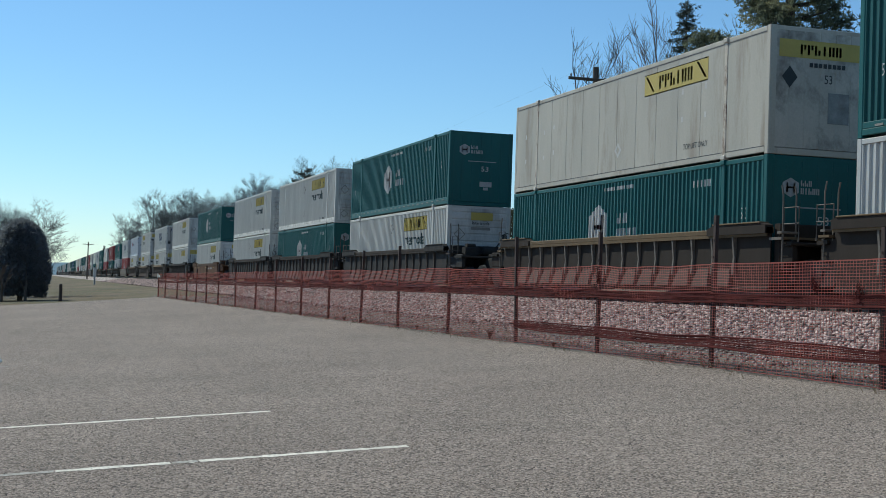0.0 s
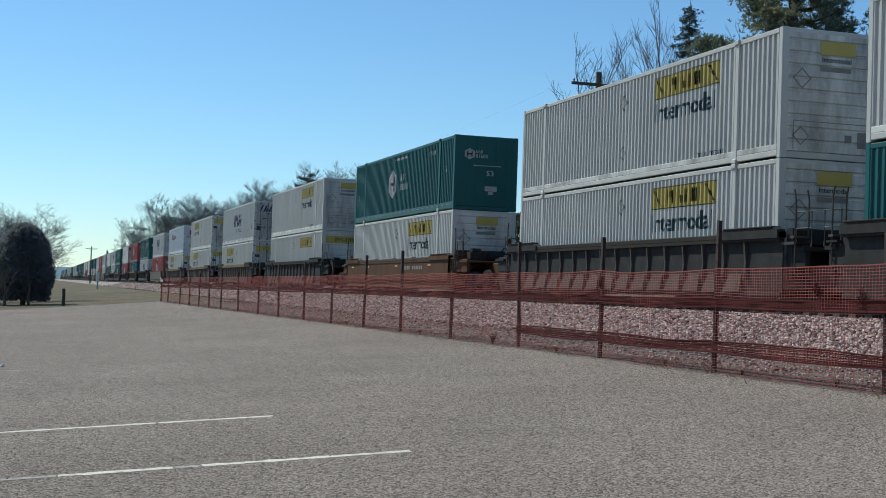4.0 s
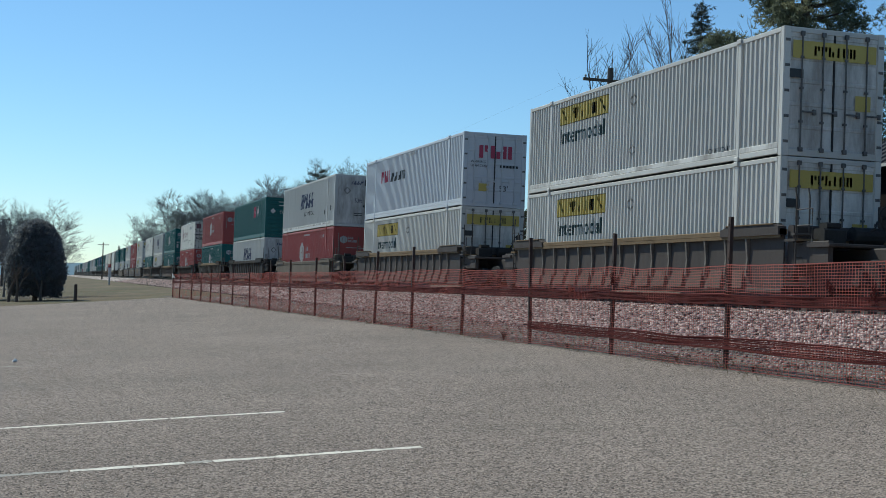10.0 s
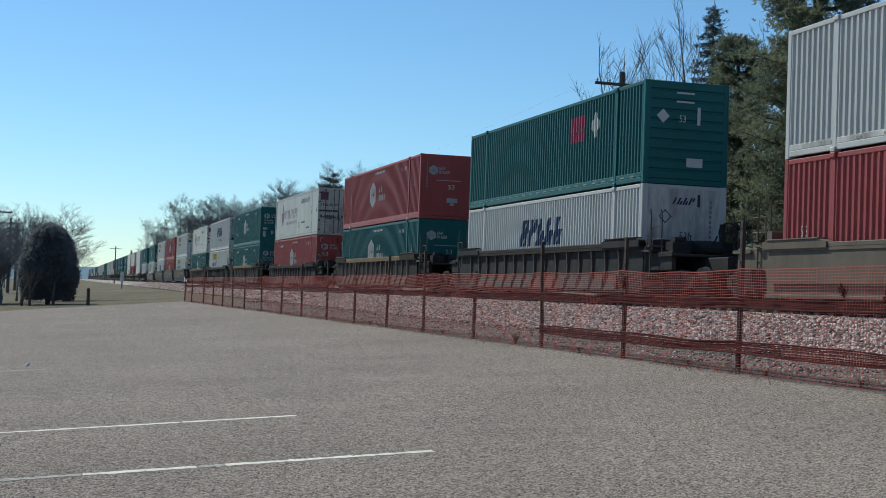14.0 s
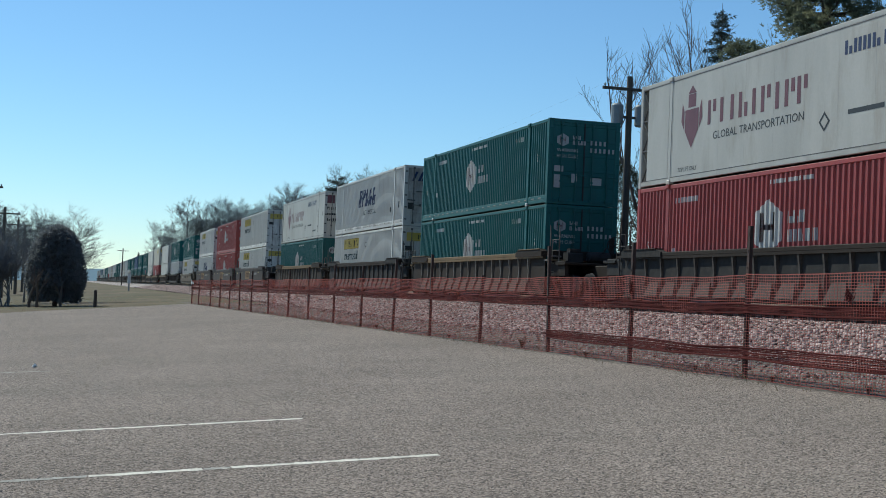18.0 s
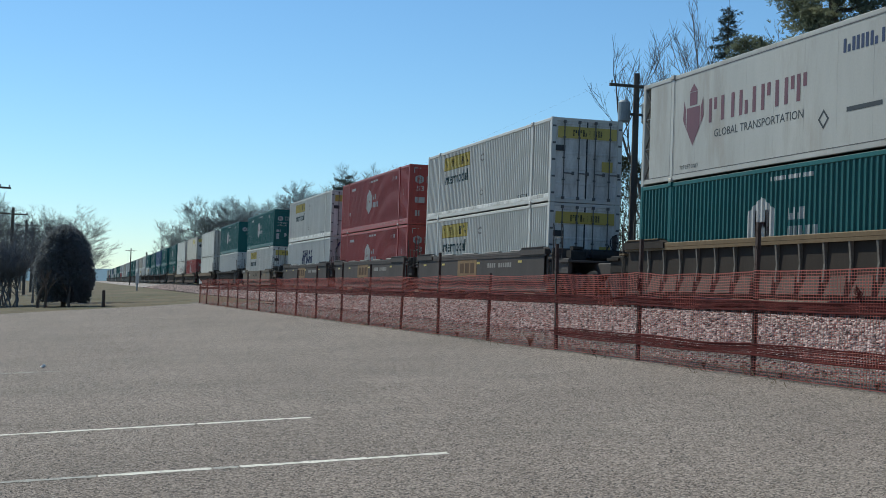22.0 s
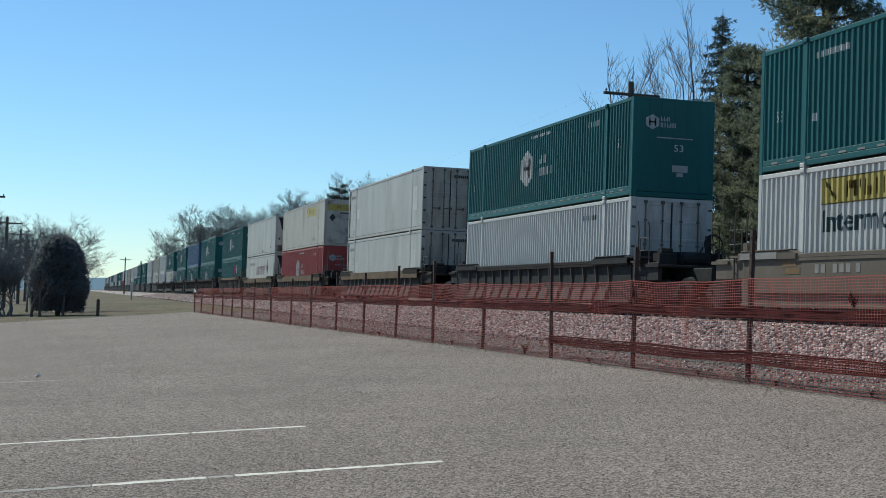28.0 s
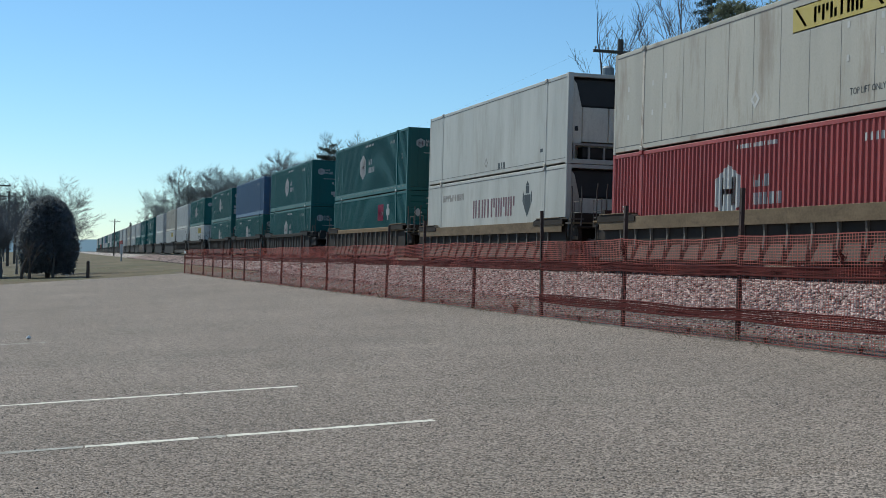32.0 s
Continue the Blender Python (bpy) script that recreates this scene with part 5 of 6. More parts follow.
def per_island(m, lo, hi):
    """Gives each loose piece of a mesh its own shade."""
    nt = m.node_tree
    geo, vary, sc = nt.nodes.new("ShaderNodeNewGeometry"), nt.nodes.new("ShaderNodeMapRange"), nt.nodes.new("ShaderNodeVectorMath")
    sc.operation = "SCALE"
    vary.inputs["To Min"].default_value, vary.inputs["To Max"].default_value = lo, hi
    b = nt.nodes["Principled BSDF"].inputs["Base Color"]
    nt.links.new(geo.outputs["Random Per Island"], vary.inputs["Value"])
    nt.links.new(b.links[0].from_socket, sc.inputs[0]); nt.links.new(vary.outputs[0], sc.inputs["Scale"])
    nt.links.new(sc.outputs[0], b)


paving_chips()

# roadbed of crushed stone
LINE_Y = [-60, -30, 0, 10] + [20 + 10 * k for k in range(18)] + [230, 270, 320, 400, 500, 700, 1000, 1500]
prof = [(-5.55, 0.38), (-4.9, 0.46), (-2.1, 0.97), (-1.42, 1.0), (-1.25, 1.06), (1.6, 1.07), (2.0, 1.06), (2.6, 1.0), (3.4, 0.9)]


def swept(outline, ys):
    n, v = len(outline), []
    for y in ys:
        v += [(TRACK_X + bend(y) + x, y, z) for x, z in outline]
    f = [(j * n + i, j * n + i + 1, (j + 1) * n + i + 1, (j + 1) * n + i) for j in range(len(ys) - 1) for i in range(n - 1)]
    return v, f


plain("ballast_bed", swept(prof, LINE_Y), M["stone"], "pinkish grey crushed stone roadbed", category="ballast")


def stones():
    rnd = np.random.default_rng(5)
    n = 128000
    y = np.concatenate([9 + 120 * rnd.random(110000) ** 2.1, 70 + 160 * rnd.random(18000) ** 1.5])
    x = np.where(rnd.random(n) < 0.90, rnd.uniform(-5.6, -1.4, n), -5.5 - 3.7 * rnd.random(n) ** 1.3)
    base = np.where(x > -5.5, np.interp(x, [p[0] for p in prof], [p[1] for p in prof]), [max(ground_z(TRACK_X + a + bend(q), q) + 0.025, -9) for a, q in zip(x, y)])
    cx = TRACK_X + x + np.array([bend(q) for q in y])
    r = rnd.uniform(0.016, 0.046, n) * np.where(np.arange(n) < 110000, 1.0, 1.9)
    keep = (x > -5.6) | (y < 71)
    x, y, base, cx, r = x[keep], y[keep], base[keep], cx[keep], r[keep]
    n = len(x)
    loose = np.clip((-5.3 - x) / 1.2, 0, 1)
    r *= 1 - 0.6 * loose * rnd.uniform(0.6, 1.0, n)
    unit = np.array([(a, b, c) for a in (-1, 1) for b in (-1, 1) for c in (-1, 1)], float)
    v = unit[None] * rnd.uniform(0.55, 1.0, (n, 8, 3)) * r[:, None, None]
    ang = rnd.uniform(0, 6.28, n)
    tilt = rnd.uniform(-0.8, 0.8, n)
    c, s, ct, st = np.cos(ang), np.sin(ang), np.cos(tilt), np.sin(tilt)
    a, b, d = v[..., 0].copy(), v[..., 1].copy(), v[..., 2].copy()
    b, d = b * ct[:, None] - d * st[:, None], b * st[:, None] + d * ct[:, None]
    v[..., 0], v[..., 1], v[..., 2] = a * c[:, None] - b * s[:, None], a * s[:, None] + b * c[:, None], d
    v += np.stack([cx, y, base + r * (0.45 - 0.35 * loose)], 1)[:, None]
    quads = np.array([(0, 1, 3, 2), (4, 6, 7, 5), (0, 4, 5, 1), (2, 3, 7, 6), (0, 2, 6, 4), (1, 5, 7, 3)])
    q = (quads[None] + 8 * np.arange(n)[:, None, None]).reshape(-1)
    me = bpy.data.meshes.new("ballast_stones")
    me.vertices.add(8 * n); me.vertices.foreach_set("co", v.reshape(-1).astype(np.float32))
    me.loops.add(len(q)); me.loops.foreach_set("vertex_index", q.astype(np.int32))
    me.polygons.add(6 * n); me.polygons.foreach_set("loop_start", np.arange(0, 24 * n, 4, dtype=np.int32))
    me.update(calc_edges=True)
    m = mat("loose_ballast_stone", (0.315, 0.232, 0.212), 0.9, var=0.2, scale=5, fine=40, fine_var=0.15, bump=0.2)
    per_island(m, 0.10, 1.75)
    me.materials.append(m)
    return tagged(new("ballast_stones", me), "loose pinkish crushed ballast stones on the roadbed", "ballast stones", kind="stuff")


stones()
track = thing("railway_track", "steel rails on timber ties in stone ballast", "railway track", kind="structure")
head = [(-0.07, 0), (0.07, 0), (0.07, 0.012), (0.012, 0.035), (0.012, 0.125), (0.036, 0.14), (0.036, 0.17), (0.025, 0.178), (-0.025, 0.178), (-0.036, 0.17), (-0.036, 0.14), (-0.012, 0.125), (-0.012, 0.035), (-0.07, 0.012), (-0.07, 0)]
for g in (-0.755, 0.755):
    part("rail", mesh("rail_%d" % (g > 0), lambda: swept([(g + x, RAIL_Z - 0.178 + z) for x, z in head][::-1], LINE_Y)), track, M["rail"])
for k in range(150):
    y = 9 + 0.55 * k
    part("tie", mesh("tie", lambda: box(-1.3, 1.3, -0.115, 0.115, -0.17, 0.0, 0.012)), track, M["tie"], pose(TRACK_X + bend(y), y, RAIL_Z - 0.18, 0, 0, bend_turn(y)))


# ---- fence of steel posts and orange mesh along the lot ----
M["mesh"] = mat("orange_plastic_mesh", (0.50, 0.165, 0.135), 0.7, var=0.15, scale=2, fine_var=0.1, bump=0, translucent=0.4, spec=0.12)
# Much darker red than the open mesh, for gathered and torn netting.
M["fold"] = mat("dark_folded_mesh", (0.10, 0.022, 0.019), 0.8, var=0.3, scale=3, bump=0, translucent=0.05, spec=0.1)
M["post"] = mat("rusty_dark_post", (0.052, 0.031, 0.026), 0.8, 0.2, var=0.3, scale=5, dirt=0.5, dirt_col=(0.15, 0.06, 0.03))
POSTS = [(7.7, 1.6), (10.98, 1.55), (14.21, 1.80), (17.39, 1.70), (20.49, 1.72), (23.97, 1.27), (27.27, 1.72), (30.3, 1.68), (33.48, 1.55), (36.74, 1.62), (40.3, 1.6),
         (43.66, 1.5), (47.47, 1.4), (51.4, 1.55), (54.44, 1.5), (57.33, 1.4), (60.35, 1.3), (63.68, 1.3), (68.32, 1.3), (71.28, 1.25)]
HIGH_MESH = 1.22


def fence_x(y):
    return 7.82 - 0.0145 * (y - 11)


def t_post(h):
    """A studded T-post."""
    return join(box(-0.004, 0.045, -0.006, 0.006, -0.3, h), box(-0.011, -0.003, -0.027, 0.027, -0.3, h), *[box(-0.018, -0.008, -0.007, 0.007, z, z + 0.018) for z in [0.1 + 0.2 * k for k in range(int(h / 0.2))]])


def ribbon(pts, half, thick):
    """A thin strap through pts with its broad side upright."""
    v, f = [], []
    for k, p in enumerate(pts):
        d = Vector(pts[min(k + 1, len(pts) - 1)]) - Vector(pts[max(k - 1, 0)])
        side = Vector((1, 0, 0)).cross(d).normalized() * half
        x, y, z = p
        v += [(x - thick, y + side.y, z + side.z), (x - thick, y - side.y, z - side.z), (x + thick, y - side.y, z - side.z), (x + thick, y + side.y, z + side.z)]
    for k in range(len(pts) - 1):
        for s in range(4):
            a, b = 4 * k + s, 4 * k + (s + 1) % 4
            f.append((a, b, b + 4, a + 4))
    return v, f


def mesh_span(k, y0, y1):
    """The netting between two posts, sagging a little, in the fence's own space."""
    rnd = random.Random(50 + k)
    sag, low = rnd.uniform(0.005, 0.035), rnd.uniform(0.0, 0.03)

    def at(s, h):
        y = y0 + (y1 - y0) * s
        x = fence_x(y) - 0.015
        lift = 4 * s * (1 - s)
        z = lot_z(x, y) + 0.01 + h * (HIGH_MESH - sag * lift + 0.02 * noise.noise(Vector((y * 1.3, h, k)))) + low * (1 - h)
        if y < 14.2:
            z += 0.02 * h * min(1, (14.2 - y) / 3.2)
        return (x + 0.035 * noise.noise(Vector((y * 0.9, h * 1.6, 7.0))) * lift - 0.012 * lift, y, z)
    out = []
    near = y0 < 45
    rows, cols = (38, int((y1 - y0) / 0.05)) if near else (24, int((y1 - y0) / 0.085))
    wide = 1.0 if near else 1.15
    for i in range(rows + 1):
        h = i / rows
        w = (0.0036 if h > 0.72 else 0.0016 if h > 0.3 else 0.0024) * wide * (1.7 if i in (0, rows) else 1.0)
        out.append(ribbon([at(s / 9, h) for s in range(10)], w, 0.0012))
    for i in range(cols + 1):
        s = i / cols
        out.append(ribbon([at(s, 0.72 * h / 4) for h in range(5)], 0.0016 * wide, 0.0011))
        out.append(ribbon([at(s, 0.72 + 0.28 * h / 3) for h in range(4)], 0.0027 * wide, 0.0011))
    return join(*out)


def folded_band(k, y0, y1, foot, deep, strands, seed):
    """Netting gathered into a dense strip between two posts, its strands bunched and uneven."""
    rnd, out = random.Random(seed + k), []
    tilt, n = rnd.uniform(-0.012, 0.012), 14
    width = [rnd.uniform(0.7, 1.1) for _ in range(4)]

    def at(s, h):
        y = y0 + (y1 - y0) * s
        x = fence_x(y) - 0.03
        part_way = s * 3
        i = min(2, int(part_way))
        span = deep * (width[i] + (width[i + 1] - width[i]) * (part_way - i))
        return (x + 0.012 * noise.noise(Vector((y * 2, h * 3, seed))), y, lot_z(x, y) + foot + tilt * (s - 0.5) + span * h - 0.015 * 4 * s * (1 - s) + 0.006 * noise.noise(Vector((y * 2.2, h * 1.5, seed))))
    for i in range(strands):
        h = (i + rnd.uniform(-0.25, 0.25)) / (strands - 1)
        out.append(ribbon([at(s / n, h) for s in range(n + 1)], rnd.uniform(0.0045, 0.0085), 0.0014))
    cols = int((y1 - y0) / (0.026 if y1 < 30 else 0.06))
    for i in range(cols + 1):
        out.append(ribbon([at(i / cols, h / 2) for h in range(3)], 0.0034, 0.0011))
    out.append(tube([at(s / n, -0.1) for s in range(n + 1)], 0.011, 5))
    out.append(tube([at(s / n, 1.05) for s in range(n + 1)], 0.008, 5))
    return join(*out)


def fence():
    c = thing("fence", "sagging orange plastic mesh fence on rusty steel posts", "fence")
    for y, h in POSTS:
        x = fence_x(y)
        rnd = random.Random(int(y * 10))
        part("post", mesh("t_post_%.2f" % h, lambda: t_post(h)), c, M["post"], pose(x, y, lot_z(x, y), rnd.uniform(-1.2, 1.2), rnd.uniform(-1.5, 1.5), 0))
    for k, ((y0, _), (y1, _)) in enumerate(zip(POSTS, POSTS[1:])):
        part("netting", mesh("netting_%d" % k, lambda: mesh_span(k, y0, y1)), c, M["mesh"])
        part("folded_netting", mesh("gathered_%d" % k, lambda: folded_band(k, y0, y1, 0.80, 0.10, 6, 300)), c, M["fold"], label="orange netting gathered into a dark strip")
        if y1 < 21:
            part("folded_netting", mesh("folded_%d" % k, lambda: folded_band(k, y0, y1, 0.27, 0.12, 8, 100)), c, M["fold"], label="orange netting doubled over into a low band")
    return c


fence()


def tangle(seed, wide, high):
    """A clump of torn, crumpled netting strands round the origin."""
    rnd, out = random.Random(seed), []
    for _ in range(16):
        a = Vector((rnd.gauss(0, 0.012), rnd.gauss(0, wide * 0.35), rnd.gauss(0, high * 0.35)))
        pts = [a + Vector((rnd.gauss(0, 0.012), rnd.gauss(0, wide * 0.2), (k - 1.5) * high * 0.2 + rnd.gauss(0, high * 0.06))) for k in range(4)]
        out.append(tube(pts, 0.0045, 4))
    return join(*out)


for k, (y, z) in enumerate(((12.05, 0.98), (17.32, 1.06), (11.3, 0.93))):
    x = fence_x(y)
    knot = thing("netting_scrap", "torn dark clump of netting snagged on the fence", "netting", group="torn netting", at=pose(x - 0.045, y, lot_z(x, y) + z))
    part("strands", mesh("tangle_%d" % k, lambda: tangle(40 + k, 0.07, 0.12)), knot, M["fold"])
M["cloth"] = mat("white_plastic", (0.7, 0.7, 0.7), 0.6, var=0.1, translucent=0.2)
flag = thing("plastic_scrap", "crumpled white plastic scrap tied to the last fence post", "scrap")
part("sheet", mesh("scrap", lambda: prism([(71.2, 1.0), (70.3, 1.16), (69.9, 1.02), (70.4, 1.05), (71.25, 1.28), (71.3, 1.1)][::-1], 0, fence_x(71) - 0.06, fence_x(71) - 0.05)), flag, M["cloth"], (0, 0, lot_z(7, 71)))

# ---- trees ----
M["bark"] = mat("grey_brown_bark", (0.085, 0.065, 0.05), 0.9, var=0.3, scale=4, fine=30, fine_var=0.25, bump=0.5)
M["twig"] = mat("bare_twigs", (0.11, 0.085, 0.07), 0.9, var=0.25, scale=3, bump=0)
M["far_twig"] = mat("grey_bare_twigs", (0.15, 0.15, 0.152), 0.9, var=0.2, scale=1, bump=0)
M["pine"] = mat("pine_needles", (0.165, 0.185, 0.125), 0.55, var=0.4, scale=0.5, fine=6, fine_var=0.4, bump=0, translucent=0.6, spec=0.4, dirt=0.8, dirt_col=(0.26, 0.215, 0.09), dirt_scale=0.5, dirt_at=0.52)
M["spruce"] = mat("dark_spruce_needles", (0.05, 0.068, 0.055), 0.55, var=0.4, scale=1.5, fine=8, fine_var=0.3, bump=0, translucent=0.15)
# Leaf colour lifted to grey-blue, standing in for haze and glare.
M["bush"] = mat("hazed_evergreen_leaves", (0.17, 0.18, 0.19), 0.5, var=0.3, scale=1.0, fine=8, fine_var=0.3, bump=0, translucent=0.55, spec=0.3)


def bare_tree(seed, height, spread=0.5, stems=1, levels=5, thick=0.016, droop=0.0, split=3, girth=0.013, kink=0.13):
    """Trunk tubes and crown tubes of a leafless tree, base at the origin."""
    rnd = random.Random(seed)
    trunk, crown = [], []

    def grow(p, d, length, r, level):
        n = 3 if level < 2 else 2
        pts, rad, q, dd = [p], [r], p, d
        for k in range(n):
            dd = (dd + Vector((rnd.gauss(0, kink), rnd.gauss(0, kink), rnd.gauss(0.04 - droop * level * 0.06, 0.08)))).normalized()
            q = q + dd * (length / n)
            pts.append(q)
            rad.append(r * (1 - 0.42 * (k + 1) / n))
        (trunk if level == 0 else crown).append(tube(pts, rad, 7 if level == 0 else 4 if level < 3 else 3))
        if level >= levels:
            return
        kids = split + (1 if rnd.random() < 0.5 else 0)
        for k in range(kids):
            along = 0.45 + 0.55 * (k + rnd.random()) / kids
            i = min(int(along * n), n - 1)
            base = pts[i].lerp(pts[i + 1], along * n - i)
            turn = rnd.uniform(0, 6.28)
            side = Vector((math.cos(turn), math.sin(turn), 0.25 - droop))
            way = (dd * (1 - spread) + side * spread).normalized()
            grow(base, way, length * rnd.uniform(0.5, 0.75), max(rad[i] * 0.55, thick), level + 1)
        grow(q, dd, length * 0.62, rad[-1], level + 1)
    for s in range(stems):
        a = 6.28 * s / stems + 0.4
        lean = 0.0 if stems == 1 else 0.22
        grow(Vector((0.25 * math.cos(a) * (stems > 1), 0.25 * math.sin(a) * (stems > 1), -0.1)), Vector((lean * math.cos(a), lean * math.sin(a), 1)).normalized(), height * 0.42, height * girth + 0.02, 0)
    return join(*trunk), join(*crown)


TREES = {}


def tree(key, at, label, twig="twig", group="", size=1.0, **how):
    if key in TREES:
        c = copy_thing(TREES[key], at)
        tagged(c, label=label, group=group)
    else:
        t_part, c_part = bare_tree(**how)
        c = thing("bare_tree", label, "tree", group, at=at)
        part("trunk", mesh("trunk_" + key, lambda: t_part), c, M[twig] if twig == "far_twig" else M["bark"])
        part("crown", mesh("crown_" + key, lambda: c_part), c, M[twig])
        TREES[key] = c
    c.scale = (size, size, size)
    return c


for key, x, y, lean, high, seed, words in (("tall_bare", 30.9, 67.0, -3, 14.6, 3, "leafless tree leaning out over the line"), ("tall_bare_b", 31.8, 66.5, -1, 16.5, 11, "tall leafless tree with thin upright branches"),
                                           ("tall_bare_c", 32.9, 67.5, 0, 14.9, 17, "tall leafless tree between its neighbours"), ("tall_bare_d", 33.7, 66.0, 0, 15.4, 23, "leafless tree with thin upright branches beside a spruce")):
    tree(key, pose(x, y, 0.9, 0, lean, 50 * seed), words, seed=seed, height=high, spread=0.36, stems=1, levels=5, thick=0.011, split=2, girth=0.0105, kink=0.16)


def tufts(points, per, length, width, rnd, out_from=None):
    """Needle tufts: at each point a spray of narrow blades."""
    v, f = [], []
    for p, way in points:
        for _ in range(per):
            d = Vector((rnd.gauss(0, 1), rnd.gauss(0, 1), rnd.gauss(0.1, 0.8))).normalized()
            d = (d + way * 0.9).normalized()
            s = d.cross(Vector((rnd.gauss(0, 1), rnd.gauss(0, 1), rnd.gauss(0, 1)))).normalized() * width
            a = p + d * 0.02
            e = p + d * length * rnd.uniform(0.6, 1.2)
            k = len(v)
            v += [tuple(a - s), tuple(a + s), tuple(e + s * 0.4), tuple(e - s * 0.4)]
            f.append((k, k + 1, k + 2, k + 3))
    return v, f


def pine(seed, height, reach, first=0.2, limbs=60, tight=0.2):
    """A white pine: trunk, limbs in loose tiers, and needle sprays gathered into flat clumps along them, with gaps between the tiers."""
    rnd = random.Random(seed)
    trunk = tube([(0.12 * math.sin(z), 0.1 * math.cos(z * 0.7), z * height / 6 - 0.1) for z in range(7)], [0.36 * (1 - z / 6.6) * height / 17 + 0.02 for z in range(7)], 8)
    arms, pts = [], []
    tiers = max(6, limbs // 5)
    for k in range(limbs):
        tier = k * tiers // limbs
        h = first + (0.99 - first) * (tier + rnd.gauss(0.5, 0.16)) / tiers
        a = k * 2.399 + rnd.uniform(-0.5, 0.5)
        long = reach * (0.28 + 0.72 * math.sin(math.pi * min(1, max(0.0, (1.03 - h) * 0.92)))) * rnd.uniform(0.6, 1.15)
        d = Vector((math.cos(a), math.sin(a), 0.0))
        p0 = Vector((0, 0, h * height))
        path = [p0 + d * (long * q) + Vector((0, 0, long * (0.06 * q + 0.20 * q * q))) + Vector((rnd.gauss(0, 0.06), rnd.gauss(0, 0.06), 0)) * q * 3 for q in (0, 0.33, 0.66, 1.0)]
        arms.append(tube(path, [0.06, 0.045, 0.03, 0.012], 4))
        side = Vector((-d.y, d.x, 0))
        for q in range(int(5 + 3.2 * long)):
            w = 0.22 + 0.8 * rnd.random() ** 0.7
            i = min(2, int(w * 3))
            c = path[i].lerp(path[i + 1], min(1.0, w * 3 - i)) + side * rnd.gauss(0, 0.22 * long * w) + Vector((0, 0, rnd.gauss(0.06, 0.05)))
            for _ in range(13):
                pts.append((c + Vector((rnd.gauss(0, tight), rnd.gauss(0, tight), rnd.gauss(0, tight * 0.55))), d * 0.5 + Vector((0, 0, 0.7))))
    return trunk, join(*arms), tufts(pts, 9, 0.17, 0.015, rnd)


def spruce(seed, height, reach):
    rnd = random.Random(seed)
    trunk = tube([(0, 0, -0.1), (0, 0, height)], [0.2, 0.01], 7)
    arms, pts = [], []
    n = int(height * 9)
    for k in range(n):
        h = 0.08 + 0.9 * k / n
        a = k * 2.399 + rnd.uniform(-0.4, 0.4)
        long = reach * (1 - h) ** 0.85 * rnd.uniform(0.65, 1.2) + 0.1
        d = Vector((math.cos(a), math.sin(a), 0))
        p0 = Vector((0, 0, h * height))
        path = [p0, p0 + d * long * 0.5 + Vector((0, 0, -0.16 * long)), p0 + d * long + Vector((0, 0, -0.12 * long))]
        arms.append(tube(path, [0.03, 0.02, 0.008], 3))
        for q in range(int(6 + 16 * long)):
            w = rnd.uniform(0.12, 1.05)
            c = path[0].lerp(path[1], w * 2) if w < 0.5 else path[1].lerp(path[2], w * 2 - 1)
            pts.append((c + Vector((rnd.gauss(0, 0.1), rnd.gauss(0, 0.1), rnd.gauss(-0.06, 0.08))), d * 0.6 + Vector((0, 0, -0.3))))
    return trunk, join(*arms), tufts(pts, 14, 0.17, 0.013, rnd)


def needle_tree(name, label, data, leaf, at):
    c = thing(name, label, "tree", at=at)
    for n, d, m in zip(("trunk", "limb_frame", "crown"), data, ("bark", "bark", leaf)):
        me = bpy.data.meshes.new(n)
        me.from_pydata([tuple(p) for p in d[0]], [], d[1])
        me.materials.append(None)
        part(n, me, c, M[m])
    return c


needle_tree("pine_tree", "tall pine with loose dark green and yellowed needles", pine(5, 17.5, 2.35, 0.08, 150, 0.26), "pine", pose(26.75, 43.6, 0.9))
needle_tree("pine_tree", "shorter broad pine beside a taller one", pine(8, 11.9, 2.1, 0.06, 90), "pine", pose(28.6, 53.0, 0.9, 0, 0, 40))
needle_tree("pine_tree", "dark pine set back beyond a shelter", pine(9, 14.0, 4.2, 0.1, 60), "pine", pose(34.5, 45.0, 0.9, 0, 0, 200))
needle_tree("pine_tree", "low dense pine behind the line", pine(15, 10.5, 2.8, 0.04, 80), "pine", pose(28.3, 47.5, 0.9, 0, 0, 110))
needle_tree("pine_tree", "low dense pine in the shade of taller ones", pine(16, 11.5, 3.0, 0.04, 80), "pine", pose(32.5, 52.0, 0.9, 0, 0, 300))
needle_tree("spruce_tree", "narrow dark spruce behind the line", spruce(4, 15.4, 3.7), "spruce", pose(31.2, 60.4, 0.9))

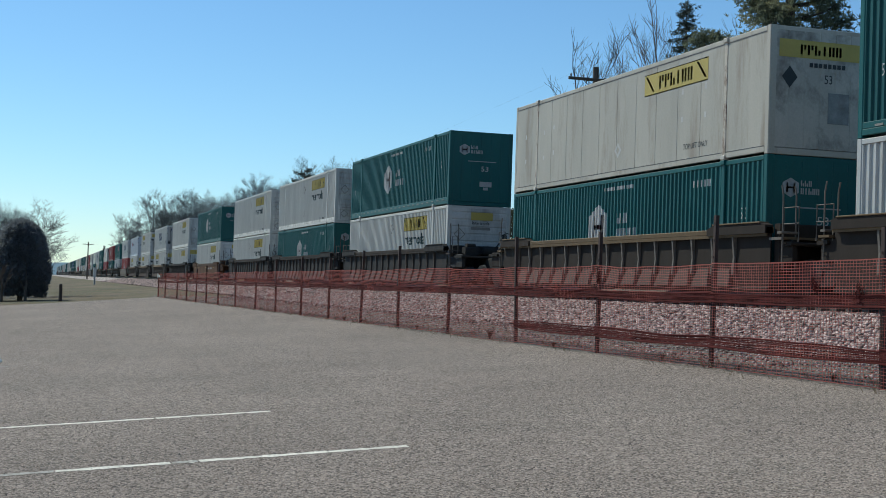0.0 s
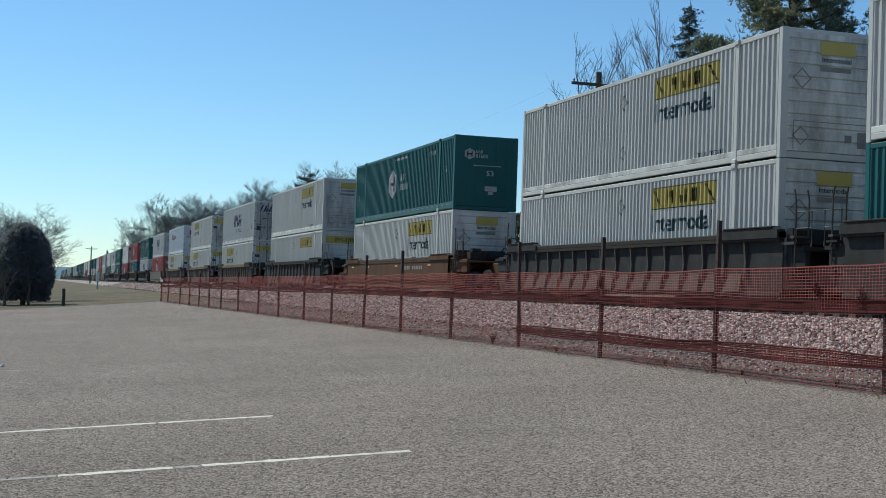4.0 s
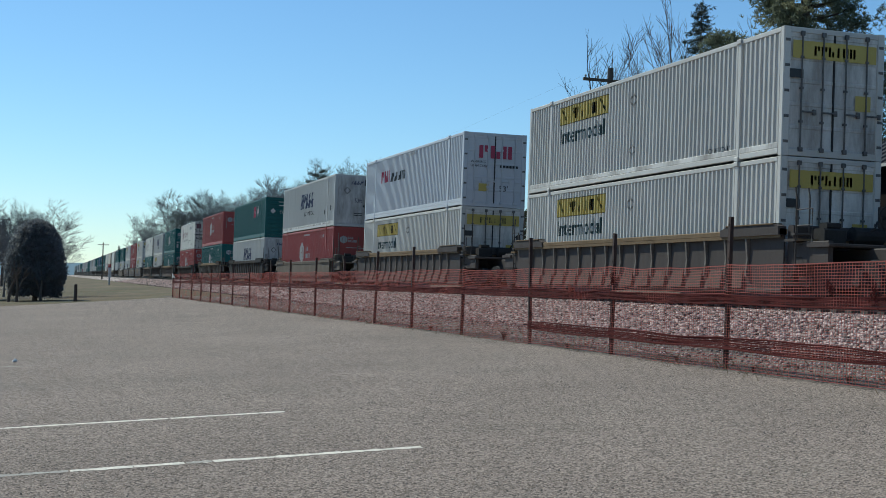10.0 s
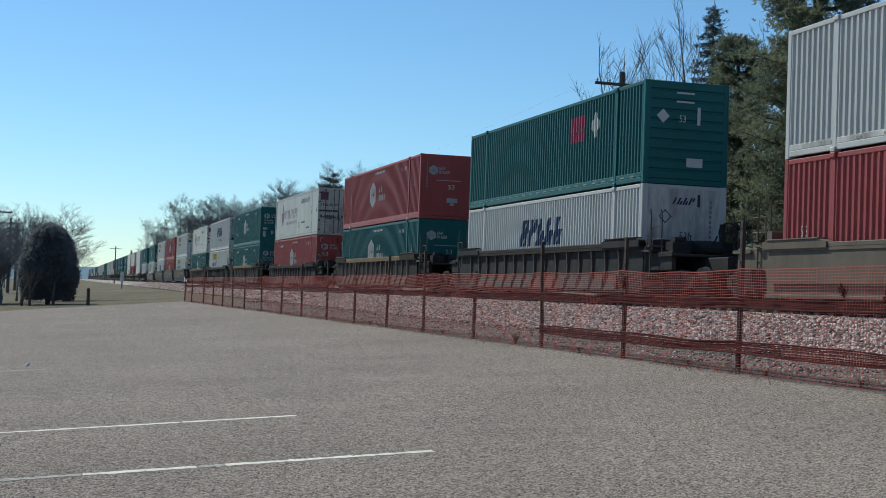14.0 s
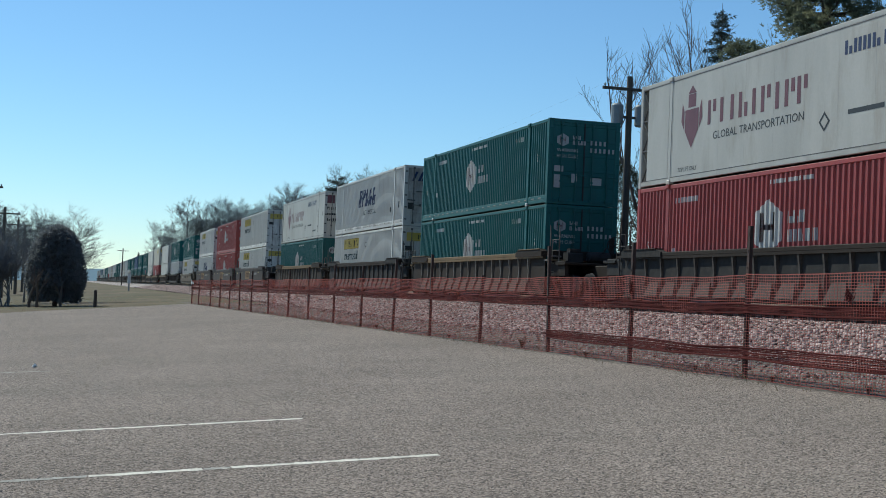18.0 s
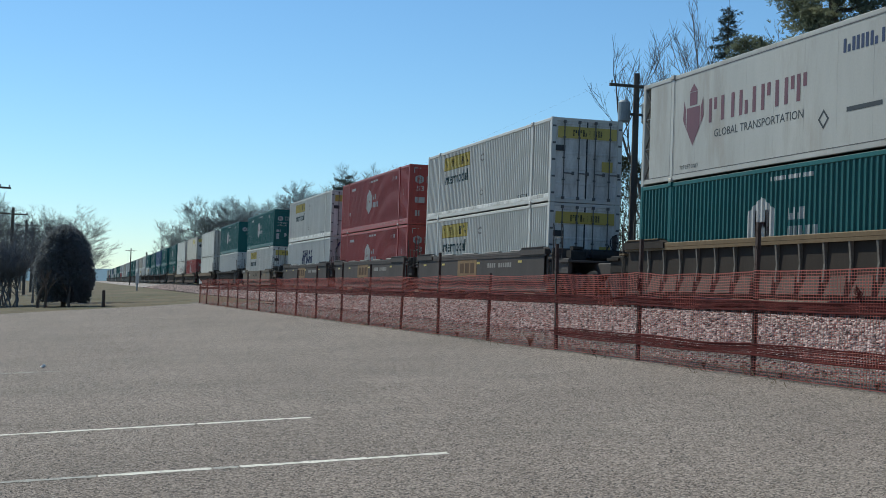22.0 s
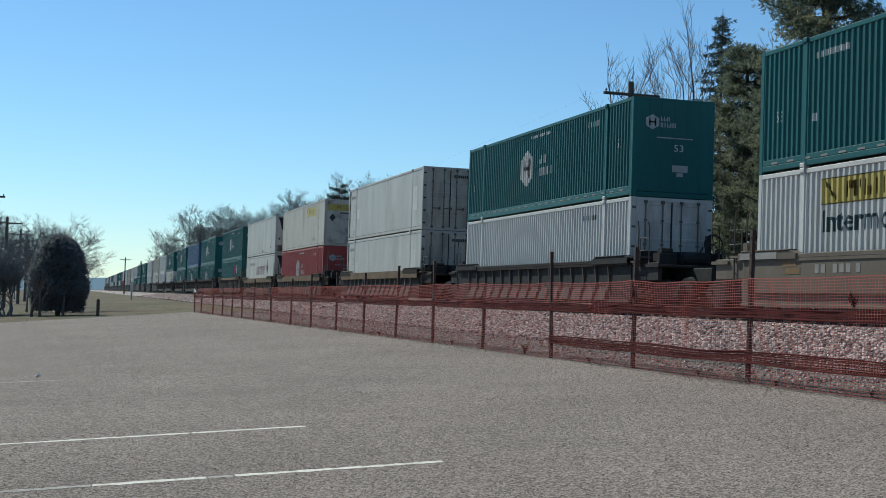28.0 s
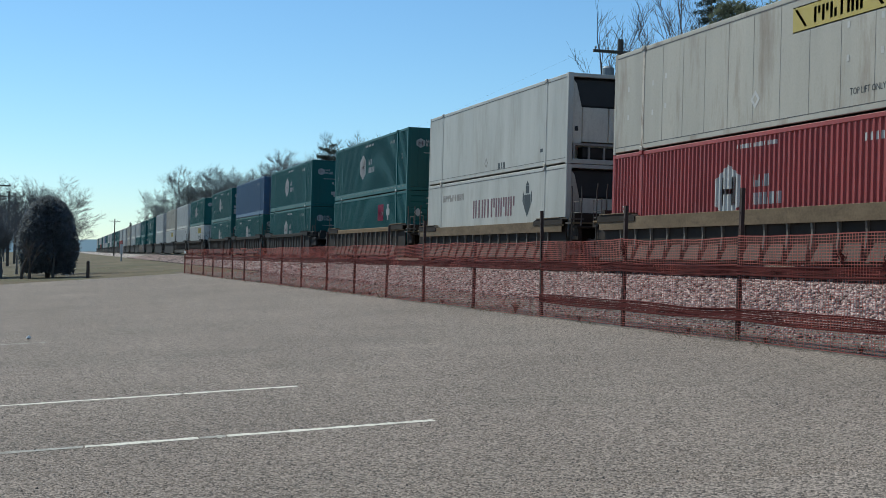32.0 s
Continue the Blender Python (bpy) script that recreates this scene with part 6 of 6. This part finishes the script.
# dark clipped evergreen and the leafless trees round it, at the lot's far side
def evergreen_bush(seed, count, wide, high, low, rough):
    """Small leaves through a lumpy dome that comes down near the ground."""
    rnd = random.Random(seed)
    v, f = [], []
    for _ in range(count):
        a, k = rnd.uniform(0, 6.283), rnd.random() ** 0.9
        z = low + (high - low) * k
        r = wide * (1 - k ** 3.2) ** 0.5 * (0.84 + 0.16 * min(1.0, k / 0.25))
        ca, sa = math.cos(a), math.sin(a)
        r *= 1 + rough * noise.noise(Vector((ca * 1.4 + seed, sa * 1.4, z * 0.9))) + 0.8 * rough * noise.noise(Vector((ca * 4, sa * 4 + seed, z * 2.6)))
        r *= rnd.uniform(0.70, 1.05) if rnd.random() < 0.8 else rnd.uniform(0.15, 0.8)
        if rnd.random() < 0.04:
            r += rnd.uniform(0.0, 0.22)
        p = Vector((r * ca, r * sa, z + 0.12 * noise.noise(Vector((ca * 3, sa * 3, 2.0 + seed)))))
        d = (Vector((rnd.gauss(0, 1), rnd.gauss(0, 1), rnd.gauss(0, 1))).normalized() + Vector((ca, sa, 0.7)) * 0.8).normalized()
        s = d.cross(Vector((rnd.gauss(0, 1), rnd.gauss(0, 1), rnd.gauss(0, 1)))).normalized()
        q, w = rnd.uniform(0.05, 0.13), rnd.uniform(0.015, 0.035)
        i = len(v)
        v += [tuple(p - d * q), tuple(p + s * w), tuple(p + d * q), tuple(p - s * w)]
        f.append((i, i + 1, i + 2, i + 3))
    return v, f


bush_at = (0.13, 75.5)
bz = lot_z(*bush_at) - 0.05
bush = thing("evergreen_tree", "dense dark evergreen with a lumpy crown down to the lawn", "tree", at=pose(bush_at[0], bush_at[1], bz))
part("crown", mesh("bush_crown", lambda: evergreen_bush(12, 44000, 1.57, 4.32, 0.25, 0.13)), bush, M["bush"])
part("trunk", mesh("bush_stem", lambda: tube([(0, 0, -0.1), (0.03, 0, 1.5), (0, 0, 3.2)], [0.14, 0.11, 0.04], 8)), bush, M["bark"])
M["scrub"] = mat("dark_scrub_leaves", (0.075, 0.08, 0.052), 0.9, var=0.4, scale=0.8, fine=6, fine_var=0.3, bump=0, translucent=0.3, spec=0.1)
for k, (x, y, h) in enumerate(((-2.6, 79.0, 4.0), (-4.2, 80.5, 4.4), (-6.2, 79.0, 4.2), (-3.4, 82.5, 4.6))):
    shrub = thing("shrub", "overgrown leafless grey-brown thicket beside a dark evergreen", "shrub", group="thicket by the lawn", at=pose(x, y, lot_z(x, y) - 0.05))
    t_part, c_part = bare_tree(80 + k, h, 0.5, 6, 4, 0.008, 0.0, 4, 0.008, 0.2)
    part("stem", mesh("thicket_stems_%d" % k, lambda: t_part), shrub, M["far_twig"])
    part("crown", mesh("thicket_twigs_%d" % k, lambda: c_part), shrub, M["far_twig"])
for k, (x, y, w, h) in enumerate(((29.6, 69.0, 2.2, 8.2), (32.4, 66.0, 2.4, 8.8), (34.8, 62.5, 2.5, 8.0), (27.0, 72.0, 1.7, 5.0), (24.3, 38.6, 1.7, 4.3), (26.6, 38.2, 1.9, 4.6), (27.6, 41.5, 2.3, 9.3))):
    scrub = thing("shrub", "tall dark scrub behind the railway line", "shrub", group="scrub behind the line", at=pose(x, y, 0.9))
    part("crown", mesh("scrub_%d" % k, lambda: evergreen_bush(30 + k, 15000, w, h, 0.1, 0.35)), scrub, M["scrub"])
    part("stem", mesh("scrub_stem", lambda: tube([(0, 0, -0.1), (0.1, 0, 2.0), (0, 0.1, 4.5)], [0.12, 0.09, 0.03], 6)), scrub, M["bark"])
for k, (x, y) in enumerate(((-1.15, 73.7), (-0.75, 73.3), (0.42, 73.8))):
    sap = thing("young_tree", "thin leafless young tree on the lawn before the evergreen", "tree", group="young trees on the lawn", at=pose(x, y, lot_z(x, y) - 0.05, 0, 0, 80 * k))
    t_part, c_part = bare_tree(60 + k, 2.6, 0.3, 1, 3, 0.006, 0.0, 2, 0.026)
    part("trunk", mesh("sapling_trunk_%d" % k, lambda: t_part), sap, M["bark"])
    part("crown", mesh("sapling_crown_%d" % k, lambda: c_part), sap, M["twig"])
tree("lawn_bare", pose(0.35, 86.0, bz), "spreading leafless tree behind the dark evergreen", twig="far_twig", seed=21, height=6.0, spread=0.55, stems=3, levels=5, thick=0.006, droop=0.12, girth=0.006)
tree("lawn_bare_b", pose(-1.6, 90.0, bz, 0, 0, 90), "leafless tree behind the dark evergreen", twig="far_twig", seed=22, height=6.3, spread=0.5, stems=3, levels=5, thick=0.006, droop=0.1, girth=0.006)
for x, y, s, r in ((-8.2, 150.0, 1.7, 20), (-10.5, 190.0, 2.1, 160), (-5.6, 200.0, 1.6, 250), (-1.6, 120, 0.9, 75), (2.6, 160, 1.0, 300)):
    tree("lawn_bare_b", pose(x, y, bz - 0.1, 0, 0, r), "leafless tree at the edge of the lawn", size=s, group="leafless trees by the lawn")

# leafless woods beyond the line
for k, (x, y, s, kind) in enumerate(((37.0, 505, 1.12, "wood_a"), (30.5, 352, 0.85, "wood_b"), (34.5, 350, 1.08, "wood_a"), (39, 346, 1.12, "wood_c"), (42, 335, 1.05, "wood_a"), (46, 345, 1.05, "wood_b"), (50, 340, 1.05, "wood_a"),
                                     (46, 320, 1.0, "wood_c"), (51, 310, 1.05, "wood_b"), (55, 300, 1.08, "wood_a"), (50, 262, 1.05, "wood_c"), (54, 255, 1.12, "wood_b"), (58, 250, 1.15, "wood_a"),
                                     (44, 205, 0.95, "wood_b"), (60, 300, 1.1, "wood_c"), (42, 480, 0.85, "wood_c"), (48, 470, 0.9, "wood_b"))):
    tree(kind, pose(x, y, 0.8, 0, 0, 67 * k), "broad leafless tree in the far woods", twig="far_twig", group="far leafless trees", size=s,
         seed={"wood_a": 31, "wood_b": 32, "wood_c": 33}[kind], height=21, spread=0.5, stems=1, levels=6, thick=0.014, split=3)
needle_tree("spruce_tree", "small dark spruce far down the line", spruce(6, 14, 3.6), "spruce", pose(35.0, 600, 0.8))
needle_tree("pine_tree", "dark evergreen top among leafless trees", pine(7, 17.5, 3.2, 0.3, 40), "spruce", pose(40.5, 200, 0.8))

# ---- poles and wires ----
M["pole"] = mat("weathered_pole_timber", (0.10, 0.085, 0.07), 0.9, var=0.25, scale=3, streak=6, fine_var=0.2)
M["can"] = mat("grey_transformer_paint", (0.25, 0.27, 0.28), 0.5, var=0.15)
M["wire"] = mat("dark_wire", (0.05, 0.05, 0.055), 0.6, var=0.1, bump=0)


def utility_pole(h, cans, arms=1, label="weathered wooden utility pole with a crossarm", at=None):
    c = thing("utility_pole", label, "utility pole", at=at)
    part("shaft", mesh("shaft_%.1f" % h, lambda: tube([(0, 0, -0.3), (0, 0, h)], [0.17, 0.12], 10)), c, M["pole"])
    for k in range(arms):
        z = h - 0.55 - 0.9 * k
        arm = part("crossarm", mesh("crossarm", lambda: box(-1.25, 1.25, -0.17, -0.07, -0.06, 0.06, 0.01)), c, M["pole"], (0, 0, z))
        for x in (-1.15, -0.6, 0.6, 1.15):
            part("insulator", mesh("insulator", lambda: tube([(0, -0.12, 0.06), (0, -0.12, 0.12), (0, -0.12, 0.15), (0, -0.12, 0.2)], [0.02, 0.045, 0.05, 0.02], 8)), arm, M["can"], (x, 0, 0))
        part("brace", mesh("arm_brace", lambda: join(tube([(-0.6, -0.12, -0.04), (0, -0.12, -0.55)], 0.015, 5), tube([(0.6, -0.12, -0.04), (0, -0.12, -0.55)], 0.015, 5))), arm, M["wire"])
    for x in cans:
        can = part("transformer", mesh("can", lambda: tube([(0, 0, 0), (0, 0, 0.05), (0, 0, 0.82), (0, 0, 0.9)], [0.2, 0.25, 0.25, 0.17], 14)), c, M["can"], (x, 0, h - 2.05))
        part("bushing", mesh("bushing", lambda: tube([(0.06, 0, 0.88), (0.06, 0, 1.12)], [0.05, 0.02], 6)), can, M["can"])
        part("bracket", mesh("can_bracket", lambda: box(-0.15, 0.15, -0.04, 0.04, 0.3, 0.4)), can, M["wire"], (-0.3 if x > 0 else 0.3, 0, 0))
    return c


def cable(a, b, sag, r=0.011):
    a, b = Vector(a), Vector(b)
    ob = thing("overhead_wire", "thin dark overhead wire slung between poles", "wire", group="overhead wires")
    part("strand", mesh("wire_%d" % len(CACHE), lambda: tube([a.lerp(b, k / 12) - Vector((0, 0, sag * 4 * (k / 12) * (1 - k / 12))) for k in range(13)], r, 4)), ob, M["wire"])


utility_pole(9.65, (-0.52, 0.52), 1, "weathered utility pole with a crossarm and two transformers", pose(22.5, 51.5, 0.97))
cable((21.35, 51.4, 10.25), (14.55, 320, 8.9), 3.0, 0.0016)
utility_pole(8.4, (), 1, "distant utility pole beside the line", pose(15.1, 320, 0.6))
for x, y, h in ((-4.6, 90, 7.3), (-4.2, 120, 7.0), (-3.83, 150, 7.2), (-3.77, 180, 7.6)):
    utility_pole(h + 0.4, (), 1, "utility pole behind the lawn", pose(x, y, -0.2, 0, 0, 10))
cable((-4.6, 90, 7.0), (-4.2, 120, 6.7), 0.5)
cable((-4.2, 120, 6.7), (-3.83, 150, 6.8), 0.5)
cable((-3.83, 150, 6.8), (-3.77, 180, 7.2), 0.5)
cable((-3.77, 180, 7.2), (-6.0, 400, 9.0), 1.6)

# ---- shelter with a metal roof behind the line ----
M["metal_roof"] = mat("dark_standing_seam_roof", (0.055, 0.058, 0.062), 0.4, 0.3, var=0.15, scale=1)
M["fascia"] = mat("pale_fascia", (0.55, 0.55, 0.53), 0.6, var=0.1)
# Near-black colour stands in for the shade under the roof.
M["eave_shade"] = mat("dark_shade_under_eaves", (0.02, 0.018, 0.018), 0.9, var=0.2, scale=2, streak=5, spec=0.05)


def shelter():
    c = thing("shelter", "shelter with a standing-seam hip roof, near-black walls added as the shade beneath", "shelter")
    x0, x1, y0, y1, ez, rz = 22.0, 31.0, 19.0, 35.8, 5.1, 7.6
    xm, ya, yb = (x0 + x1) / 2, y0 + 4.5, y1 - 4.5
    faces = [((x0, y0), (x0, y1), (xm, yb), (xm, ya)), ((x1, y1), (x1, y0), (xm, ya), (xm, yb)), ((x0, y1), (x1, y1), (xm, yb)), ((x1, y0), (x0, y0), (xm, ya))]
    for fc in faces:
        v = [(x, y, ez if i < 2 else rz) for i, (x, y) in enumerate(fc)]
        n = len(v)
        v2 = v + [(x, y, z - 0.08) for x, y, z in v]
        part("roof_slope", mesh("roof_slope_%d" % len(CACHE), lambda: (v2, [tuple(range(n)), tuple(range(n, 2 * n))[::-1]] + [(k, k + n, (k + 1) % n + n, (k + 1) % n) for k in range(n)])), c, M["metal_roof"])
    for k in range(40):
        y = y0 + 0.3 + 0.42 * k
        top = min(1.0, (y - y0) / 4.5, (y1 - y) / 4.5)
        a, b = Vector((x0, y, ez + 0.02)), Vector((x0 + (xm - x0) * top, y, ez + (rz - ez) * top + 0.02))
        part("seam", mesh("seam_%d" % k, lambda: tube([a, b], 0.028, 4)), c, M["metal_roof"])
    for k in range(20):
        x = x0 + 0.3 + 0.44 * k
        top = min(1.0, (x - x0) / 4.5, (x1 - x) / 4.5)
        a, b = Vector((x, y1, ez + 0.02)), Vector((x, y1 - 4.5 * top, ez + (rz - ez) * top + 0.02))
        part("seam", mesh("end_seam_%d" % k, lambda: tube([a, b], 0.028, 4)), c, M["metal_roof"])
    part("fascia", mesh("fascia_a", lambda: box(x0 - 0.04, x0, y0, y1, ez - 0.09, ez - 0.005)), c, M["fascia"])
    part("fascia", mesh("fascia_b", lambda: box(x0, x1, y1, y1 + 0.04, ez - 0.09, ez - 0.005)), c, M["fascia"])
    for y in (20.0, 23.7, 27.4, 31.1, 34.8):
        for x in (22.2, 30.8):
            part("post", mesh("shelter_post", lambda: box(-0.1, 0.1, -0.1, 0.1, 0.9, ez - 0.05, 0.01)), c, M["eave_shade"], (x, y, 0))
    # Walls and ceiling added to keep the space under the roof dark.
    part("side_wall", mesh("shelter_side", lambda: box(22.3, 22.45, 19.3, 35.4, 0.9, 4.9)), c, M["eave_shade"])
    part("end_wall", mesh("shelter_end", lambda: box(22.46, 30.7, 35.25, 35.4, 0.9, 4.9)), c, M["eave_shade"])
    part("ceiling_boards", mesh("ceiling_boards", lambda: box(22.1, 30.9, 19.1, 35.7, 4.9, 4.97)), c, M["eave_shade"])
    return c


shelter()

# ---- small things beyond the lot ----
for x, y, z, r in ((7.78, 12.82, 0.90, 0.016), (-0.2, 20.8, 0.025, 0.045)):
    bit = thing("litter", "small crumpled white plastic scrap", "litter", group="white scraps", at=pose(x, y, lot_z(x, y) + z, 20 if x > 0 else 0, 35 if x > 0 else 0, 60))
    part("scrap", mesh("litter_%.3f" % r, lambda: ([(0, 0, r), (r, 0, 0.2 * r), (0.2 * r, 1.3 * r, 0), (-1.2 * r, 0.1 * r, 0), (0, -r, 0.3 * r), (0.1 * r, 0, -0.4 * r)], [(0, 1, 2), (0, 2, 3), (0, 3, 4), (0, 4, 1), (5, 2, 1), (5, 3, 2), (5, 4, 3), (5, 1, 4)])), bit, M["cloth"])


def weed(seed, blades, high):
    """A dead weed: thin bent stalks from one root."""
    rnd, out = random.Random(seed), []
    for _ in range(blades):
        a, h = rnd.uniform(0, 6.28), high * rnd.uniform(0.4, 1.0)
        d = Vector((math.cos(a), math.sin(a), 0)) * h * rnd.uniform(0.15, 0.7)
        out.append(tube([(0, 0, -0.02), d * 0.4 + Vector((0, 0, h * 0.6)), d + Vector((0, 0, h))], [0.004, 0.003, 0.0015], 3))
    return join(*out)


M["weed"] = mat("dead_weed_stalks", (0.11, 0.075, 0.05), 0.9, var=0.3, scale=6, bump=0, translucent=0.1)
for k, (y, off, h) in enumerate(((21.8, 0.05, 0.2), (11.9, 0.1, 0.1), (13.6, 0.02, 0.08), (15.6, 0.1, 0.09), (18.9, 0.0, 0.1), (26.0, 0.05, 0.12), (32.1, 0.08, 0.12))):
    x = fence_x(y) + off
    plant = thing("weed", "dead brown weed at the foot of the fence", "weed", group="dead weeds", at=pose(x, y, lot_z(x, y) + 0.01))
    part("stalks", mesh("weed_%d" % k, lambda: weed(70 + k, 70, h)), plant, M["weed"])
M["old_wood"] = mat("dark_old_timber", (0.07, 0.05, 0.04), 0.9, var=0.3, scale=6, streak=4)
bollard = thing("bollard", "short dark timber bollard at the edge of the lawn", "bollard", at=pose(2.06, 70.1, lot_z(2.06, 70.1)))
part("shaft", mesh("bollard", lambda: tube([(0, 0, -0.1), (0.01, 0, 0.4), (0.0, 0, 0.78), (0, 0, 0.82)], [0.09, 0.085, 0.08, 0.05], 9)), bollard, M["old_wood"])
box_ = thing("relay_cabinet", "pale metal trackside relay cabinet on a post", "cabinet", at=pose(9.0, 171.5, 0.2))
part("post", mesh("cab_post", lambda: tube([(0, 0, -0.1), (0, 0, 0.9)], 0.1, 8)), box_, M["can"])
part("case", mesh("cab_case", lambda: box(-0.19, 0.19, -0.15, 0.15, 0.9, 2.1, 0.03)), box_, M["fascia"])
part("lid", mesh("cab_lid", lambda: box(-0.22, 0.22, -0.18, 0.18, 2.1, 2.15)), box_, M["can"])

# ---- dry grass and litter along the fence ----
M["straw"] = mat("dry_straw", (0.20, 0.155, 0.10), 0.9, var=0.3, scale=3, bump=0, translucent=0.2)
M["soil"] = mat("dry_soil", (0.12, 0.098, 0.078), 0.95, var=0.3, scale=1.2, fine=20, fine_var=0.35, bump=0.5, bump_dist=0.03, dirt=0.5, dirt_col=(0.20, 0.155, 0.13), dirt_scale=0.8)


chips(M["soil"], 0.04, 0.3, 1.8, 0.03)


def soil_strip():
    ys = [8 + 0.5 * k for k in range(136)]
    v, f = [], []
    for y in ys:
        e = fence_x(y) - 0.12 + 0.1 * noise.noise(Vector((y * 0.7, 0, 5)))
        for x in (e, e + 0.6, e + 1.2, e + 2.0, e + 2.8, 11.9 + bend(y)):
            v.append((x, y, max(ground_z(x, y), lot_z(x, y) if x < 8.3 else -9) + (0.022 if x > e else 0.012) + 0.03 * noise.noise(Vector((x * 1.5, y * 1.5, 0)))* (x > e)))
    return v, [(j * 6 + i, j * 6 + i + 1, (j + 1) * 6 + i + 1, (j + 1) * 6 + i) for j in range(len(ys) - 1) for i in range(5)]


plain("verge", soil_strip(), M["soil"], "bare soil and litter between the fence and the ballast", category="verge")


def bank_strip():
    ys = [-20 + 2.0 * k for k in range(70)]
    xs = [19.3 + 0.25 * k for k in range(13)]
    v = [(x + bend(y), y, ground_z(x + bend(y), y) + 0.02 + 0.03 * noise.noise(Vector((x * 2, y, 4)))) for y in ys for x in xs]
    n = len(xs)
    return v, [(j * n + i, j * n + i + 1, (j + 1) * n + i + 1, (j + 1) * n + i) for j in range(len(ys) - 1) for i in range(n - 1)]


# Darker strip added so the gap under the cars reads as shaded.
plain("bank", bank_strip(), M["soil"], "soil bank added behind the line to darken the gap under the train", category="bank")


def grass_blades():
    rnd = random.Random(77)
    v, f = [], []
    for _ in range(5200):
        y = 9 + 62 * rnd.random() ** 1.5
        x = fence_x(y) + rnd.gauss(0.12, 0.22) if rnd.random() < 0.6 else fence_x(y) + rnd.uniform(0, 3.2)
        if noise.noise(Vector((x, y * 0.6, 2))) < -0.12:
            continue
        z = max(ground_z(x, y), lot_z(x, y) if x < 8.3 else -9) + 0.01
        a, h, w = rnd.uniform(0, 6.28), rnd.uniform(0.02, 0.09), 0.004
        lx, ly = math.cos(a) * h * rnd.uniform(0.2, 1.2), math.sin(a) * h * rnd.uniform(0.2, 1.2)
        k = len(v)
        v += [(x - w, y, z), (x + w, y, z), (x + lx * 0.6, y + ly * 0.6, z + h * 0.7), (x + lx, y + ly, z + h * 0.85)]
        f += [(k, k + 1, k + 2), (k, k + 2, k + 3)]
    return v, f


plain("dry_grass", grass_blades(), M["straw"], "thin dry grass and straw along the fence", kind="stuff", category="grass")


def lawn_tufts():
    """Short dead grass over the lawn past the lot's far edge."""
    rnd = random.Random(78)
    v, f = [], []
    while len(f) < 4000:
        x = rnd.uniform(-9, 12)
        y = lot_edge(min(x, 6.9)) + 46 * rnd.random() ** 1.6
        if noise.noise(Vector((x * 0.5, y * 0.25, 9))) + 0.5 * noise.noise(Vector((x * 1.7, y * 0.8, 4))) < rnd.uniform(-0.35, 0.3) or x - bend(y) > 11.2:
            continue
        z, a, h, w = ground_z(x, y), rnd.uniform(0, 6.28), rnd.uniform(0.015, 0.04), rnd.uniform(0.01, 0.025)
        k = len(v)
        v += [(x - w, y, z), (x + w, y, z), (x + math.cos(a) * h, y + math.sin(a) * h, z + h)]
        f.append((k, k + 1, k + 2))
    return v, f


M["dead_grass"] = mat("dead_lawn_grass", (0.25, 0.205, 0.14), 0.95, var=0.35, scale=0.5, bump=0, translucent=0.55)
plain("lawn_grass", lawn_tufts(), M["dead_grass"], "short patchy dead grass on the lawn", kind="stuff", category="grass")

# ---- far hills ----
hill_mat = bpy.data.materials.new("hills_with_haze_glow")
hill_mat.use_nodes = True
hill_mat.node_tree.nodes["Principled BSDF"].inputs["Base Color"].default_value = (0.20, 0.26, 0.31, 1)
hill_mat.node_tree.nodes["Principled BSDF"].inputs["Roughness"].default_value = 1.0
# Blue emission stands in for the haze that pales the hills.
hill_mat.node_tree.nodes["Principled BSDF"].inputs["Emission Color"].default_value = (0.27, 0.36, 0.42, 1)
hill_mat.node_tree.nodes["Principled BSDF"].inputs["Emission Strength"].default_value = 0.55


def hills():
    v, f = [], []
    n = 260
    for k in range(n + 1):
        x = -1700 + 3400 * k / n
        top = 19 + 7 * noise.noise(Vector((x * 0.004, 0, 1))) + 3 * noise.noise(Vector((x * 0.03, 0, 2))) + 3.0 * noise.noise(Vector((x * 0.12, 0, 3)))
        v += [(x, 1800, -8), (x, 1810, top), (x, 1960, top * 0.9)]
    for k in range(n):
        a = 3 * k
        f += [(a, a + 3, a + 4, a + 1), (a + 1, a + 4, a + 5, a + 2)]
    return v, f


plain("backdrop", hills(), hill_mat, "wooded hills on the horizon, blue haze put in as glow", category="hills")


# ---- what moves: the train runs towards the camera's side and out past the lot ----
def motions():
    for ob, s, z in rolling:
        rows = []
        for k in range(9):
            t = 4.0 * k
            y = s - run(t)
            rows.append((t, pose(TRACK_X + bend(y), y, RAIL_Z + z, 0, 0, bend_turn(y))))
        walk(ob, rows)


motions()
